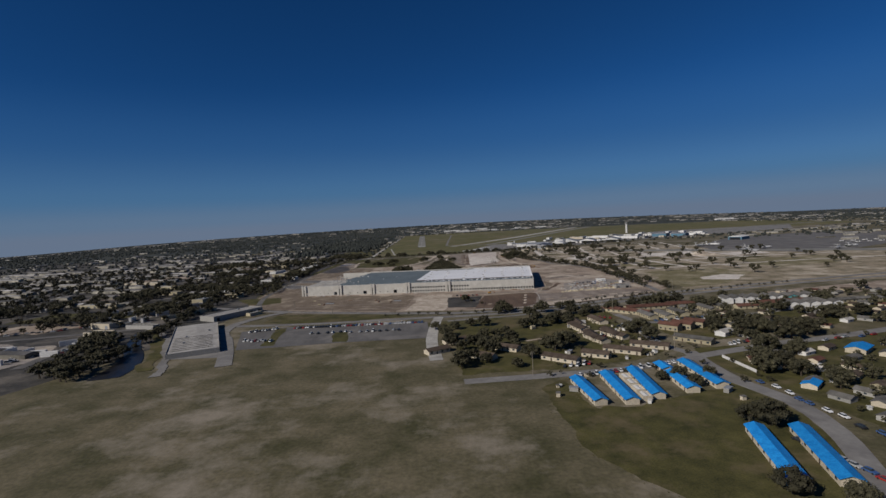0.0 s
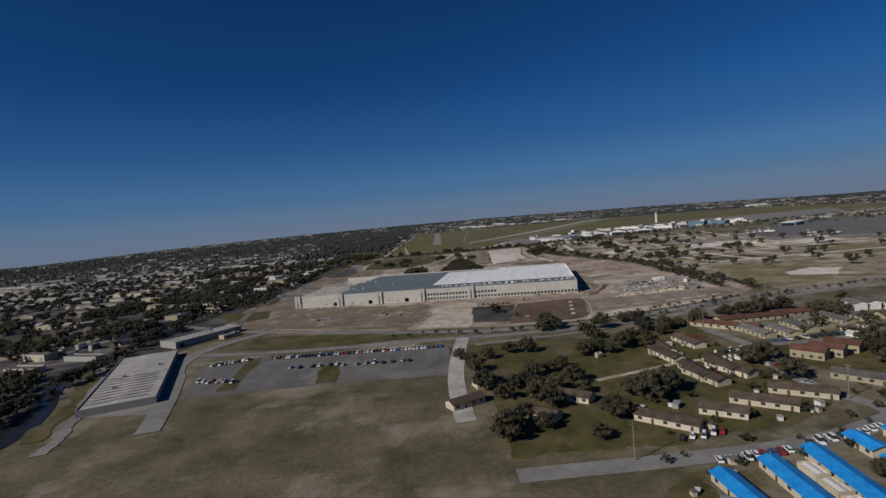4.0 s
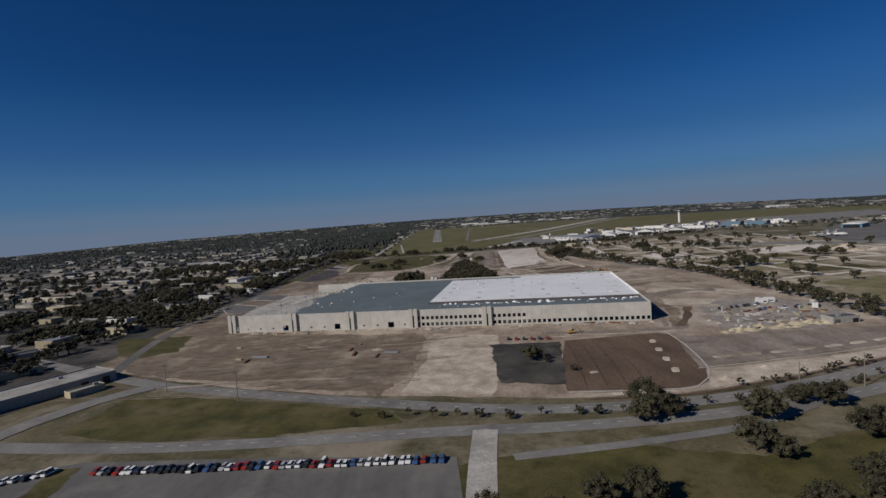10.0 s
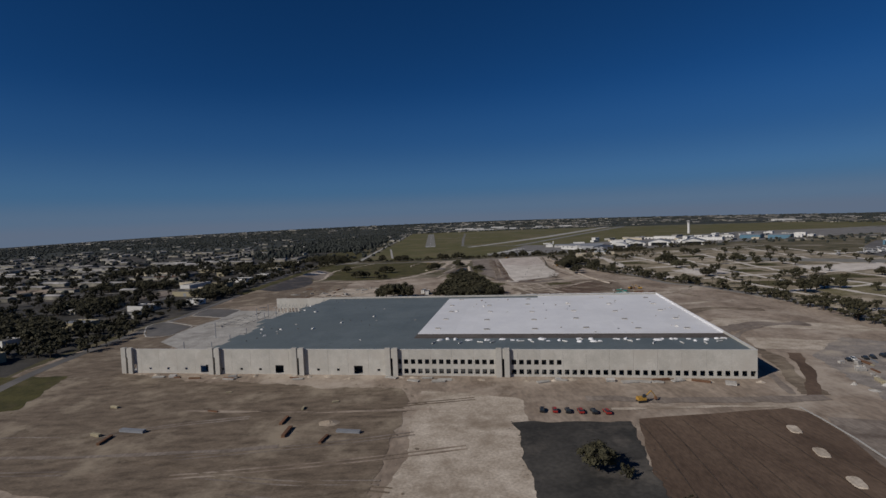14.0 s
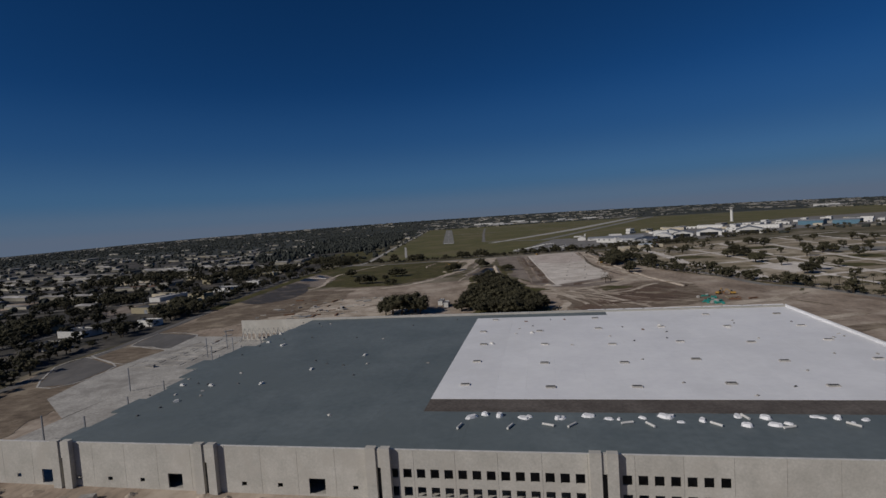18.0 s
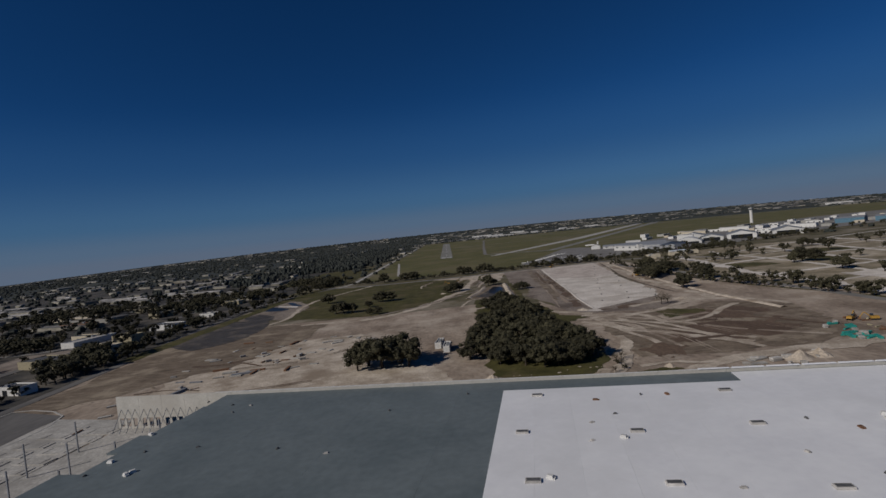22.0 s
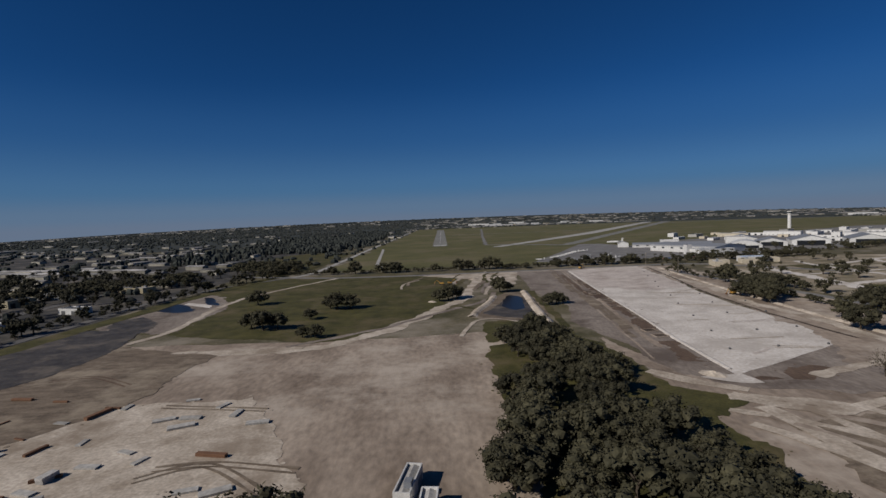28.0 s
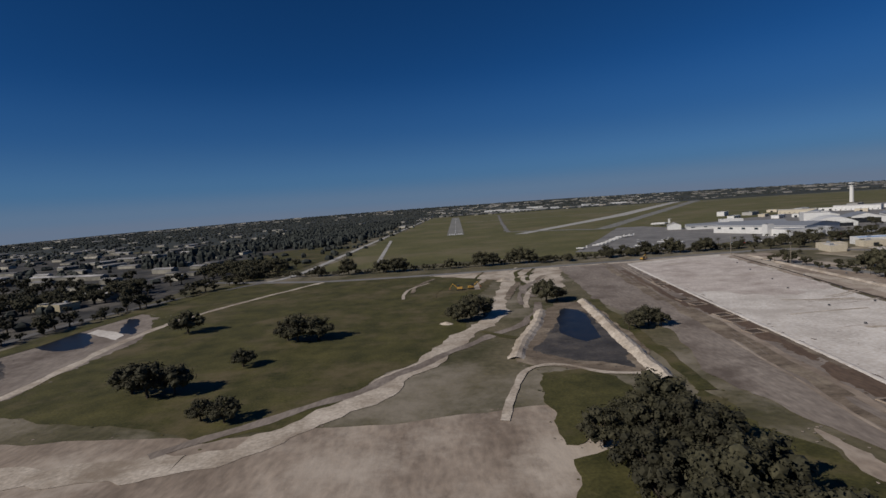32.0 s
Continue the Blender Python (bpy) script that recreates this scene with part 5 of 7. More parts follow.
HOUSES = [house_kit(l, w, 3.1, 1.5, r, c, lab, 1) for l, w, r, c, lab in (
    (12, 7.5, "grey_roof", "cream", "small cream house with grey shingle roof"), (13, 8, "brown_roof", "cream", "small cream house with brown shingle roof"),
    (11, 7.5, "red_roof", "cream", "small cream house with red tile roof"), (12, 7.5, "pale_roof", "white", "small white house with pale gravel roof"),
    (13, 8, "grey_roof", "grey_wall", "small grey house with grey shingle roof"), (11, 8, "brown_roof", "yellow", "small yellow house with brown shingle roof"))]

# parked vehicles
def car_kit(colour, label, long=4.5, name="car", high=1.45, wheels=True):
    a = long / 2
    bm = bmesh.new()
    prof = [(-a, 0.35), (a, 0.35), (a, 0.75), (a * 0.62, 0.92), (-a * 0.92, 0.95), (-a, 0.85)]
    for s in (-0.88, 0.88):
        for x, z in prof:
            bm.verts.new((x, s, z))
    bm.verts.ensure_lookup_table()
    n = len(prof)
    for k in range(n):
        bm.faces.new((bm.verts[k], bm.verts[(k + 1) % n], bm.verts[n + (k + 1) % n], bm.verts[n + k]))
    bm.faces.new(bm.verts[:n])
    bm.faces.new(list(reversed(bm.verts[n:2 * n])))
    bmesh.ops.recalc_face_normals(bm, faces=bm.faces)
    cab = bmesh.new()
    box(cab, -a * 0.8, a * 0.42, -0.82, 0.82, 0.93, high, 0.28)
    top = boxes((-a * 0.8 + 0.3, a * 0.42 - 0.3, -0.52, 0.52, high + 0.005, high + 0.05))
    rows = [("body", grab(bm, colour, "body"), "", -1), ("window", grab(cab, "glass", "window"), "", -1), ("roof", grab(top, colour, "roof"), "", -1)]
    for x in (-a * 0.62, a * 0.62) if wheels else ():
        for y in (-0.86, 0.86):
            w = bmesh.new()
            tube(w, (x, y - 0.1, 0.33), (x, y + 0.1, 0.33), 0.33, 0.33, 10)
            rows.append(("wheel", grab(w, "rubber", "wheel"), "", -1))
    return (name, label, "car", rows)


for nm, col in (("car_white", (0.72, 0.72, 0.72)), ("car_silver", (0.38, 0.39, 0.40)), ("car_black", (0.025, 0.026, 0.03)), ("car_red", (0.30, 0.03, 0.025)), ("car_blue", (0.05, 0.10, 0.24))):
    M[nm] = plain(nm + "_paint", col, 0.3)
CARS = [car_kit("car_white", "white car parked on the asphalt"), car_kit("car_silver", "silver car parked on the asphalt"), car_kit("car_black", "black car parked on the asphalt"), car_kit("car_red", "dark red car parked on the asphalt"), car_kit("car_blue", "blue car parked on the asphalt"), car_kit("car_white", "tall white van parked on the asphalt", 5.4, "van", 2.1)]
FAR_CARS = [car_kit("car_white", "white car in a car park row", wheels=False), car_kit("car_silver", "silver car in a car park row", wheels=False), car_kit("car_black", "black car in a car park row", wheels=False), car_kit("car_red", "red car in a car park row", wheels=False), car_kit("car_blue", "blue car in a car park row", wheels=False), car_kit("car_white", "white van in a car park row", 5.4, "van", 2.1, False)]
car_rng = random.Random(31)


def cars(x0, y0, x1, y1, count, turn, group="", jitter=0.6, far=False):
    for k in range(count):
        t = (k + 0.5) / count
        kit = (FAR_CARS if far else CARS)[car_rng.choice((0, 0, 1, 2, 2, 3, 4, 5))]
        put(kit, at(x0 + (x1 - x0) * t + car_rng.uniform(-jitter, jitter), y0 + (y1 - y0) * t + car_rng.uniform(-jitter, jitter), turn + car_rng.uniform(-4, 4) + car_rng.choice((0, 180)), 0.2), "", group)

# ---- the neighbourhood ----
TG = "blue-roofed apartment blocks"
def between(kit, a, b, side=0.0, group="", flip=0.0):
    """Sets a long kit down along the line from a to b."""
    d = math.degrees(math.atan2(b[1] - a[1], b[0] - a[0]))
    return put(kit, at((a[0] + b[0]) / 2, (a[1] + b[1]) / 2, d + flip), "", group)


TARP_PIECE = house_kit(12.0, 6.2, 3.0, 1.2, "tarp", "cream", "short end of an apartment block under a blue tarpaulin roof", 3, "apartment_block", "apartment block")
TARP_MID = house_kit(28.0, 6.4, 3.0, 1.2, "tarp", "cream", "low apartment block under a worn blue tarpaulin roof", 5, "apartment_block", "apartment block")
between(TARP_SHORT, (80.0, 270), (81.0, 232), group=TG)
between(TARP_LONG, (98.2, 274), (95.4, 231), group=TG)
between(TARP_LONG, (115, 278), (110.2, 236), group=TG)
between(TARP_PIECE, (133.8, 284), (133.2, 273), group=TG)
between(TARP_MID, (132.6, 268), (130, 241), group=TG)
between(TARP_LONG, (149, 287), (146.5, 243), group=TG)
between(TARP_LONG, (129, 193), (117, 155), group=TG)
between(TARP_LONG, (145.5, 191), (132, 151), group=TG)
walkway = shed_kit(8.0, 4.6, 2.4, "white", "cream", "flat white-roofed laundry lodge between two apartment blocks", 1, 0, 3, "utility_lodge", "lodge")
for x, y in ((106.4, 266), (105.6, 256.5), (104.8, 247), (104, 237.5)):
    put(walkway, at(x, y, 88), group="white-roofed lodges")
RG = "cream row houses"
for a, b in (((75, 319), (92, 303)), ((99, 321), (116, 309)), ((118, 327.5), (136, 313)), ((139, 334), (157, 321)), ((119.5, 366), (124, 345)), ((134, 374), (142, 351)),
             ((124.5, 421), (124, 395)), ((142.5, 429), (145, 402)), ((121.5, 375), (121.5, 351)), ((137, 380), (138.5, 357)), ((119, 404), (122, 383))):
    kit = ROWS_BROWN if math.dist(a, b) > 21 else ROWS_SHORT
    between(kit, a, b, group=RG)
TH = "two-storey yellow townhouses"
for a, b in (((180, 378), (188.5, 366)), ((191, 380), (199.5, 368.5)), ((203, 384), (211, 373))):
    between(TOWNHOUSE, a, b, group=TH)
GH = "yellow houses with grey roofs"
for x0, y0, x1, y1 in ((189, 436, 190, 410), (203, 433, 203, 408), (218.5, 440, 218.5, 414), (232.5, 445, 232.5, 420), (249, 450, 249, 421), (264, 452, 264, 425)):
    between(GREY_HOUSE, (x0, y0), (x1, y1), group=GH)
between(GREY_HOUSE, (177, 341), (187, 328), group=GH)
for a, b in (((188, 458), (226, 458)), ((228, 462), (268, 460)), ((186, 440), (176, 452))):
    between(RED_LONG, a, b, group="long red-roofed buildings")
put(HOUSES[2], at(189, 281, 70, 0, 0.8))
put(HOUSES[3], at(211, 347, 30))
TERRACE = house_kit(17, 7.4, 5.2, 1.5, "grey_roof", "white", "two-storey white terrace with a dull grey gabled roof", 5, "townhouse", "house")
TERRACE_TEAL = house_kit(17, 7.4, 5.2, 1.5, "grey_roof", "teal_wall", "two-storey teal terrace with a dull grey gabled roof", 5, "townhouse", "house")
for k in range(9):
    put(TERRACE_TEAL if k == 6 else TERRACE, at(284 + k * 9.4, 464 - k * 1.1 + (k % 2) * 1.2, 78), group="white townhouses in a row")
for k in range(5):
    put(TERRACE, at(316 + k * 9.0, 424 - k * 1.0, 76), group="white townhouses in a row")
for k in range(6):
    put(RED_LONG if k % 3 == 0 else GREY_HOUSE, at(296 + (k % 3) * 40 + k * 8, 432 + (k % 2) * 10, -4 + k), group="low roofs behind the townhouses")
garden_hut = shed_kit(3.4, 2.8, 2.3, "pale_roof", "yellow", "small pale yellow garden hut on the grass", 1, 0, 4, "garden_hut", "hut")
put(garden_hut, at(86.5, 404, 20))
fence_bm = bmesh.new()
for k in range(30):
    box(fence_bm, k * 1.05, k * 1.05 + 1.0, -0.06, 0.06, 0.1, 1.8)
garden_wall = mesh_object("garden_wall", fence_bm, "white")
tagged(garden_wall, "long white panelled garden wall beside a street", "wall")
garden_wall.matrix_world = at(177.5, 295, -90)

home_rng = random.Random(404)
taken = []
STREETS = [((165, 300), (233, 319)), ((233, 319), (251, 320)), ((251, 320), (291, 327)), ((291, 327), (380, 348)), ((160, 253), (166, 222)), ((166, 222), (145, 157)), ((145, 157), (90, 60)), ((162, 285), (160, 253))]


def near_segment(x, y, seg, d):
    (ax, ay), (bx, by) = seg
    t = max(0, min(1, ((x - ax) * (bx - ax) + (y - ay) * (by - ay)) / ((bx - ax) ** 2 + (by - ay) ** 2)))
    return math.hypot(x - ax - t * (bx - ax), y - ay - t * (by - ay)) < d


def scatter_homes(x0, x1, y0, y1, count, gap, size=1.0):
    n = tries = 0
    while n < count and tries < count * 40:
        tries += 1
        x, y = home_rng.uniform(x0, x1), home_rng.uniform(y0, y1)
        if any((x - p) ** 2 + (y - q) ** 2 < gap * gap for p, q in taken) or any(near_segment(x, y, s, 13) for s in STREETS):
            continue
        if x < 172 + (y - 250) * 0.0 and y < 330:
            continue
        taken.append((x, y))
        n += 1
        put(HOUSES[home_rng.choice((0, 1, 1, 2, 3, 4, 5))], at(x, y, home_rng.choice((0, 90)) + 28 + home_rng.uniform(-8, 8), 0, size), group="houses of the neighbourhood")


scatter_homes(186, 330, 150, 300, 58, 13.5, 0.72)
scatter_homes(215, 420, 335, 425, 46, 13, 0.72)
scatter_homes(330, 600, 300, 500, 50, 20, 0.75)
scatter_homes(420, 620, 150, 300, 14, 24, 0.75)
put(house_kit(15, 10, 3.1, 1.5, "tarp", "cream", "small house under a blue tarpaulin roof", 3), at(258, 289, 35))
put(house_kit(13, 9, 3.1, 1.5, "tarp", "cream", "small house under a dark blue tarpaulin roof", 3), at(188, 238, 40, 0, 0.75))

CG = "cars parked in the neighbourhood"
cars(84, 279, 112, 282, 9, 80, CG)
cars(117, 284, 152, 292, 8, 80, CG)
cars(80, 296, 100, 300, 5, 60, CG)
cars(157, 336, 163, 372, 6, 5, CG)
cars(186, 404, 250, 408, 14, 85, CG)
cars(170, 252, 172, 180, 9, 90, CG, 1.5)
cars(138, 186, 146, 150, 7, 100, CG, 1.0)
cars(196, 321, 216, 326, 5, 70, CG, 1.0)
cars(255, 314, 300, 322, 5, 15, CG, 2.0)
cars(168, 395, 150, 392, 4, 30, CG)
cars(128, 358, 133, 372, 3, 30, CG)
cars(150, 432, 160, 425, 3, 70, CG)
# shrubs and yard trees
OG = "yard trees of the neighbourhood"
for x, y, s in ((92, 341, 1.5), (86, 334, 1.2), (99, 345, 1.2), (82, 342, 1.0), (161, 373, 1.3), (153, 370, 1.1), (166, 378, 0.9), (236, 375, 1.4), (244, 326, 1.3), (264, 337, 1.3), (322, 381, 1.2), (187, 272, 1.2),
                (193, 279, 1.0), (139, 199, 1.2), (145, 203, 1.0), (133, 203, 0.9), (238, 345, 1.2), (229, 352, 1.3), (212, 362, 1.1), (222, 380, 1.2), (198, 470, 1.2), (212, 472, 1.3), (230, 476, 1.3), (243, 478, 1.2), (178, 470, 1.1), (171, 460, 1.1),
                (241, 329, 1.5), (260, 332, 1.25), (312, 378, 1.3), (182, 263, 1.2), (207, 299, 1.25), (197, 269, 1.2), (195, 254, 1.0), (218, 328, 0.9), (203, 239, 1.1), (221, 291, 0.9), (157, 346, 1.2), (221, 469, 1.3), (254, 459, 1.2), (300, 412, 1.2), (352, 430, 1.3), (228, 262, 0.8), (340, 378, 1.2), (134, 262, 0.8), (136, 250, 0.7), (150, 262, 0.7), (124, 262, 0.6), (126, 140, 0.9), (112, 150, 1.0)):
    oak(x, y, s, OG)
# the rough field beside the boulevard
FG = "trees of the rough field"
for x, y, s in ((76, 489, 1.25), (81, 480, 0.9), (110, 472, 1.2), (139, 480, 1.1), (131, 484, 0.9), (94, 451, 1.1), (99, 446, 0.8), (134, 455, 1.2), (146, 452, 1.0), (113, 425, 1.2), (106, 418, 1.1), (118, 414, 1.0), (88, 415, 1.1), (80, 409, 0.95), (95, 411, 0.8), (124, 432, 0.9),
                (70, 478, 1.0), (150, 462, 0.8), (140, 440, 0.9), (156, 456, 0.9)):
    oak(x, y, s, FG)
grove([(182, 150), (330, 150), (420, 300), (420, 480), (300, 500), (215, 430), (200, 330), (175, 250)], 230, 0.4, 1.05, OG, ("oak0", "oak1", "oak2", "bush0"), 6, "garden_trees")
join_trees("garden_trees", "dark garden trees between the houses")
grove([(420, 150), (900, 200), (900, 520), (430, 520)], 110, 0.8, 1.4, OG, gap=12, joined="far_garden_trees")
grove([(60, 270), (180, 240), (180, 440), (110, 450), (100, 350)], 60, 0.5, 1.0, "garden shrubs", ("bush0", "bush1", "bush0", "low0"), 5)
join_trees("far_garden_trees", "dark garden trees between far houses")
grove([(20, 300), (70, 300), (70, 360), (50, 440), (5, 430)], 26, 0.7, 1.2, OG, gap=8)
for a, b in (((-2, 345), (16, 355)), ((30, 335), (44, 322)), ((50, 350), (62, 340)), ((12, 372), (30, 378))):
    between(ROWS_SHORT, a, b, group=RG)

# lean-tos, awnings and stores in the yards
def store_kit(l, w, h, roof, wall, label):
    return ("garden_store", label, "garden store", [("body", grab(boxes((-l / 2, l / 2, -w / 2, w / 2, 0, h)), wall, "body"), "", -1), ("roof", grab(boxes((-l / 2 - 0.25, l / 2 + 0.25, -w / 2 - 0.25, w / 2 + 0.25, h + 0.01, h + 0.16, 0.04)), roof, "roof"), "", -1)])


STORES = [store_kit(3.0, 2.2, 2.1, "pale_roof", "white", "small white garden store with pale roof"), store_kit(2.2, 1.8, 1.9, "grey_roof", "cream", "small cream lean-to with grey roof"), store_kit(4.5, 2.4, 2.2, "metal", "grey_wall", "grey carport store with metal roof"), store_kit(1.6, 1.2, 1.2, "white", "white", "white wrapped garden box")]
for x0, x1, y0, y1, n in ((74, 158, 302, 334, 16), (116, 160, 340, 432, 18), (60, 152, 226, 280, 12), (182, 330, 180, 340, 24), (180, 270, 400, 460, 8)):
    for k in range(n):
        put(STORES[home_rng.choice((0, 1, 1, 2, 3, 3))], at(home_rng.uniform(x0, x1), home_rng.uniform(y0, y1), home_rng.uniform(0, 180), 0.05, home_rng.uniform(0.7, 1.1)), group="stores in the yards")

# ---- boulevard, poles and the building site ----
row_of_trees([(-40, 502), (0, 494), (40, 487), (95, 487), (150, 494), (215, 515), (300, 536), (420, 558)], 9.5, ("low0", "bush0", "low0", "bush1"), 0.6, 1.1, "median trees of the boulevard", 2.0)
row_of_trees([(120, 502), (170, 513), (215, 527), (252, 540)], 6.5, ("low0", "bush1", "low0"), 0.6, 1.1, "verge trees of the boulevard", 2.0)
row_of_trees([(280, 560), (286, 640), (291, 700), (296, 790), (258, 920), (238, 1000), (214, 1080), (208, 1160), (212, 1240), (206, 1300)], 6.4, ("bush0", "bush1", "oak0", "low0"), 0.8, 1.25, "hedge trees beside the street", 2.5, "street_hedge")
row_of_trees([(262, 590), (266, 650), (270, 720), (276, 790), (266, 905), (250, 960), (246, 1060), (238, 1150), (222, 1260)], 8.0, ("oak0", "bush0", "oak2", "bush1"), 0.8, 1.25, "hedge trees beside the street", 3.0, "street_hedge")
row_of_trees([(-205, 1400), (-110, 1378), (-20, 1372), (60, 1375), (130, 1378), (215, 1378)], 4.6, ("bush0", "bush1", "bush0", "bush1", "oak0"), 0.95, 1.45, "tree row beside the perimeter road", 1.2)
row_of_trees([(60, 1368), (140, 1372), (220, 1378), (300, 1380), (420, 1400)], 8.0, ("bush0", "oak1", "oak2"), 0.6, 1.0, "tree row beside the perimeter road", 4.0)
grove([(205, 1230), (330, 1190), (420, 1330), (420, 1430), (250, 1400), (215, 1330)], 62, 0.55, 1.05, "trees before the hangars", ("oak0", "oak1", "bush0", "bush1"), 8, "hangar_side_trees")
grove([(260, 700), (420, 640), (700, 700), (720, 1000), (560, 1300), (300, 1240)], 84, 0.8, 1.5, "oaks scattered on cleared land", gap=14, joined="cleared_land_trees")
join_trees("street_hedge", "dark clipped hedge trees along a street")
grove([(330, 1470), (420, 1500), (640, 1520), (880, 1560), (900, 1590), (640, 1545), (420, 1535), (330, 1520)], 70, 0.5, 0.95, "trees before the hangars", ("oak0", "oak1", "bush0"), 6, "hangar_side_trees")
grove([(150, 1384), (300, 1396), (460, 1436), (640, 1490), (640, 1512), (450, 1456), (300, 1418), (150, 1398)], 90, 0.6, 1.05, "trees before the hangars", ("oak0", "bush1", "oak1", "bush0"), 4.5, "hangar_side_trees")
join_trees("hangar_side_trees", "dark green trees before the hangars")
join_trees("cleared_land_trees", "dark oaks left standing on cleared land")
for cx, cy in ((328, 1140), (345, 1136), (338, 1144), (320, 1072), (305, 974), (312, 978), (425, 1120), (436, 1118), (446, 1280), (456, 1276), (438, 1284), (462, 926), (486, 905), (474, 914), (350, 861), (362, 858), (322, 848)):
    oak(cx, cy, tree_rng.uniform(1.0, 1.4), "oaks scattered on cleared land")


def palm_kit():
    bm = bmesh.new()
    tube(bm, (0, 0, -0.1), (0.25, 0, 3.6), 0.22, 0.16, 7)
    tube(bm, (0.25, 0, 3.6), (0.3, 0.1, 7.2), 0.16, 0.13, 7)
    fr = bmesh.new()
    for k in range(15):
        a = k * math.tau / 15
        lift = 0.9 if k % 2 else 0.25
        pts = []
        for i in range(5):
            r = i * 0.62
            pts.append((0.3 + math.cos(a) * r, 0.1 + math.sin(a) * r, 7.2 + lift * r * 0.9 - 0.32 * r * r))
        sx, sy = -math.sin(a), math.cos(a)
        prev = None
        for i, (x, y, z) in enumerate(pts):
            w = (0.12, 0.42, 0.46, 0.34, 0.05)[i]
            cur = [fr.verts.new((x + sx * w, y + sy * w, z - 0.12)), fr.verts.new((x, y, z)), fr.verts.new((x - sx * w, y - sy * w, z - 0.12))]
            if prev:
                fr.faces.new((prev[0], prev[1], cur[1], cur[0]))
                fr.faces.new((prev[1], prev[2], cur[2], cur[1]))
            prev = cur
    return ("palm_tree", "slender palm tree with drooping fronds", "tree", [("trunk", grab(bm, "bark", "trunk"), "", -1), ("fronds", grab(fr, "leaf", "fronds"), "", -1)])


PALM = palm_kit()
for k in range(16):
    put(PALM, at(262 + k * 6.5 + tree_rng.uniform(-1, 1), 915 - k * 2.4 + tree_rng.uniform(-2, 2), tree_rng.uniform(0, 360), 0, tree_rng.uniform(0.8, 1.15)), group="palms beside the street")
for k in range(14):
    put(PALM, at(215 + k * 11 + tree_rng.uniform(-2, 2), 1395 + k * 2.5 + tree_rng.uniform(-4, 4), tree_rng.uniform(0, 360), 0, tree_rng.uniform(0.8, 1.2)), group="palms before the hangars")


def pole_kit(high, arms):
    bm = bmesh.new()
    tube(bm, (0, 0, 0), (0, 0, high), 0.22, 0.14, 8)
    rows = [("shaft", grab(bm, "wood_pole", "shaft"), "", -1)]
    for k in range(arms):
        z = high - 0.5 - k * 1.1
        rows.append(("crossarm", grab(boxes((-1.3, 1.3, -0.08, 0.08, z, z + 0.18)), "wood_pole", "crossarm"), "", -1))
        for x in (-1.1, 0.0, 1.1):
            b2 = bmesh.new()
            tube(b2, (x, 0, z + 0.18), (x, 0, z + 0.42), 0.07, 0.05, 6)
            rows.append(("insulator", grab(b2, "white", "insulator"), "", len(rows) - 1 - (0 if x == -1.1 else (1 if x == 0 else 2))))
    return ("utility_pole", "tall pale utility pole with crossarms", "utility pole", rows)


POLE = pole_kit(14.0, 2)
for x, y in ((165, 494.5), (173, 487), (135, 489), (197, 506), (167, 442), (162, 452), (232, 524), (268, 534), (-96, 530), (-140, 552), (206, 1276), (222, 1180), (204, 1340), (60, 285), (160, 318)):
    put(POLE, at(x, y, tree_rng.uniform(0, 90)), group="utility poles along the streets")

def drum(x, y, r, h, mat, name, label, category, group=""):
    bm = bmesh.new()
    tube(bm, (0, 0, 0), (0, 0, h), r, r, 14)
    o = tagged(mesh_object(name, bm, mat), label, category, group)
    o.matrix_world = at(x, y, 0, 0.1)
    return o


# kerbed planting islands of the brown plot and along the site edge
def island(x, y, l, w, turn, group):
    bm = bmesh.new()
    n, ring, top = 14, [], []
    for k in range(n):
        a = k * math.tau / n
        c, s = math.cos(a), math.sin(a)
        px = (abs(c) ** 0.5) * math.copysign(l / 2, c)
        py = (abs(s) ** 0.5) * math.copysign(w / 2, s)
        ring.append(bm.verts.new((px, py, 0)))
        top.append(bm.verts.new((px * 0.94, py * 0.92, 0.28)))
    for k in range(n):
        bm.faces.new((ring[k], ring[(k + 1) % n], top[(k + 1) % n], top[k]))
    bm.faces.new(top)
    o = tagged(mesh_object("kerbed_island", bm, "pale_dirt"), "pale kerbed soil island awaiting planting", "planting island", group)
    o.matrix_world = at(x, y, turn, 0.12)


for x, y in ((117.8, 581), (114, 564.5), (110.2, 547.5), (106.6, 530.2)):
    island(x, y, 6.5, 3.6, 72, "kerbed islands of the site")
for k in range(8):
    island(137 + k * 14.7, 545 + 0.26 * k * k, 9.5, 3.4, 2 + k * 2, "kerbed islands of the site")
island(70, 535, 4, 2.5, 10, "kerbed islands of the site")
road("plot_kerb", [(133, 599), (131, 572), (121, 528), (108, 510), (97, 506), (52, 511)], 0.7, "kerb", "pale concrete kerb round the ploughed plot", z=0.2, category="kerb")
road("site_inner_kerb", [(117, 530), (141, 532), (171, 535.5), (200, 540), (228, 546), (258, 556)], 0.6, "kerb", "pale concrete kerb along the site edge", z=0.2, category="kerb")
trail([(58, 502.5), (98, 500), (126, 505.5), (155, 512), (188, 521.5), (214, 530), (250, 543)], 2.2, "brown_dirt", "dark low verge along the boulevard", 0.15, "verge_strip")
patch("pad_apron_ground", [(135, 590), (155, 583), (205, 582), (252, 579), (258, 560), (228, 548), (171, 537.5), (141, 534), (119, 532), (124, 556)], L3, "grey_dirt", "flat dull brown rolled base of a future car park", step=6, jag=0.8)
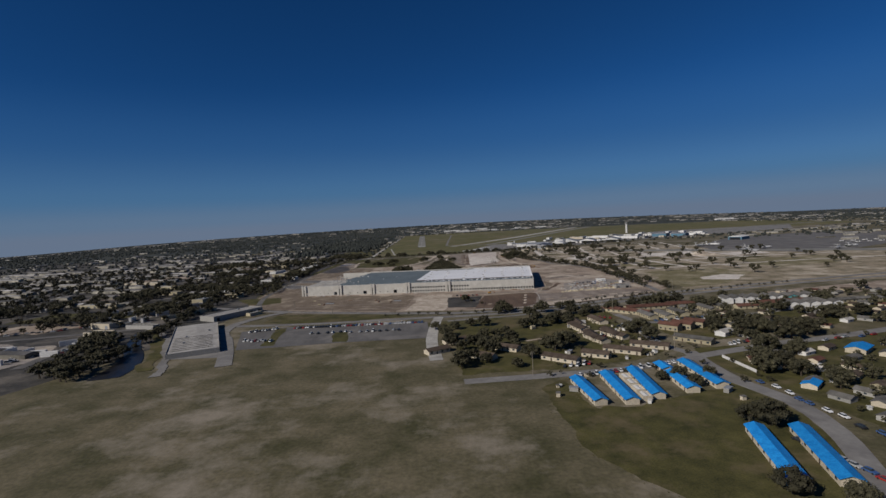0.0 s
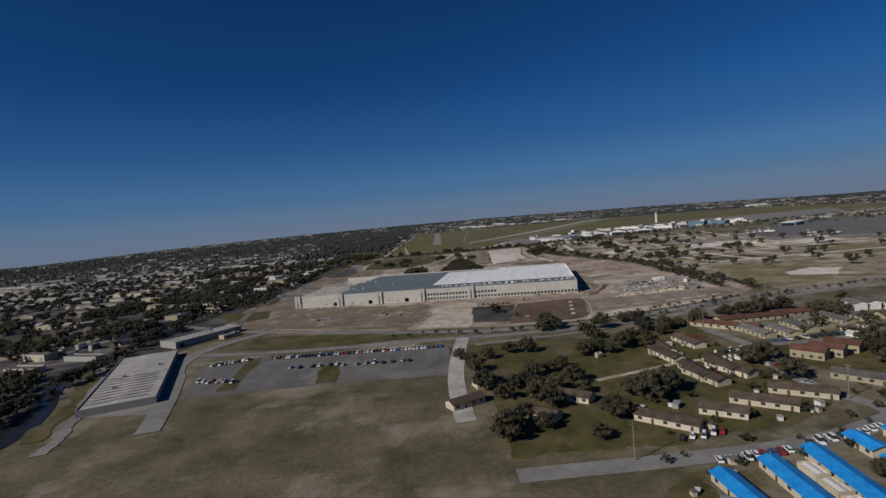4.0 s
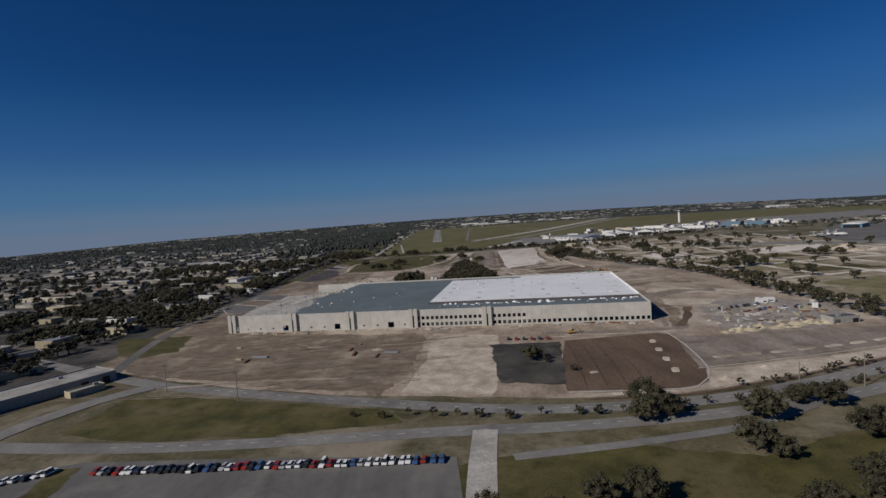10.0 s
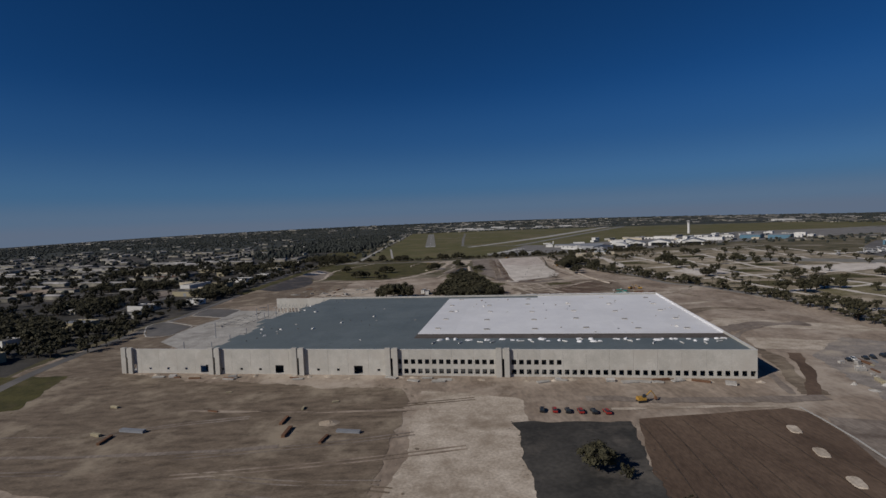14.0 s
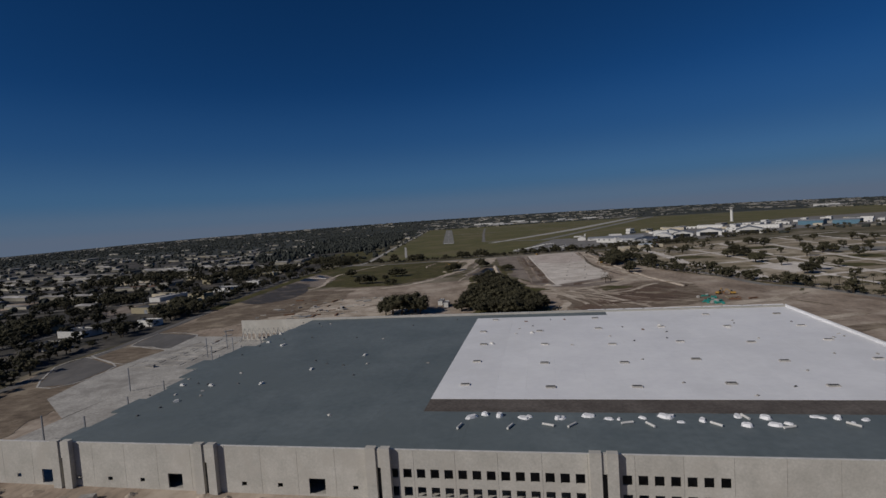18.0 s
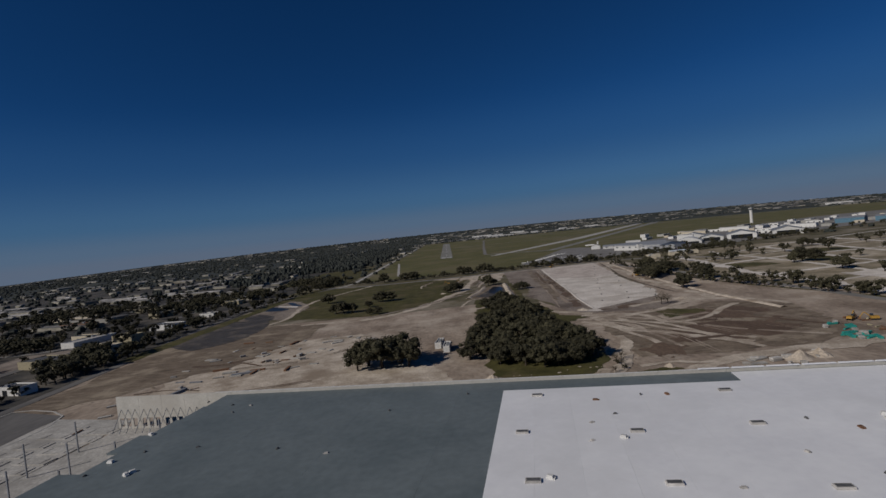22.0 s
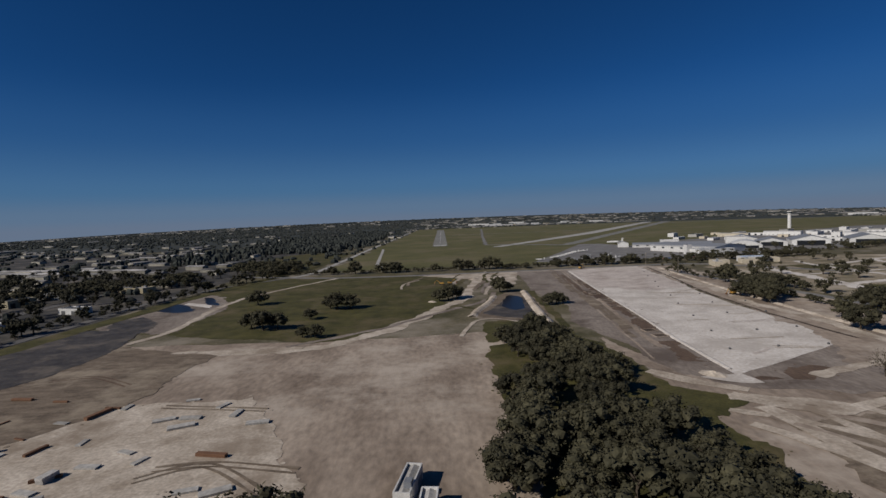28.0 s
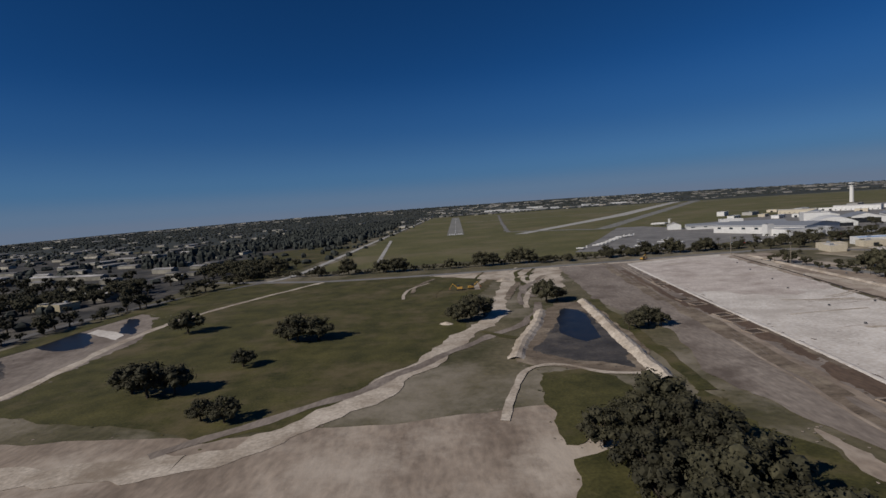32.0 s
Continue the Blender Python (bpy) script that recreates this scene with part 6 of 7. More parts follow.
patch("plot_shoulder_ground", [(52, 509), (96, 505), (112, 511), (120, 528), (160, 531), (205, 538), (258, 553), (250, 546), (214, 533), (188, 524), (155, 514), (126, 508), (98, 502), (58, 505)], L2, "pale_dirt", "pale dusty shoulder along the site", step=6, jag=1)
patch("tree_court_ground", [(28, 598), (68, 594), (54, 522), (24, 530)], L3, "yard", "dark rough soil round a kept tree", step=6, jag=1.6)
oak(46, 561, 1.0)
bush(52, 556, 1.0)
bush(62, 540, 0.9)


def crate_kit(mat, label, l, w, h, n):
    rows = []
    rng = random.Random(l * 10 + n)
    for k in range(min(n, 2)):
        z = k * h
        d = rng.uniform(-0.2, 0.2)
        rows.append(("load", grab(boxes((-l / 2 + d, l / 2 + d, -w / 2, w / 2, z + 0.08, z + h)), mat, "load"), "", -1))
        if k == 0:
            rows.append(("batten", grab(boxes((-l / 4 - 0.1, -l / 4 + 0.1, -w / 2, w / 2, z, z + 0.079), (l / 4 - 0.1, l / 4 + 0.1, -w / 2, w / 2, z, z + 0.079)), "wood_pole", "batten"), "", -1))
    return ("material_stack", label, "building material", rows)


STACKS = [crate_kit("pale_roof", "stack of pale insulation boards on battens", 4.8, 2.4, 0.9, 2), crate_kit("yellow", "stack of yellow timber on battens", 6.0, 1.6, 0.7, 3), crate_kit("pale_roof", "pale wrapped pallet stack", 2.0, 2.0, 1.0, 2),
          crate_kit("rust", "rust brown bundle of steel bars", 9.0, 1.4, 0.5, 2), crate_kit("metal", "stack of grey steel joists", 11.0, 1.8, 0.6, 2), crate_kit("concrete", "stack of pale concrete panels", 8.0, 3.0, 0.35, 3), crate_kit("teal", "stack of teal painted steel pipe", 7.0, 1.5, 0.6, 2)]
stack_rng = random.Random(8)


def stacks(pts, count, kinds, group):
    for k in range(count):
        t = stack_rng.random()
        (ax, ay), (bx, by), (cx, cy), (dx, dy) = pts
        u, v = stack_rng.random(), stack_rng.random()
        x = (ax * (1 - u) + bx * u) * (1 - v) + (dx * (1 - u) + cx * u) * v
        y = (ay * (1 - u) + by * u) * (1 - v) + (dy * (1 - u) + cy * u) * v
        put(STACKS[stack_rng.choice(kinds)], at(x, y, stack_rng.choice((-10, 80, 20)) + stack_rng.uniform(-12, 12), 0.1, stack_rng.uniform(0.4, 0.95)), group=group)


stacks([(172, 592), (232, 590), (250, 630), (188, 655)], 40, (0, 1, 2, 2, 3, 4), "material stacks of the site yard")
stacks([(176, 598), (240, 600), (256, 636), (190, 650)], 44, (0, 0, 1, 1, 2, 2, 3, 3, 4, 4), "material stacks of the site yard")
stacks([(-160, 800), (-140, 900), (-60, 960), (-150, 985)], 34, (3, 4, 5, 5, 0), "panel stacks behind the warehouse")
stacks([(-120, 905), (-45, 935), (-50, 1000), (-150, 1015)], 38, (3, 5, 5, 5), "panel stacks behind the warehouse")
stacks([(165, 872), (180, 868), (188, 912), (178, 914)], 22, (6, 6, 6, 2), "teal pipe stacks")
stacks([(186, 872), (204, 876), (206, 912), (192, 912)], 12, (3, 3, 1), "rust bars beside the teal pipe")
stacks([(100, 845), (150, 852), (150, 862), (100, 858)], 8, (2, 0), "material stacks of the site yard")
stacks([(60, 832), (80, 830), (80, 838), (62, 840)], 6, (3, 4), "rust bars behind the warehouse")
stacks([(98, 846), (122, 856), (118, 862), (98, 854)], 8, (5, 0), "panel stacks behind the warehouse")
stacks([(-140, 600), (-30, 590), (-20, 640), (-140, 660)], 12, (3, 4, 3, 1), "material stacks before the warehouse")
site_cabin = shed_kit(12.0, 3.4, 2.9, "pale_roof", "white", "long white site cabin with flat roof", 2, 1, 6, "site_cabin", "cabin")
put(shed_kit(17, 9, 3.6, "dark_roof", "grey_wall", "grey site office with a dark flat roof", 3, 1, 41, "site_office", "office"), at(236, 595, 4, 0.1))
for x, y, r in ((254, 640, 60), (236, 664, -12), (-8, 940, 80), (-4, 930, 85)):
    put(site_cabin, at(x, y, r, 0.1), group="site cabins")
cars(192, 650, 240, 660, 10, 70, "cars parked on the building site", 1.5)
cars(215, 640, 255, 640, 9, 70, "cars parked on the building site", 1.5)

for k in range(6):
    put(CARS[3 if k % 2 else 2], at(40 + k * 4.6, 607.5 - k * 1.0, 78 + k * 3, 0.2), group="dark cars parked on the building site")


def digger_kit():
    rows = [("track", grab(boxes((-1.8, 1.8, -1.3, -0.8, 0, 0.8, 0.12)), "rubber", "track"), "", -1), ("track", grab(boxes((-1.8, 1.8, 0.8, 1.3, 0, 0.8, 0.12)), "rubber", "track"), "", -1),
            ("body", grab(boxes((-1.9, 1.4, -1.2, 1.2, 0.9, 2.0, 0.1)), "machine", "body"), "", -1), ("cab", grab(boxes((0.1, 1.4, -1.1, -0.1, 2.0, 3.0, 0.08)), "glass", "cab"), "dark glazed cab", -1)]
    b = bmesh.new()
    tube(b, (1.2, 0.3, 1.6), (4.0, 0.3, 4.0), 0.28, 0.22, 6)
    tube(b, (4.0, 0.3, 4.0), (5.8, 0.3, 1.6), 0.22, 0.16, 6)
    rows.append(("boom", grab(b, "machine", "boom"), "", -1))
    rows.append(("bucket", grab(boxes((5.3, 6.4, -0.3, 0.9, 0.6, 1.6, 0.2)), "rust", "bucket"), "", 4))
    return ("excavator", "yellow tracked excavator standing on bare soil", "excavator", rows)


DIGGER = digger_kit()
for k in range(26):
    u = stack_rng.uniform(-0.95, -0.02)
    q = WM @ Vector((WL * u * 0.98, FRONT - stack_rng.uniform(3.5, 9.0), 0))
    put(STACKS[stack_rng.choice((5, 5, 0, 3))], at(q.x, q.y, -10 + stack_rng.uniform(-25, 25), 0.1, stack_rng.uniform(0.5, 0.9)), group="panel stacks before the warehouse")
for x, y, r in ((193, 906, 30), (201, 902, 160), (8, 1264, 10), (1, 1262, 170), (80, 612, 5), (186, 1160, 200), (140, 1343, 40)):
    put(DIGGER, at(x, y, r, 0.1), group="yellow site machines")


# heaps of sand
def heap(x, y, r, h, seed, label="mound of pale sand tipped on the ground", mat="pale_dirt"):
    rng = random.Random(seed)
    bm = bmesh.new()
    rings = []
    for i in range(6):
        q = i / 5
        rings.append([bm.verts.new((math.cos(a) * r * (1 - q * 0.96) * rng.uniform(0.88, 1.12), math.sin(a) * r * 0.7 * (1 - q * 0.96) * rng.uniform(0.88, 1.12), h * (q ** 1.25) * rng.uniform(0.85, 1.1) - (0.15 if i == 0 else 0))) for a in (k * math.tau / 18 for k in range(18))])
    for a, b in zip(rings, rings[1:]):
        for k in range(18):
            bm.faces.new((a[k], a[(k + 1) % 18], b[(k + 1) % 18], b[k]))
    bm.faces.new(rings[-1])
    o = tagged(mesh_object("sand_mound", bm, mat), label, "mound", "sand mounds")
    o.matrix_world = at(x, y, rng.uniform(0, 180))


for k, (x, y, r, h) in enumerate(((133, 856, 7, 3.2), (142, 858, 6, 2.6), (121, 514, 5, 1.3), (146, 526, 6, 0.8), (537, 957, 26, 7.0), (14, 868, 5, 2.4), (64, 850, 4, 1.6), (112, 846, 5, 1.5), (-40, 606, 5, 1.2), (90, 1006, 6, 1.2), (160, 1012, 8, 1.2), (85, 862, 3, 1.6), (30, 1290, 7, 1.5), (44, 1300, 6, 1.4), (-6, 1176, 4, 1.0), (90, 848, 6, 2.2), (78, 846, 3, 1.0))):
    heap(x, y, r, h, 300 + k)
for k in range(26):
    heap(166 + k * 2.7 + stack_rng.uniform(-2, 2), 591 + stack_rng.uniform(-4, 5) + k * 0.2, stack_rng.uniform(2.6, 6.0), stack_rng.uniform(0.8, 2.2), 400 + k, "mound of yellow sand beside material stacks", "sand")
for k in range(24):
    heap(168 + stack_rng.uniform(0, 40) + (k % 3) * 8, 596 + stack_rng.uniform(0, 55), stack_rng.uniform(1.4, 3.2), stack_rng.uniform(0.5, 1.2), 450 + k, "broken pale concrete heaped in the site yard", "concrete")
for x, y, r, h in ((528, 935, 20, 4.5), (546, 925, 14, 3.5)):
    heap(x, y, r, h, int(x), "broad mound of tan sand on a cleared lot")
# square footing pits beside the white pad, and stubs on it
for x, y in ((105, 1193), (106, 1182), (105.2, 1160), (104.6, 1150), (102.4, 1134), (97, 1071), (97.4, 1060.5), (112, 1235), (113, 1243)):
    rim_bm = boxes((-2.6, 2.6, -2.6, -2.3, 0, 0.25), (-2.6, 2.6, 2.3, 2.6, 0, 0.25), (-2.6, -2.3, -2.3, 2.3, 0, 0.25), (2.3, 2.6, -2.3, 2.3, 0, 0.25))
    bmesh.ops.remove_doubles(rim_bm, verts=rim_bm.verts, dist=0.001)
    pit = thing("footing_pit", at(x - 1.5, y, 8, 0.25) @ Matrix.Diagonal((1.2, 1.0, 1.0, 1.0)), "square dark footing pit dug beside the pad", "footing", "footing pits beside the pad")
    part("rim", rim_bm, "dirt", pit, "thrown-up rim of paler soil")
    part("pit_floor", boxes((-2.29, 2.29, -2.29, 2.29, 0, 0.06)), "brown_roof", pit)
stub_rng = random.Random(12)
for i in range(9):
    for j in range(3):
        drum(112 + i * 9.0 + j * 20, 1035 + i * 33 + stub_rng.uniform(-4, 4), 0.45, 0.7, "dark_roof", "column_stub", "short dark column stub on the white pad", "column stub", "column stubs on the pad")

for k in range(22):
    q = WM @ Vector((-WL * (k + stack_rng.random()) / 22, FRONT - stack_rng.uniform(2.5, 7.0), 0))
    heap(q.x, q.y, stack_rng.uniform(1.6, 3.8), stack_rng.uniform(0.4, 1.0), 500 + k, "low mound of pale rubble before the warehouse wall")

# plough lines on the damp plot and lane dashes on the boulevard
for k in range(7):
    x = 61 + k * 8.7
    trail([(x, 516), (x + 5 - k * 0.3, 545), (x + 9 - k * 0.8, 575), (x + 10 - k * 1.0, 593)], 0.4, "brown_roof", "long wheel mark on the ploughed plot", 0.17, "plough_mark")


def lane_dashes(name, pts, step, z):
    verts, faces = [], []
    for (ax, ay), (bx, by) in zip(pts, pts[1:]):
        d = Vector((bx - ax, by - ay))
        n = int(d.length / step)
        u = d.normalized()
        w = Vector((-u.y, u.x)) * 0.12
        for i in range(n):
            p = Vector((ax, ay)) + u * (i + 0.3) * step
            q = p + u * 3.0
            s0 = len(verts)
            verts += [(p.x - w.x, p.y - w.y, z), (p.x + w.x, p.y + w.y, z), (q.x + w.x, q.y + w.y, z), (q.x - w.x, q.y - w.y, z)]
            faces.append((s0, s0 + 3, s0 + 2, s0 + 1))
    return tagged(raw(name, verts, faces, "paint"), "dashed white lane lines on grey asphalt", "lane lines", kind="stuff")


lane_dashes("lane_lines", [(-150, 564), (-90, 538), (-40, 519), (0, 505), (33, 496), (62, 493), (106, 493), (148, 502), (180, 511), (206, 521), (244, 533), (280, 542), (335, 552)], 9.0, 0.32)
lane_dashes("lane_lines", [(-130, 488), (-76, 483), (0, 481), (40, 478), (88, 478.5), (112, 481), (145, 486), (180, 495), (236, 513), (305, 529)], 9.0, 0.32)


# cast wall panels waiting beside the warehouse
def panel_kit(l, w, label):
    bm = boxes((-l / 2, l / 2, -w / 2, w / 2, 0.02, 0.34))
    rows = [("slab", grab(bm, "concrete", "slab"), "", -1)]
    for x in (-l / 3, l / 3):
        rows.append(("lifting_strap", grab(boxes((x - 0.12, x + 0.12, -w / 2 + 0.3, w / 2 - 0.3, 0.345, 0.40)), "dark_roof", "lifting_strap"), "", -1))
    return ("cast_panel", label, "concrete panel", rows)


CAST = panel_kit(13.0, 5.0, "flat cast concrete wall panel lying on the ground")
for i in range(2):
    for k in range(7):
        put(CAST, at(-168 + i * 17 + k * 2.2, 806 + k * 7.6 + stack_rng.uniform(-0.6, 0.6), -10 + stack_rng.uniform(-2, 2), 0.15), group="cast panels beside the warehouse")


# ---- airport: hangars, terminals and parked aircraft ----
def vault_hangar(length, width, eave, rise, wall, roof, label, doors=True, name="hangar"):
    a, b = length / 2, width / 2
    rows = [("wall", grab(boxes((-a, a, -b, -b + 0.4, 0, eave), (-a, a, b - 0.4, b, 0, eave), (-a, -a + 0.4, -b + 0.41, b - 0.41, 0, eave), (a - 0.4, a, -b + 0.41, b - 0.41, 0, eave)), wall, "wall"), "", -1)]
    bm = bmesh.new()
    n = 10
    lo = [bm.verts.new((-a - 0.3, -b - 0.3 + (width + 0.6) * k / n, eave + rise * math.sin(math.pi * k / n))) for k in range(n + 1)]
    hi = [bm.verts.new((a + 0.3, -b - 0.3 + (width + 0.6) * k / n, eave + rise * math.sin(math.pi * k / n))) for k in range(n + 1)]
    for k in range(n):
        bm.faces.new((lo[k], hi[k], hi[k + 1], lo[k + 1]))
    bm.faces.new(list(reversed(lo)))
    bm.faces.new(hi)
    bm.faces.new((lo[0], lo[-1], hi[-1], hi[0]))
    bmesh.ops.recalc_face_normals(bm, faces=bm.faces)
    rows.append(("roof", grab(bm, roof, "roof"), "", -1))
    if doors:
        k = max(2, int(width / 12))
        for i in range(k):
            y0 = -b * 0.8 + i * (b * 1.6) / k
            rows.append(("hangar_door", grab(boxes((-a - 0.12, -a - 0.01, y0 + 0.1, y0 + b * 1.6 / k - 0.1, 0, eave * 0.82)), "void", "hangar_door"), "tall dark hangar door", -1))
        k = 1 if length > 60 else 0
        for i in range(k):
            x0 = -a * 0.5
            rows.append(("hangar_door", grab(boxes((x0 + 0.3, x0 + a * 0.9, -b - 0.12, -b - 0.01, 0, eave * 0.78)), "void", "hangar_door"), "tall dark hangar door", -1))
    return (name, label, "hangar", rows)


HANGAR_ARCH = vault_hangar(40, 34, 4.0, 5.0, "white", "white", "white hangar with a high arched roof")
HANGAR_BLUE = vault_hangar(46, 30, 9.0, 2.5, "blue_wall", "metal", "tall blue-walled hangar with grey roof")
HG = "airport hangars"


def gable_hangar(length, width, eave, rise, roof, label, door=True):
    kit = house_kit(length, width, eave, rise, roof, "white", label, 0, "hangar", "hangar")
    if door:
        kit[3].append(("hangar_door", grab(boxes((-length / 2 - 0.1, -length / 2 - 0.01, -width * 0.36, width * 0.36, 0, eave * 0.85)), "void", "hangar_door"), "wide dark hangar door", -1))
    for k in range(int(length / 14)):
        x = -length / 2 + 7 + k * 14
        kit[3].append(("window", grab(boxes((x - 2.0, x + 2.0, -width / 2 - 0.06, -width / 2 - 0.01, eave * 0.55, eave * 0.8)), "glass", "window"), "", -1))
    return kit


put(gable_hangar(16, 16, 6.0, 3.2, "pale_roof", "small white gabled hangar beside the apron", False), at(288, 1632, 70), group=HG)
LOW_GREY = gable_hangar(58, 34, 4.6, 2.2, "metal", "long low workshop with a blue-grey metal roof", False)
put(gable_hangar(96, 58, 8.0, 3.2, "metal", "wide low hangar with a blue-grey metal roof", False), at(338, 1506, -64), group=HG)
put(shed_kit(44, 22, 6.5, "metal", "white", "low white workshop with a blue-grey flat roof", 3, 1, 35, "airport_building", "building"), at(330, 1452, 6))
put(shed_kit(7, 7, 11, "pale_roof", "white", "white stair block before a grey hangar", 0, 1, 36, "airport_building", "building"), at(306, 1462, 6))
for x, y, r in ((326, 1612, -20), (376, 1600, -20)):
    put(LOW_GREY, at(x, y, r), group=HG)
put(shed_kit(26, 14, 9, "pale_roof", "white", "white block standing above a low grey workshop", 0, 1, 31, "airport_building", "building"), at(356, 1622, -18))
put(HANGAR_ARCH, at(420, 1535, 62, 0, 1.15), group=HG)
TWIN = gable_hangar(46, 38, 7.0, 5.0, "metal", "wide white gabled hangar with grey roof")
put(gable_hangar(46, 38, 7.0, 5.0, "metal", "white gabled hangar with closed front", False), at(480, 1640, 62), group=HG)
put(TWIN, at(516, 1546, 62, 0, 1.15), group=HG)
put(TWIN, at(470, 1556, 62, 0, 0.95), group=HG)
put(shed_kit(40, 26, 12, "pale_roof", "white", "tall white flat-roofed hangar block", 0, 1, 37, "airport_building", "building"), at(440, 1590, 62))
put(TWIN, at(585, 1530, 60, 0, 1.15), group=HG)
put(HANGAR_BLUE, at(800, 1660, -50), group=HG)
put(HANGAR_BLUE, at(838, 1610, -50), group=HG)
put(vault_hangar(46, 34, 8.0, 2.5, "blue_wall", "white", "blue-walled hangar with a white roof"), at(838, 1305, 35), group=HG)
TERM = [shed_kit(l, w, h, rf, wl, lab, d, u, sd, "airport_building", "building") for l, w, h, d, u, sd, rf, wl, lab in (
    (38, 12, 5.5, 2, 2, 1, "pale_roof", "white", "white flat-roofed airport building"), (24, 12, 7.0, 2, 1, 2, "pale_roof", "white", "tall white flat-roofed airport block"), (30, 10, 4.2, 3, 1, 3, "metal", "white", "low white airport workshop with metal roof"),
    (16, 10, 4.0, 1, 1, 5, "pale_roof", "cream", "small cream airport office with flat roof"), (34, 16, 4.8, 2, 1, 6, "grey_roof", "grey_wall", "grey airport store with grey roof"))]
TWO_STOREY = house_kit(60, 14, 8.0, 0.6, "pale_roof", "white", "two-storey white airport block with dark windows", 9, "airport_building", "building")
put(TWO_STOREY, at(690, 1650, -52))
put(TWO_STOREY, at(640, 1780, -50))
put(house_kit(52, 16, 6.5, 0.8, "pale_roof", "cream", "long cream terminal with a flat roof", 8, "airport_building", "building"), at(560, 1800, -45))
air_rng = random.Random(55)
spread = []
while len(spread) < 44:
    x = air_rng.uniform(430, 980)
    y = 1590 + (x - 430) * 0.05 + air_rng.uniform(0, 300)
    if any(math.hypot(x - p, y - q) < 30 for p, q in spread) or any(math.hypot(x - p, y - q) < 40 for p, q in ((480, 1640), (516, 1546), (470, 1556), (440, 1590), (585, 1530), (322, 1508), (420, 1535), (690, 1650), (640, 1780), (560, 1800), (800, 1660), (838, 1610))):
        continue
    spread.append((x, y))
    put(TERM[air_rng.choice((0, 1, 2, 2, 3, 3, 4))], at(x, y, -48 + air_rng.choice((0, 90)) + air_rng.uniform(-6, 6)), group="airport buildings")
for x, y, r in ((276, 1338, -10), (306, 1339, -8), (330, 1345, -10), (268, 1326, 80)):
    put(TERM[3], at(x, y, r), group="airport buildings")
put(shed_kit(26, 12, 5, "tarp", "white", "low white building with a blue roof", 3, 1, 9, "airport_building", "building"), at(318, 1352, -10))
for k in range(16):
    put(TERM[k % 5], at(300 + k * 38 + air_rng.uniform(-8, 8), 3640 + air_rng.uniform(-60, 160), air_rng.uniform(-8, 8), 0, air_rng.uniform(1.2, 2.2)), group="far airport buildings")


def jet_kit(label):
    bm = bmesh.new()
    for (x0, r0), (x1, r1) in (((-7.5, 0.15), (-5.5, 0.75)), ((-5.5, 0.75), (-1.5, 1.05)), ((-1.5, 1.05), (4.5, 1.05)), ((4.5, 1.05), (6.6, 0.7)), ((6.6, 0.7), (7.6, 0.12))):
        tube(bm, (x0, 0, 1.9), (x1, 0, 1.9), r0, r1, 12)
    rows = [("fuselage", grab(bm, "white", "fuselage"), "", -1)]
    for s in (-1, 1):
        w = bmesh.new()
        v = [w.verts.new(p) for p in ((1.6, 0.6 * s, 1.4), (-1.2, 0.6 * s, 1.4), (-2.6, 7.4 * s, 1.9), (-1.5, 7.4 * s, 1.9), (1.6, 0.6 * s, 1.65), (-1.2, 0.6 * s, 1.6), (-2.6, 7.4 * s, 2.0), (-1.5, 7.4 * s, 2.0))]
        for f in ((0, 1, 2, 3), (4, 7, 6, 5), (0, 4, 5, 1), (1, 5, 6, 2), (2, 6, 7, 3), (3, 7, 4, 0)):
            w.faces.new([v[i] for i in f])
        bmesh.ops.recalc_face_normals(w, faces=w.faces)
        rows.append(("wing", grab(w, "white", "wing"), "", -1))
        e = bmesh.new()
        tube(e, (-5.4, 1.35 * s, 2.3), (-3.0, 1.35 * s, 2.3), 0.4, 0.52, 10)
        rows.append(("engine", grab(e, "metal", "engine"), "", -1))
    rows.append(("tail_fin", grab(boxes((-7.6, -6.0, -0.12, 0.12, 2.3, 5.2)), "white", "tail_fin"), "", -1))
    rows.append(("tailplane", grab(boxes((-8.0, -6.7, -2.8, 2.8, 5.2, 5.36)), "white", "tailplane"), "", -1))
    rows.append(("cockpit_window", grab(boxes((5.0, 5.9, -0.7, 0.7, 2.3, 2.75, 0.15)), "glass", "cockpit_window"), "", -1))
    for x, y in ((5.2, 0), (-0.6, 1.6), (-0.6, -1.6)):
        g = bmesh.new()
        tube(g, (x, y - 0.15, 0.35), (x, y + 0.15, 0.35), 0.35, 0.35, 8)
        tube(g, (x, y, 0.35), (x, y, 1.5), 0.07, 0.07, 5)
        rows.append(("wheel", grab(g, "rubber", "wheel"), "", -1))
    return ("parked_jet", label, "aircraft", rows)


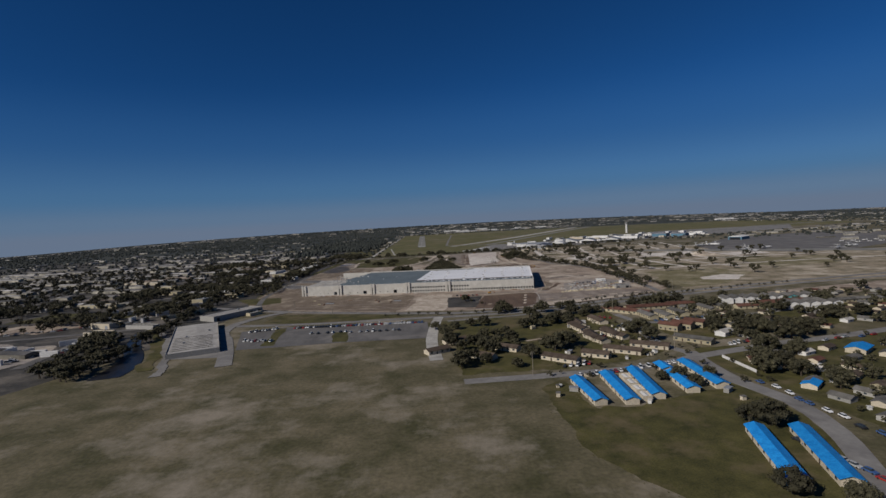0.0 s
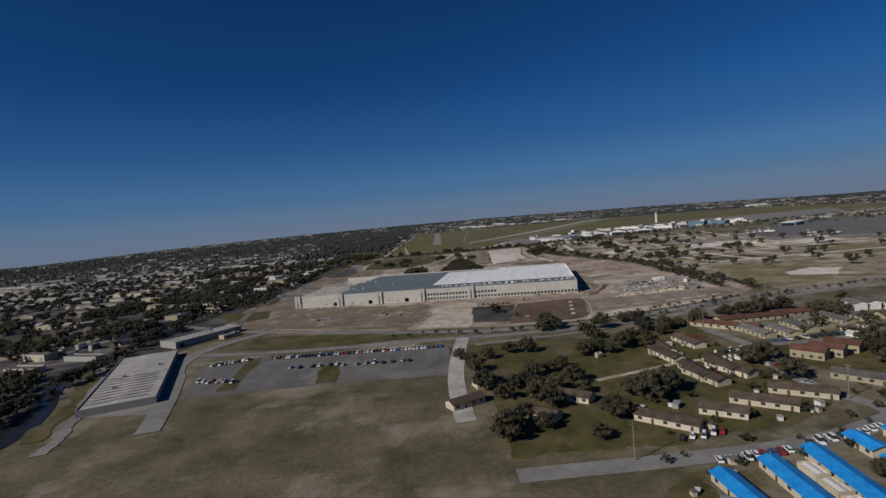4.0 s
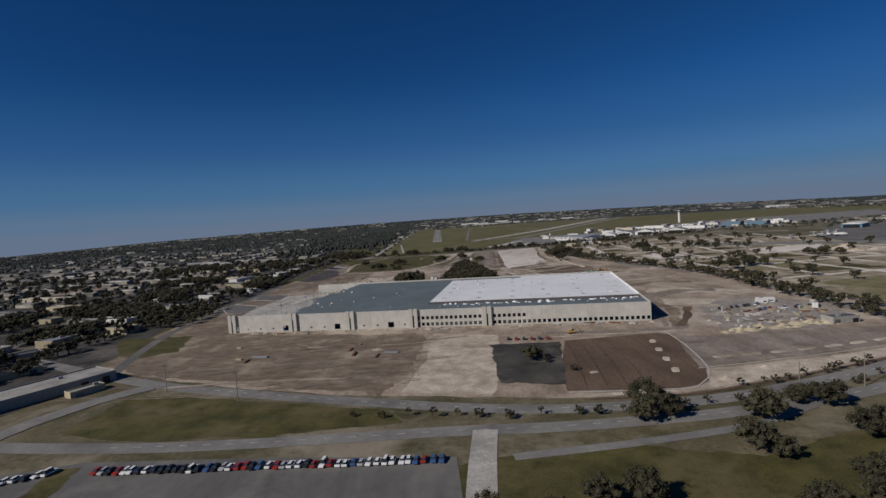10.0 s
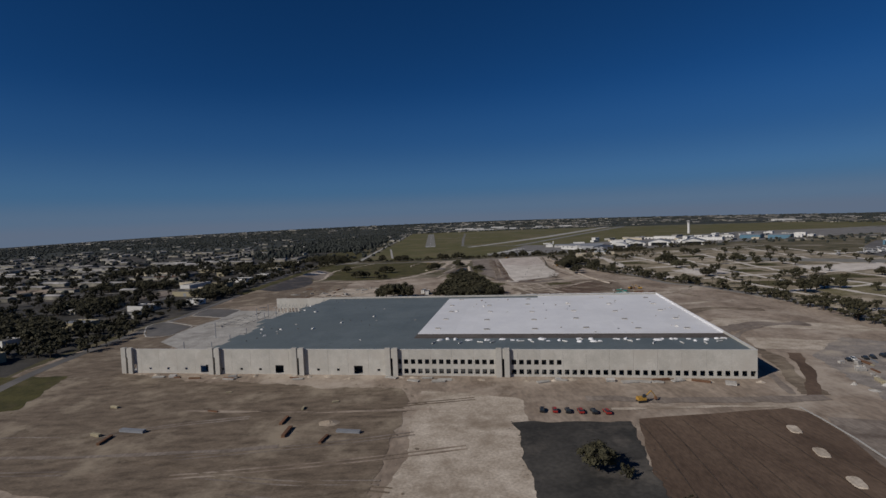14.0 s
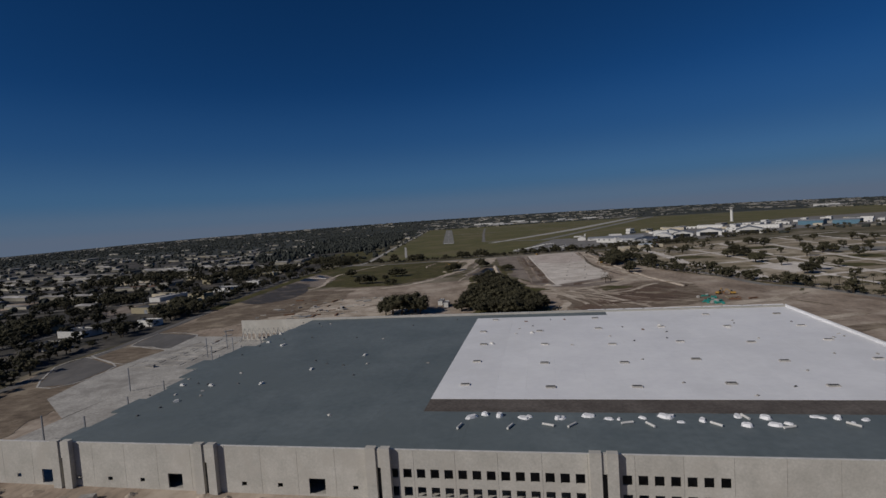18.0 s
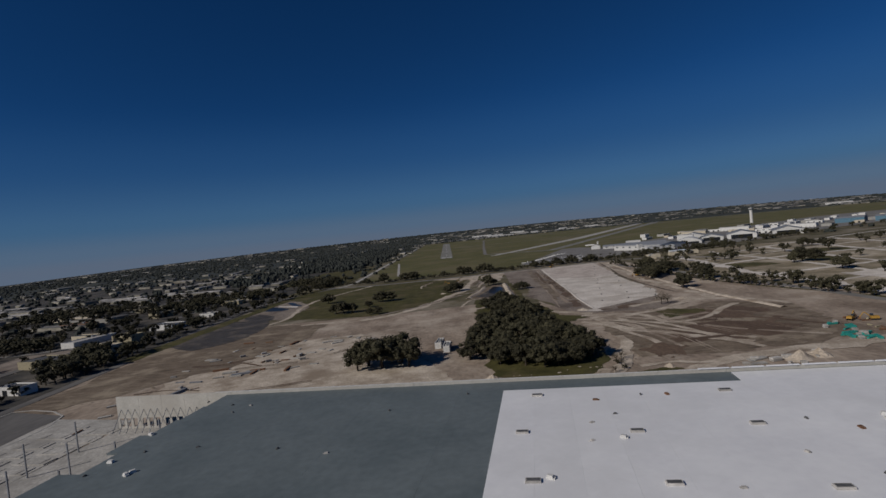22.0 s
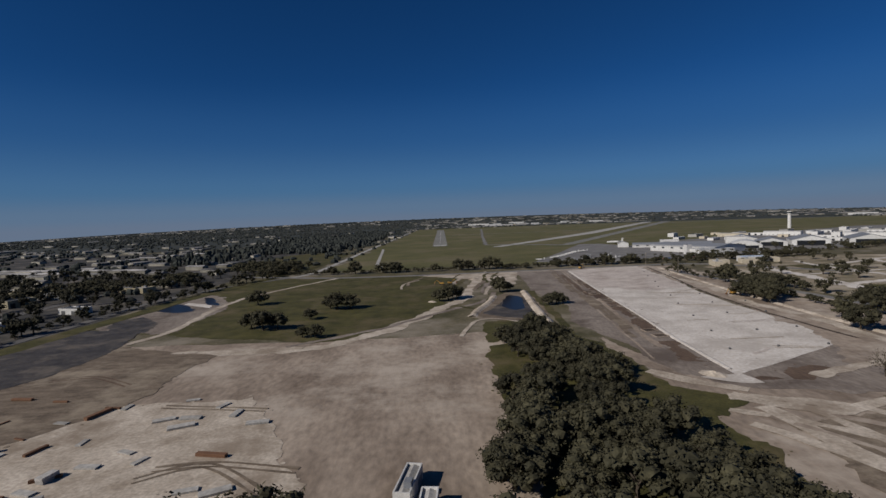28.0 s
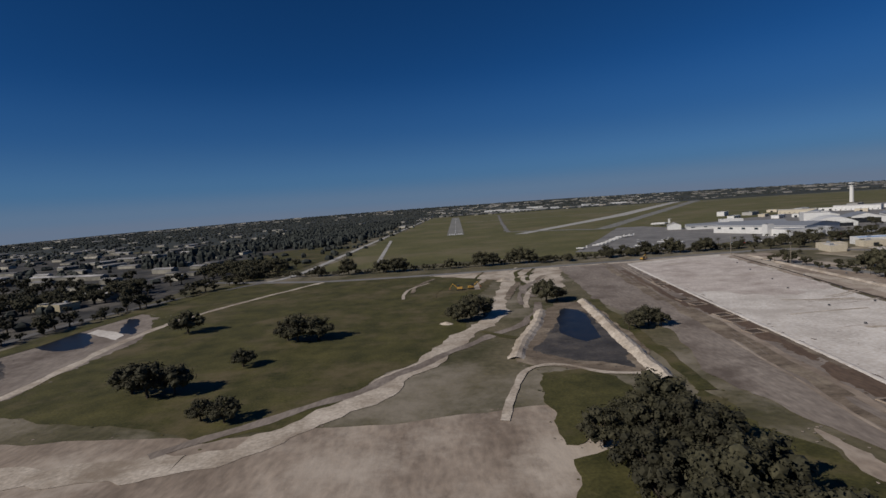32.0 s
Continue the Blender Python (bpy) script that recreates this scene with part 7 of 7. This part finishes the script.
JET = jet_kit("small white business jet parked on the apron")
JG = "jets parked on the apron"
for x, y in ((122, 1453), (143, 1474), (158, 1497), (176, 1527), (192, 1556), (209, 1570)):
    put(JET, at(x, y, 165 + air_rng.uniform(-10, 10), 0.1, air_rng.uniform(0.6, 0.72)), group=JG)
for x, y, r in ((159, 1430, 40), (171, 1440, 100), (182, 1437, 20), (204, 1464, 170), (204, 1438, 160), (216, 1450, 20), (150, 1484, 165), (167, 1511, 170), (184, 1541, 160), (201, 1563, 168), (190, 1481, 30), (214, 1482, 200)):
    put(JET, at(x, y, r, 0.1, 0.66), group=JG)
for x, y, r, s in ((305, 1718, 170, 1.8), (642, 1144, 20, 1.9), (672, 1143, -30, 1.9), (655, 1160, 70, 1.5), (600, 1150, 45, 1.4), (700, 1000, 10, 1.6), (770, 905, 40, 1.7), (820, 930, 15, 1.7), (690, 1040, 0, 1.4), (646, 982, 30, 1.7), (632, 940, 15, 1.7), (706, 1190, 60, 1.6)):
    put(JET, at(x, y, r, 0.1, s), group=JG)
for k in range(14):
    put(JET, at(900 + (k % 10) * 26, 1010 + (k // 10) * 40, 90 + air_rng.uniform(-10, 10), 0.1, 0.8), group=JG)
cars(230, 1405, 420, 1440, 30, 75, "cars parked at the airport", 2, True)
# runway markings
for i in range(8):
    x = -9.5 + i * 3.0 + (0.0 if i < 4 else 1.2)
    o = tagged(raw("threshold_bar", [(x, 1853, 0.4), (x + 1.6, 1853, 0.4), (x + 1.9, 1890, 0.4), (x + 0.3, 1890, 0.4)], [(0, 1, 2, 3)], "paint"), "white painted runway threshold bar", "runway marking", kind="structure")
for i in range(18):
    y = 1930 + i * 60
    x = 2.0 + (y - 1849) * 0.0067
    tagged(raw("centreline_dash", [(x - 0.5, y, 0.4), (x + 0.5, y, 0.4), (x + 0.7, y + 30, 0.4), (x - 0.3, y + 30, 0.4)], [(0, 1, 2, 3)], "paint"), "white painted runway centreline dash", "runway marking", kind="structure")

# ---- the industrial quarter west of the canal ----
IG = "sheds of the industrial quarter"
ROOFS = ("pale_roof", "grey_roof", "dark_roof", "pale_roof", "grey_roof", "metal", "brown_roof")
WALLS = ("grey_wall", "cream", "yellow", "white", "grey_wall")
west_rng = random.Random(66)
SHEDS = []
for k in range(18):
    r, w = ROOFS[k % 7], WALLS[k % 5]
    lab = {"pale_roof": "pale gravel", "grey_roof": "grey", "dark_roof": "dark felt", "white": "white", "metal": "grey metal", "brown_roof": "brown"}[r] + " roof"
    lab2 = {"grey_wall": "grey", "cream": "cream", "yellow": "dull yellow", "white": "white"}[w]
    SHEDS.append(shed_kit(west_rng.uniform(16, 46), west_rng.uniform(8, 17), west_rng.uniform(3.4, 5.6), r, w, "%s flat industrial shed with %s" % (lab2, lab), west_rng.randint(1, 3), west_rng.randint(0, 1), 100 + k))


def west_shed(kit, x, y, turn):
    put(SHEDS[kit], at(x, y, turn), group=IG)


for x, y, l, w, h, roof, wall, turn, lab in (
        (-210, 562, 62, 27, 7, "pale_roof", "grey_wall", 57, "long pale-roofed warehouse beside a yard"), (-186, 560, 16, 8, 4, "pale_roof", "yellow", 57, "small yellow office with pale roof"),
        (-268, 590, 60, 10, 5, "dark_roof", "yellow", 52, "long dark shed with a row of yellow doors"), (-300, 640, 48, 14, 5, "dark_roof", "grey_wall", 48, "long low shed with dark roof"),
        (-368, 868, 15, 12, 8, "yellow", "yellow", 15, "plain bright yellow stucco block"), (-272, 905, 24, 18, 6, "dark_roof", "white", 12, "white-fronted shed with dark roof"), (-272, 1000, 34, 22, 7, "dark_roof", "yellow", 12, "yellow-walled building with dark roof"),
        (-262, 1034, 30, 16, 7, "pale_roof", "cream", 12, "cream block with a notched parapet"), (-400, 1103, 30, 16, 6, "tarp", "white", 15, "white shed with a blue roof"), (-268, 1290, 26, 16, 6, "pale_roof", "yellow", 20, "cream-fronted shed beside the canal road"),
        (-250, 1187, 18, 12, 5, "dark_roof", "white", 25, "small white-fronted shed with dark roof"), (-262, 1128, 26, 20, 6, "dark_roof", "white", 25, "white-fronted dark roofed shed"), (-461, 1285, 70, 18, 6, "pale_roof", "cream", 12, "long cream warehouse with pale roof"),
        (-400, 1205, 40, 16, 6, "brown_roof", "rust", 12, "brick red workshop with brown roof"), (-432, 700, 60, 18, 5, "pale_roof", "yellow", 15, "long yellow shed with pale roof"), (-365, 658, 26, 14, 5, "grey_roof", "cream", 20, "cream shed with grey roof"),
        (-356, 950, 42, 16, 6, "pale_roof", "cream", 18, "cream shed with pale roof"), (-235, 930, 16, 10, 6, "dark_roof", "white", 12, "small white-fronted shed with dark roof")):
    put(shed_kit(l, w * 0.85, h * 0.72, roof, wall, lab, max(2, int(l / 9)), 1, int(x), "industrial_shed", "shed"), at(x, y, turn if y < 660 else -17), group=IG)
spots = []
tries = 0
while len(spots) < 560 and tries < 16000:
    tries += 1
    y = west_rng.uniform(360, 2300)
    x = -250 - abs(west_rng.gauss(0, 1)) * 520 - max(0, (y - 1500) * 0.25)
    if x < -1700 or any((x - p) ** 2 + (y - q) ** 2 < 27 ** 2 for p, q in spots) or (-480 < x < -330 and 590 < y < 650):
        continue
    if x > -320 and (520 < y < 680 or 880 < y < 1060 or 1110 < y < 1310):
        continue
    if noise.noise((x * 0.004, y * 0.004, 3.0)) < -0.22:
        continue
    spots.append((x, y))
    if x < -330 or y > 1300:
        continue
    west_shed(west_rng.randrange(18), x, y, -17 + west_rng.choice((0, 0, 90)) + west_rng.uniform(-4, 4))
# long parallel rows of low workshops
LONG_NEAR = [shed_kit(l, 12, 4.4, r, w, lab, 4, 1, 600 + k) for k, (l, r, w, lab) in enumerate((
    (60, "pale_roof", "yellow", "long low workshop row with pale roof and dull yellow front"), (84, "pale_roof", "cream", "very long low cream workshop row with pale roof"), (48, "grey_roof", "yellow", "long low yellow workshop row with grey roof"), (70, "brown_roof", "grey_wall", "long low workshop row with brown roof")))]
LONG_FAR = []
for row in range(24):
    x = -335.0 - west_rng.uniform(0, 40)
    while x > -1150:
        l = west_rng.uniform(40, 120)
        y = 640 + row * 36 + (-330 - x + l / 2) * 0.3
        cx = x - l / 2
        if noise.noise((cx * 0.006, y * 0.006, 11.0)) > -0.12 and y > 600:
            if cx > -560 and y < 1350 and row % 2 == 0:
                put(LONG_NEAR[west_rng.randrange(4)], at(cx, y, -17 + west_rng.uniform(-2, 2)), group="long workshop rows")
            else:
                LONG_FAR.append((cx, y, l, west_rng.uniform(9, 15)))
        x -= l + west_rng.uniform(12, 60)
WEST = [p for p in spots if not (-900 < p[0] < -340 and p[1] > 700 and west_rng.random() < 0.6)]
grove([(-250, 520), (-240, 700), (-230, 1000), (-235, 1400), (-420, 1500), (-900, 1400), (-900, 560), (-480, 520)], 900, 0.55, 1.25, "trees of the industrial quarter", gap=7.5, joined="industrial_trees")
row_of_trees([(-238, 380), (-248, 500), (-268, 640), (-255, 760), (-236, 880), (-222, 1000), (-232, 1090), (-212, 1220), (-182, 1350), (-165, 1440)], 5.5, ("oak0", "oak1", "bush0", "bush1"), 0.7, 1.2, "hedge trees along the canal", 4, "canal_hedge")
join_trees("industrial_trees", "dark trees between the industrial sheds")
join_trees("canal_hedge", "dark hedge trees along the canal")
grove([(-238, 324), (-228, 366), (-258, 432), (-280, 470), (-300, 476), (-290, 420), (-264, 350)], 46, 0.8, 1.3, "trees beside the canal", gap=5.2, joined="canal_thicket")
grove([(-420, 560), (-330, 540), (-330, 585), (-430, 600)], 26, 0.8, 1.2, "trees beside the canal", gap=7, joined="canal_thicket")
grove([(-245, 720), (-215, 730), (-215, 800), (-240, 830), (-262, 780)], 26, 0.7, 1.1, "trees beside the canal", gap=6, joined="canal_thicket")
for pts, count in (([(-330, 585), (-285, 585), (-290, 640), (-340, 650)], 34), ([(-440, 740), (-390, 745), (-395, 820), (-450, 825)], 44), ([(-410, 840), (-350, 872), (-272, 800), (-262, 760), (-330, 790)], 80), ([(-335, 690), (-288, 695), (-283, 738), (-330, 738)], 34), ([(-350, 890), (-305, 872), (-310, 945), (-345, 950)], 34), ([(-255, 960), (-215, 960), (-222, 1010), (-262, 1030)], 28),
                   ([(-560, 640), (-470, 660), (-480, 720), (-580, 700)], 36), ([(-420, 1040), (-330, 1060), (-330, 1100), (-430, 1090)], 50), ([(-330, 1230), (-235, 1310), (-250, 1370), (-350, 1300)], 60), ([(-230, 1400), (-170, 1400), (-160, 1480), (-260, 1500)], 50), ([(-520, 1240), (-400, 1300), (-420, 1380), (-560, 1340)], 70)):
    grove(pts, count, 0.8, 1.35, "trees beside the canal", gap=5.0, joined="canal_thicket")
join_trees("canal_thicket", "dense dark thicket beside the canal")
depot = shed_kit(124, 37, 3.6, "pale_roof", "grey_wall", "broad pale flat-roofed depot with dark roof ribs beside the canal", 6, 3, 77, "industrial_shed", "shed")
for k in range(9):
    depot[3].append(("roof_rib", grab(boxes((-54 + k * 6.4, -53.5 + k * 6.4, -14, 16, 3.9, 4.12)), "grey_roof", "roof_rib"), "", 1))
put(depot, at(-199, 444, 111.8), group=IG)
trail([(-178, 335), (-192, 376), (-212, 420), (-231, 459), (-275, 521), (-366, 652)], 6.0, "old_asphalt", "curved rail bed beside the canal", 0.2, "rail_bed")
trail([(-196, 350), (-204, 384), (-222, 425), (-243, 470), (-268, 508)], 10.0, "lawn", "strip of green grass between canal and rail bed", 0.15, "weed_strip")
road("depot_side_road", [(-140, 350), (-153, 390), (-172, 440), (-185, 468), (-187, 508), (-170, 545), (-152, 562)], 11.0, "old_asphalt", "wide pale drive beside the depot")
for k, pts in enumerate((((-300, 380), (-330, 700), (-290, 1000), (-300, 1500)), ((-560, 400), (-590, 900), (-560, 1500)), ((-230, 790), (-600, 700), (-1000, 650)), ((-240, 1075), (-700, 1000), (-1200, 950)), ((-250, 520), (-500, 480), (-900, 440)), ((-260, 1340), (-700, 1280), (-1200, 1230)))):
    road("industrial_street_road", list(pts), 9.0, "old_asphalt" if k % 2 else "asphalt", "worn asphalt street through the industrial quarter")
for pts, kind, lab in (([(-420, 400), (-330, 372), (-300, 400), (-325, 455), (-400, 480)], "yard_base", "dusty grey truck yard strewn with vehicles"), ([(-470, 540), (-390, 520), (-350, 560), (-440, 590)], "dirt", "bare pale soil between workshops"), ([(-360, 600), (-310, 580), (-300, 600), (-350, 630)], "yard_base", "dusty grey yard beside a shed"), ([(-520, 780), (-460, 770), (-440, 830), (-520, 850)], "grey_dirt", "bare soil lot between workshops"), ([(-600, 1050), (-480, 1080), (-480, 1140), (-620, 1110)], "dirt", "bare pale soil between workshops"), ([(-330, 980), (-290, 985), (-290, 1060), (-330, 1050)], "grey_dirt", "bare soil lot beside a yellow building")):
    patch("yard_lot_ground", pts, L3, kind, lab, step=12, jag=4)
patch("yard_green_ground", [(-480, 600), (-340, 590), (-330, 640), (-470, 660)], L3, "lawn", "green grass lot between sheds", step=14, jag=4)
patch("wedge_lawn_ground", [(-250, 692), (-192, 686), (-176, 636), (-204, 628), (-218, 638)], L3, "lawn", "green grass wedge beside the site", step=8, jag=2)
patch("canal_water", [(-222, 335), (-203, 340), (-204, 368), (-224, 408), (-245, 444), (-262, 478), (-272, 505), (-278, 500), (-266, 466), (-250, 428), (-228, 385)], L4, "water", "narrow dark blue canal", "canal", step=9, jag=1)
patch("ditch_scrub_ground", [(-220, 985), (-207, 985), (-201, 1075), (-186, 1260), (-157, 1410), (-146, 1600), (-154, 1600), (-170, 1412), (-199, 1262), (-216, 1075)], L4, "lawn", "dark weedy ditch beside a service road", step=14, jag=1.5)
patch("wet_hollow_water", [(-208, 1024), (-176, 1000), (-160, 1014), (-150, 1048), (-154, 1082), (-164, 1114), (-196, 1124), (-211, 1112), (-210, 1070)], 0.12, "wet", "wide dark damp hollow of grey mud", "mud", step=7, jag=2)
cars(-121, 468, -2, 459, 46, 80, "cars in the car park", 0.4, True)
cars(-160, 462, -136, 470, 9, 80, "cars in the car park", 1.0, True)
cars(-150, 425, -126, 420, 10, 80, "cars in the car park", 2.0, True)
cars(-100, 440, -20, 432, 14, 80, "cars in the car park", 2.0, True)
cars(-345, 385, -285, 445, 34, 30, "cars of the industrial quarter", 9, True)
cars(-420, 520, -300, 560, 24, 20, "cars of the industrial quarter", 5, True)
trailer = shed_kit(13.5, 2.6, 3.9, "white", "white", "long white lorry trailer parked in a yard", 1, 0, 2, "lorry_trailer", "trailer")
for k in range(22):
    tx, ty = (-300 - (k % 4) * 22 + west_rng.uniform(-6, 6), 560 + k * 9.0) if k < 12 else (-300 - (k % 5) * 15 + west_rng.uniform(-4, 4), 395 + (k - 12) * 7.0)
    put(trailer, at(tx, ty, 4 + west_rng.choice((0, 0, 35, 90)) + west_rng.uniform(-6, 6)), group="lorry trailers in the yard")

# ---- distance: far woods and far buildings, joined ----
far_rng = random.Random(91)


def far_woods(name, spots, label):
    verts, faces = [], []
    n = 5
    for x, y, z, r, h in spots:
        s = len(verts)
        off = far_rng.uniform(0, 6.28)
        for q, hh in ((0.9, 0.0), (1.1, 0.55), (0.72, 0.92)):
            for k in range(n):
                a = off + k * math.tau / n
                j = far_rng.uniform(0.7, 1.25)
                verts.append((x + math.cos(a) * r * q * j, y + math.sin(a) * r * q * j, z + h * hh * far_rng.uniform(0.85, 1.1)))
        verts.append((x, y, z + h * far_rng.uniform(0.95, 1.08)))
        for ring in range(2):
            for k in range(n):
                a, b = s + ring * n + k, s + ring * n + (k + 1) % n
                faces.append((a, b, b + n, a + n))
        for k in range(n):
            faces.append((s + 2 * n + k, s + 2 * n + (k + 1) % n, s + 3 * n))
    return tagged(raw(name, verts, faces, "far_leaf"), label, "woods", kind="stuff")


def rim(x, y):
    t = max(0.0, (math.hypot(x, y - 600) - 3000) / 1380)
    t = min(t, 1.0)
    return (rim_height(x, y) - 2.5) * t * t * (3 - 2 * t)


def in_airfield(x, y):
    return x > -128 + (y - 1400) * 0.011 and 1395 < y < 3420 and x < 1750 and y > 1400 + (x - 260) * 0.28


spots = []
while len(spots) < 22000:
    a = far_rng.uniform(0, math.tau)
    d = 4300 * math.sqrt(far_rng.uniform(0.02, 1.0))
    x, y = math.cos(a) * d, 600 + math.sin(a) * d
    if y < 100 or in_airfield(x, y) or (-220 < x < 720 and y < 1450) or (x > -260 and x < 900 and y < 900):
        continue
    dense = noise.noise((x * 0.0022, y * 0.0022, 1.0)) + (0.35 if x < -150 and y > 1500 else 0) + (0.25 if math.hypot(x, y - 600) > 2600 else 0)
    if dense < far_rng.uniform(-0.35, 0.45):
        continue
    big = 1.0 + max(0, d - 1800) / 2600
    spots.append((x, y, rim(x, y) - 0.5, far_rng.uniform(2.4, 5.2) * big, far_rng.uniform(3.5, 7.0)))
far_woods("far_woods", spots, "dark woods and gardens tinted with haze out to the horizon")
spots = []
for k in range(1900):
    y = far_rng.uniform(1560, 2700)
    x = -158 - abs(far_rng.gauss(0, 1)) * 110 - far_rng.uniform(0, 60)
    if y < 1760 and x > -330:
        continue
    spots.append((x, y, -0.5, far_rng.uniform(3, 5.5), far_rng.uniform(8, 13)))
far_woods("canal_woods", spots, "dense dark wood beside the airfield canal road")

verts, faces, roofs = [], [], []
rv, rf = [], []
west_far = [p for p in WEST if p[0] < -330 or p[1] > 1300]
n = 0
while n < 9000:
    n += 1
    a = far_rng.uniform(0, math.tau)
    d = 4250 * math.sqrt(far_rng.uniform(0.06, 1.0))
    x, y = math.cos(a) * d, 600 + math.sin(a) * d
    if west_far or LONG_FAR:
        x, y = west_far.pop() if west_far else (LONG_FAR[-1][0], LONG_FAR[-1][1])
        d = 0.0
    elif y < 150 or in_airfield(x, y) or (x < -150 and 1500 < math.hypot(x, y - 600) < 3700 and far_rng.random() < 0.9) or (-1300 < x < 950 and y < 1500) or (x < -150 and x > -420 and 1500 < y < 2800):
        continue
    elif noise.noise((x * 0.0016, y * 0.0016, 7.0)) < far_rng.uniform(-0.5, 0.35) - (0.1 if d > 3000 else 0.0):
        continue
    far_off = max(0.0, d - 1500) / 2800
    l, w, h = far_rng.uniform(9, 40) * (1 + far_off), far_rng.uniform(7, 13) * (1 + far_off), far_rng.uniform(3.0, 5.0)
    t = -0.3 + far_rng.choice((0, 0, math.pi / 2))
    if d == 0.0 and LONG_FAR and (n % 2 or not west_far):
        x, y, l, w = LONG_FAR.pop()
        h, t = far_rng.uniform(3.6, 5.0), -0.297
    z = rim(x, y) - 0.3
    c, s = math.cos(t), math.sin(t)
    q = len(verts)
    for zz in (z, z + h):
        for px, py in ((-l / 2, -w / 2), (l / 2, -w / 2), (l / 2, w / 2), (-l / 2, w / 2)):
            verts.append((x + px * c - py * s, y + px * s + py * c, zz))
    faces += [(q, q + 1, q + 5, q + 4), (q + 1, q + 2, q + 6, q + 5), (q + 2, q + 3, q + 7, q + 6), (q + 3, q, q + 4, q + 7)]
    q = len(rv)
    for px, py, pz in ((-l / 2 - .4, -w / 2 - .4, 0), (l / 2 + .4, -w / 2 - .4, 0), (l / 2 + .4, w / 2 + .4, 0), (-l / 2 - .4, w / 2 + .4, 0), (-l / 2, 0, h * 0.3), (l / 2, 0, h * 0.3)):
        rv.append((x + px * c - py * s, y + px * s + py * c, z + h + 0.02 + pz))
    rf += [(q, q + 1, q + 5, q + 4), (q + 2, q + 3, q + 4, q + 5), (q + 1, q + 2, q + 5), (q + 3, q, q + 4)]
tagged(raw("far_buildings", verts, faces, "far_wall"), "pale walls of far suburbs and sheds", "buildings", kind="stuff")
tagged(raw("far_roofs", rv, rf, "far_roof"), "mixed pale and grey roofs of far suburbs", "roofs", kind="stuff")
for k, (x, y, l, w, h) in enumerate(((470, 3900, 90, 40, 9), (240, 3850, 120, 40, 9), (1900, 3100, 100, 40, 10))):
    put(shed_kit(l, w, h, "white", "white", "long white distribution shed near the horizon", 6, 0, k, "distribution_shed", "shed"), at(x, y, -8, rim(x, y) - 0.3), group="white sheds near the horizon")
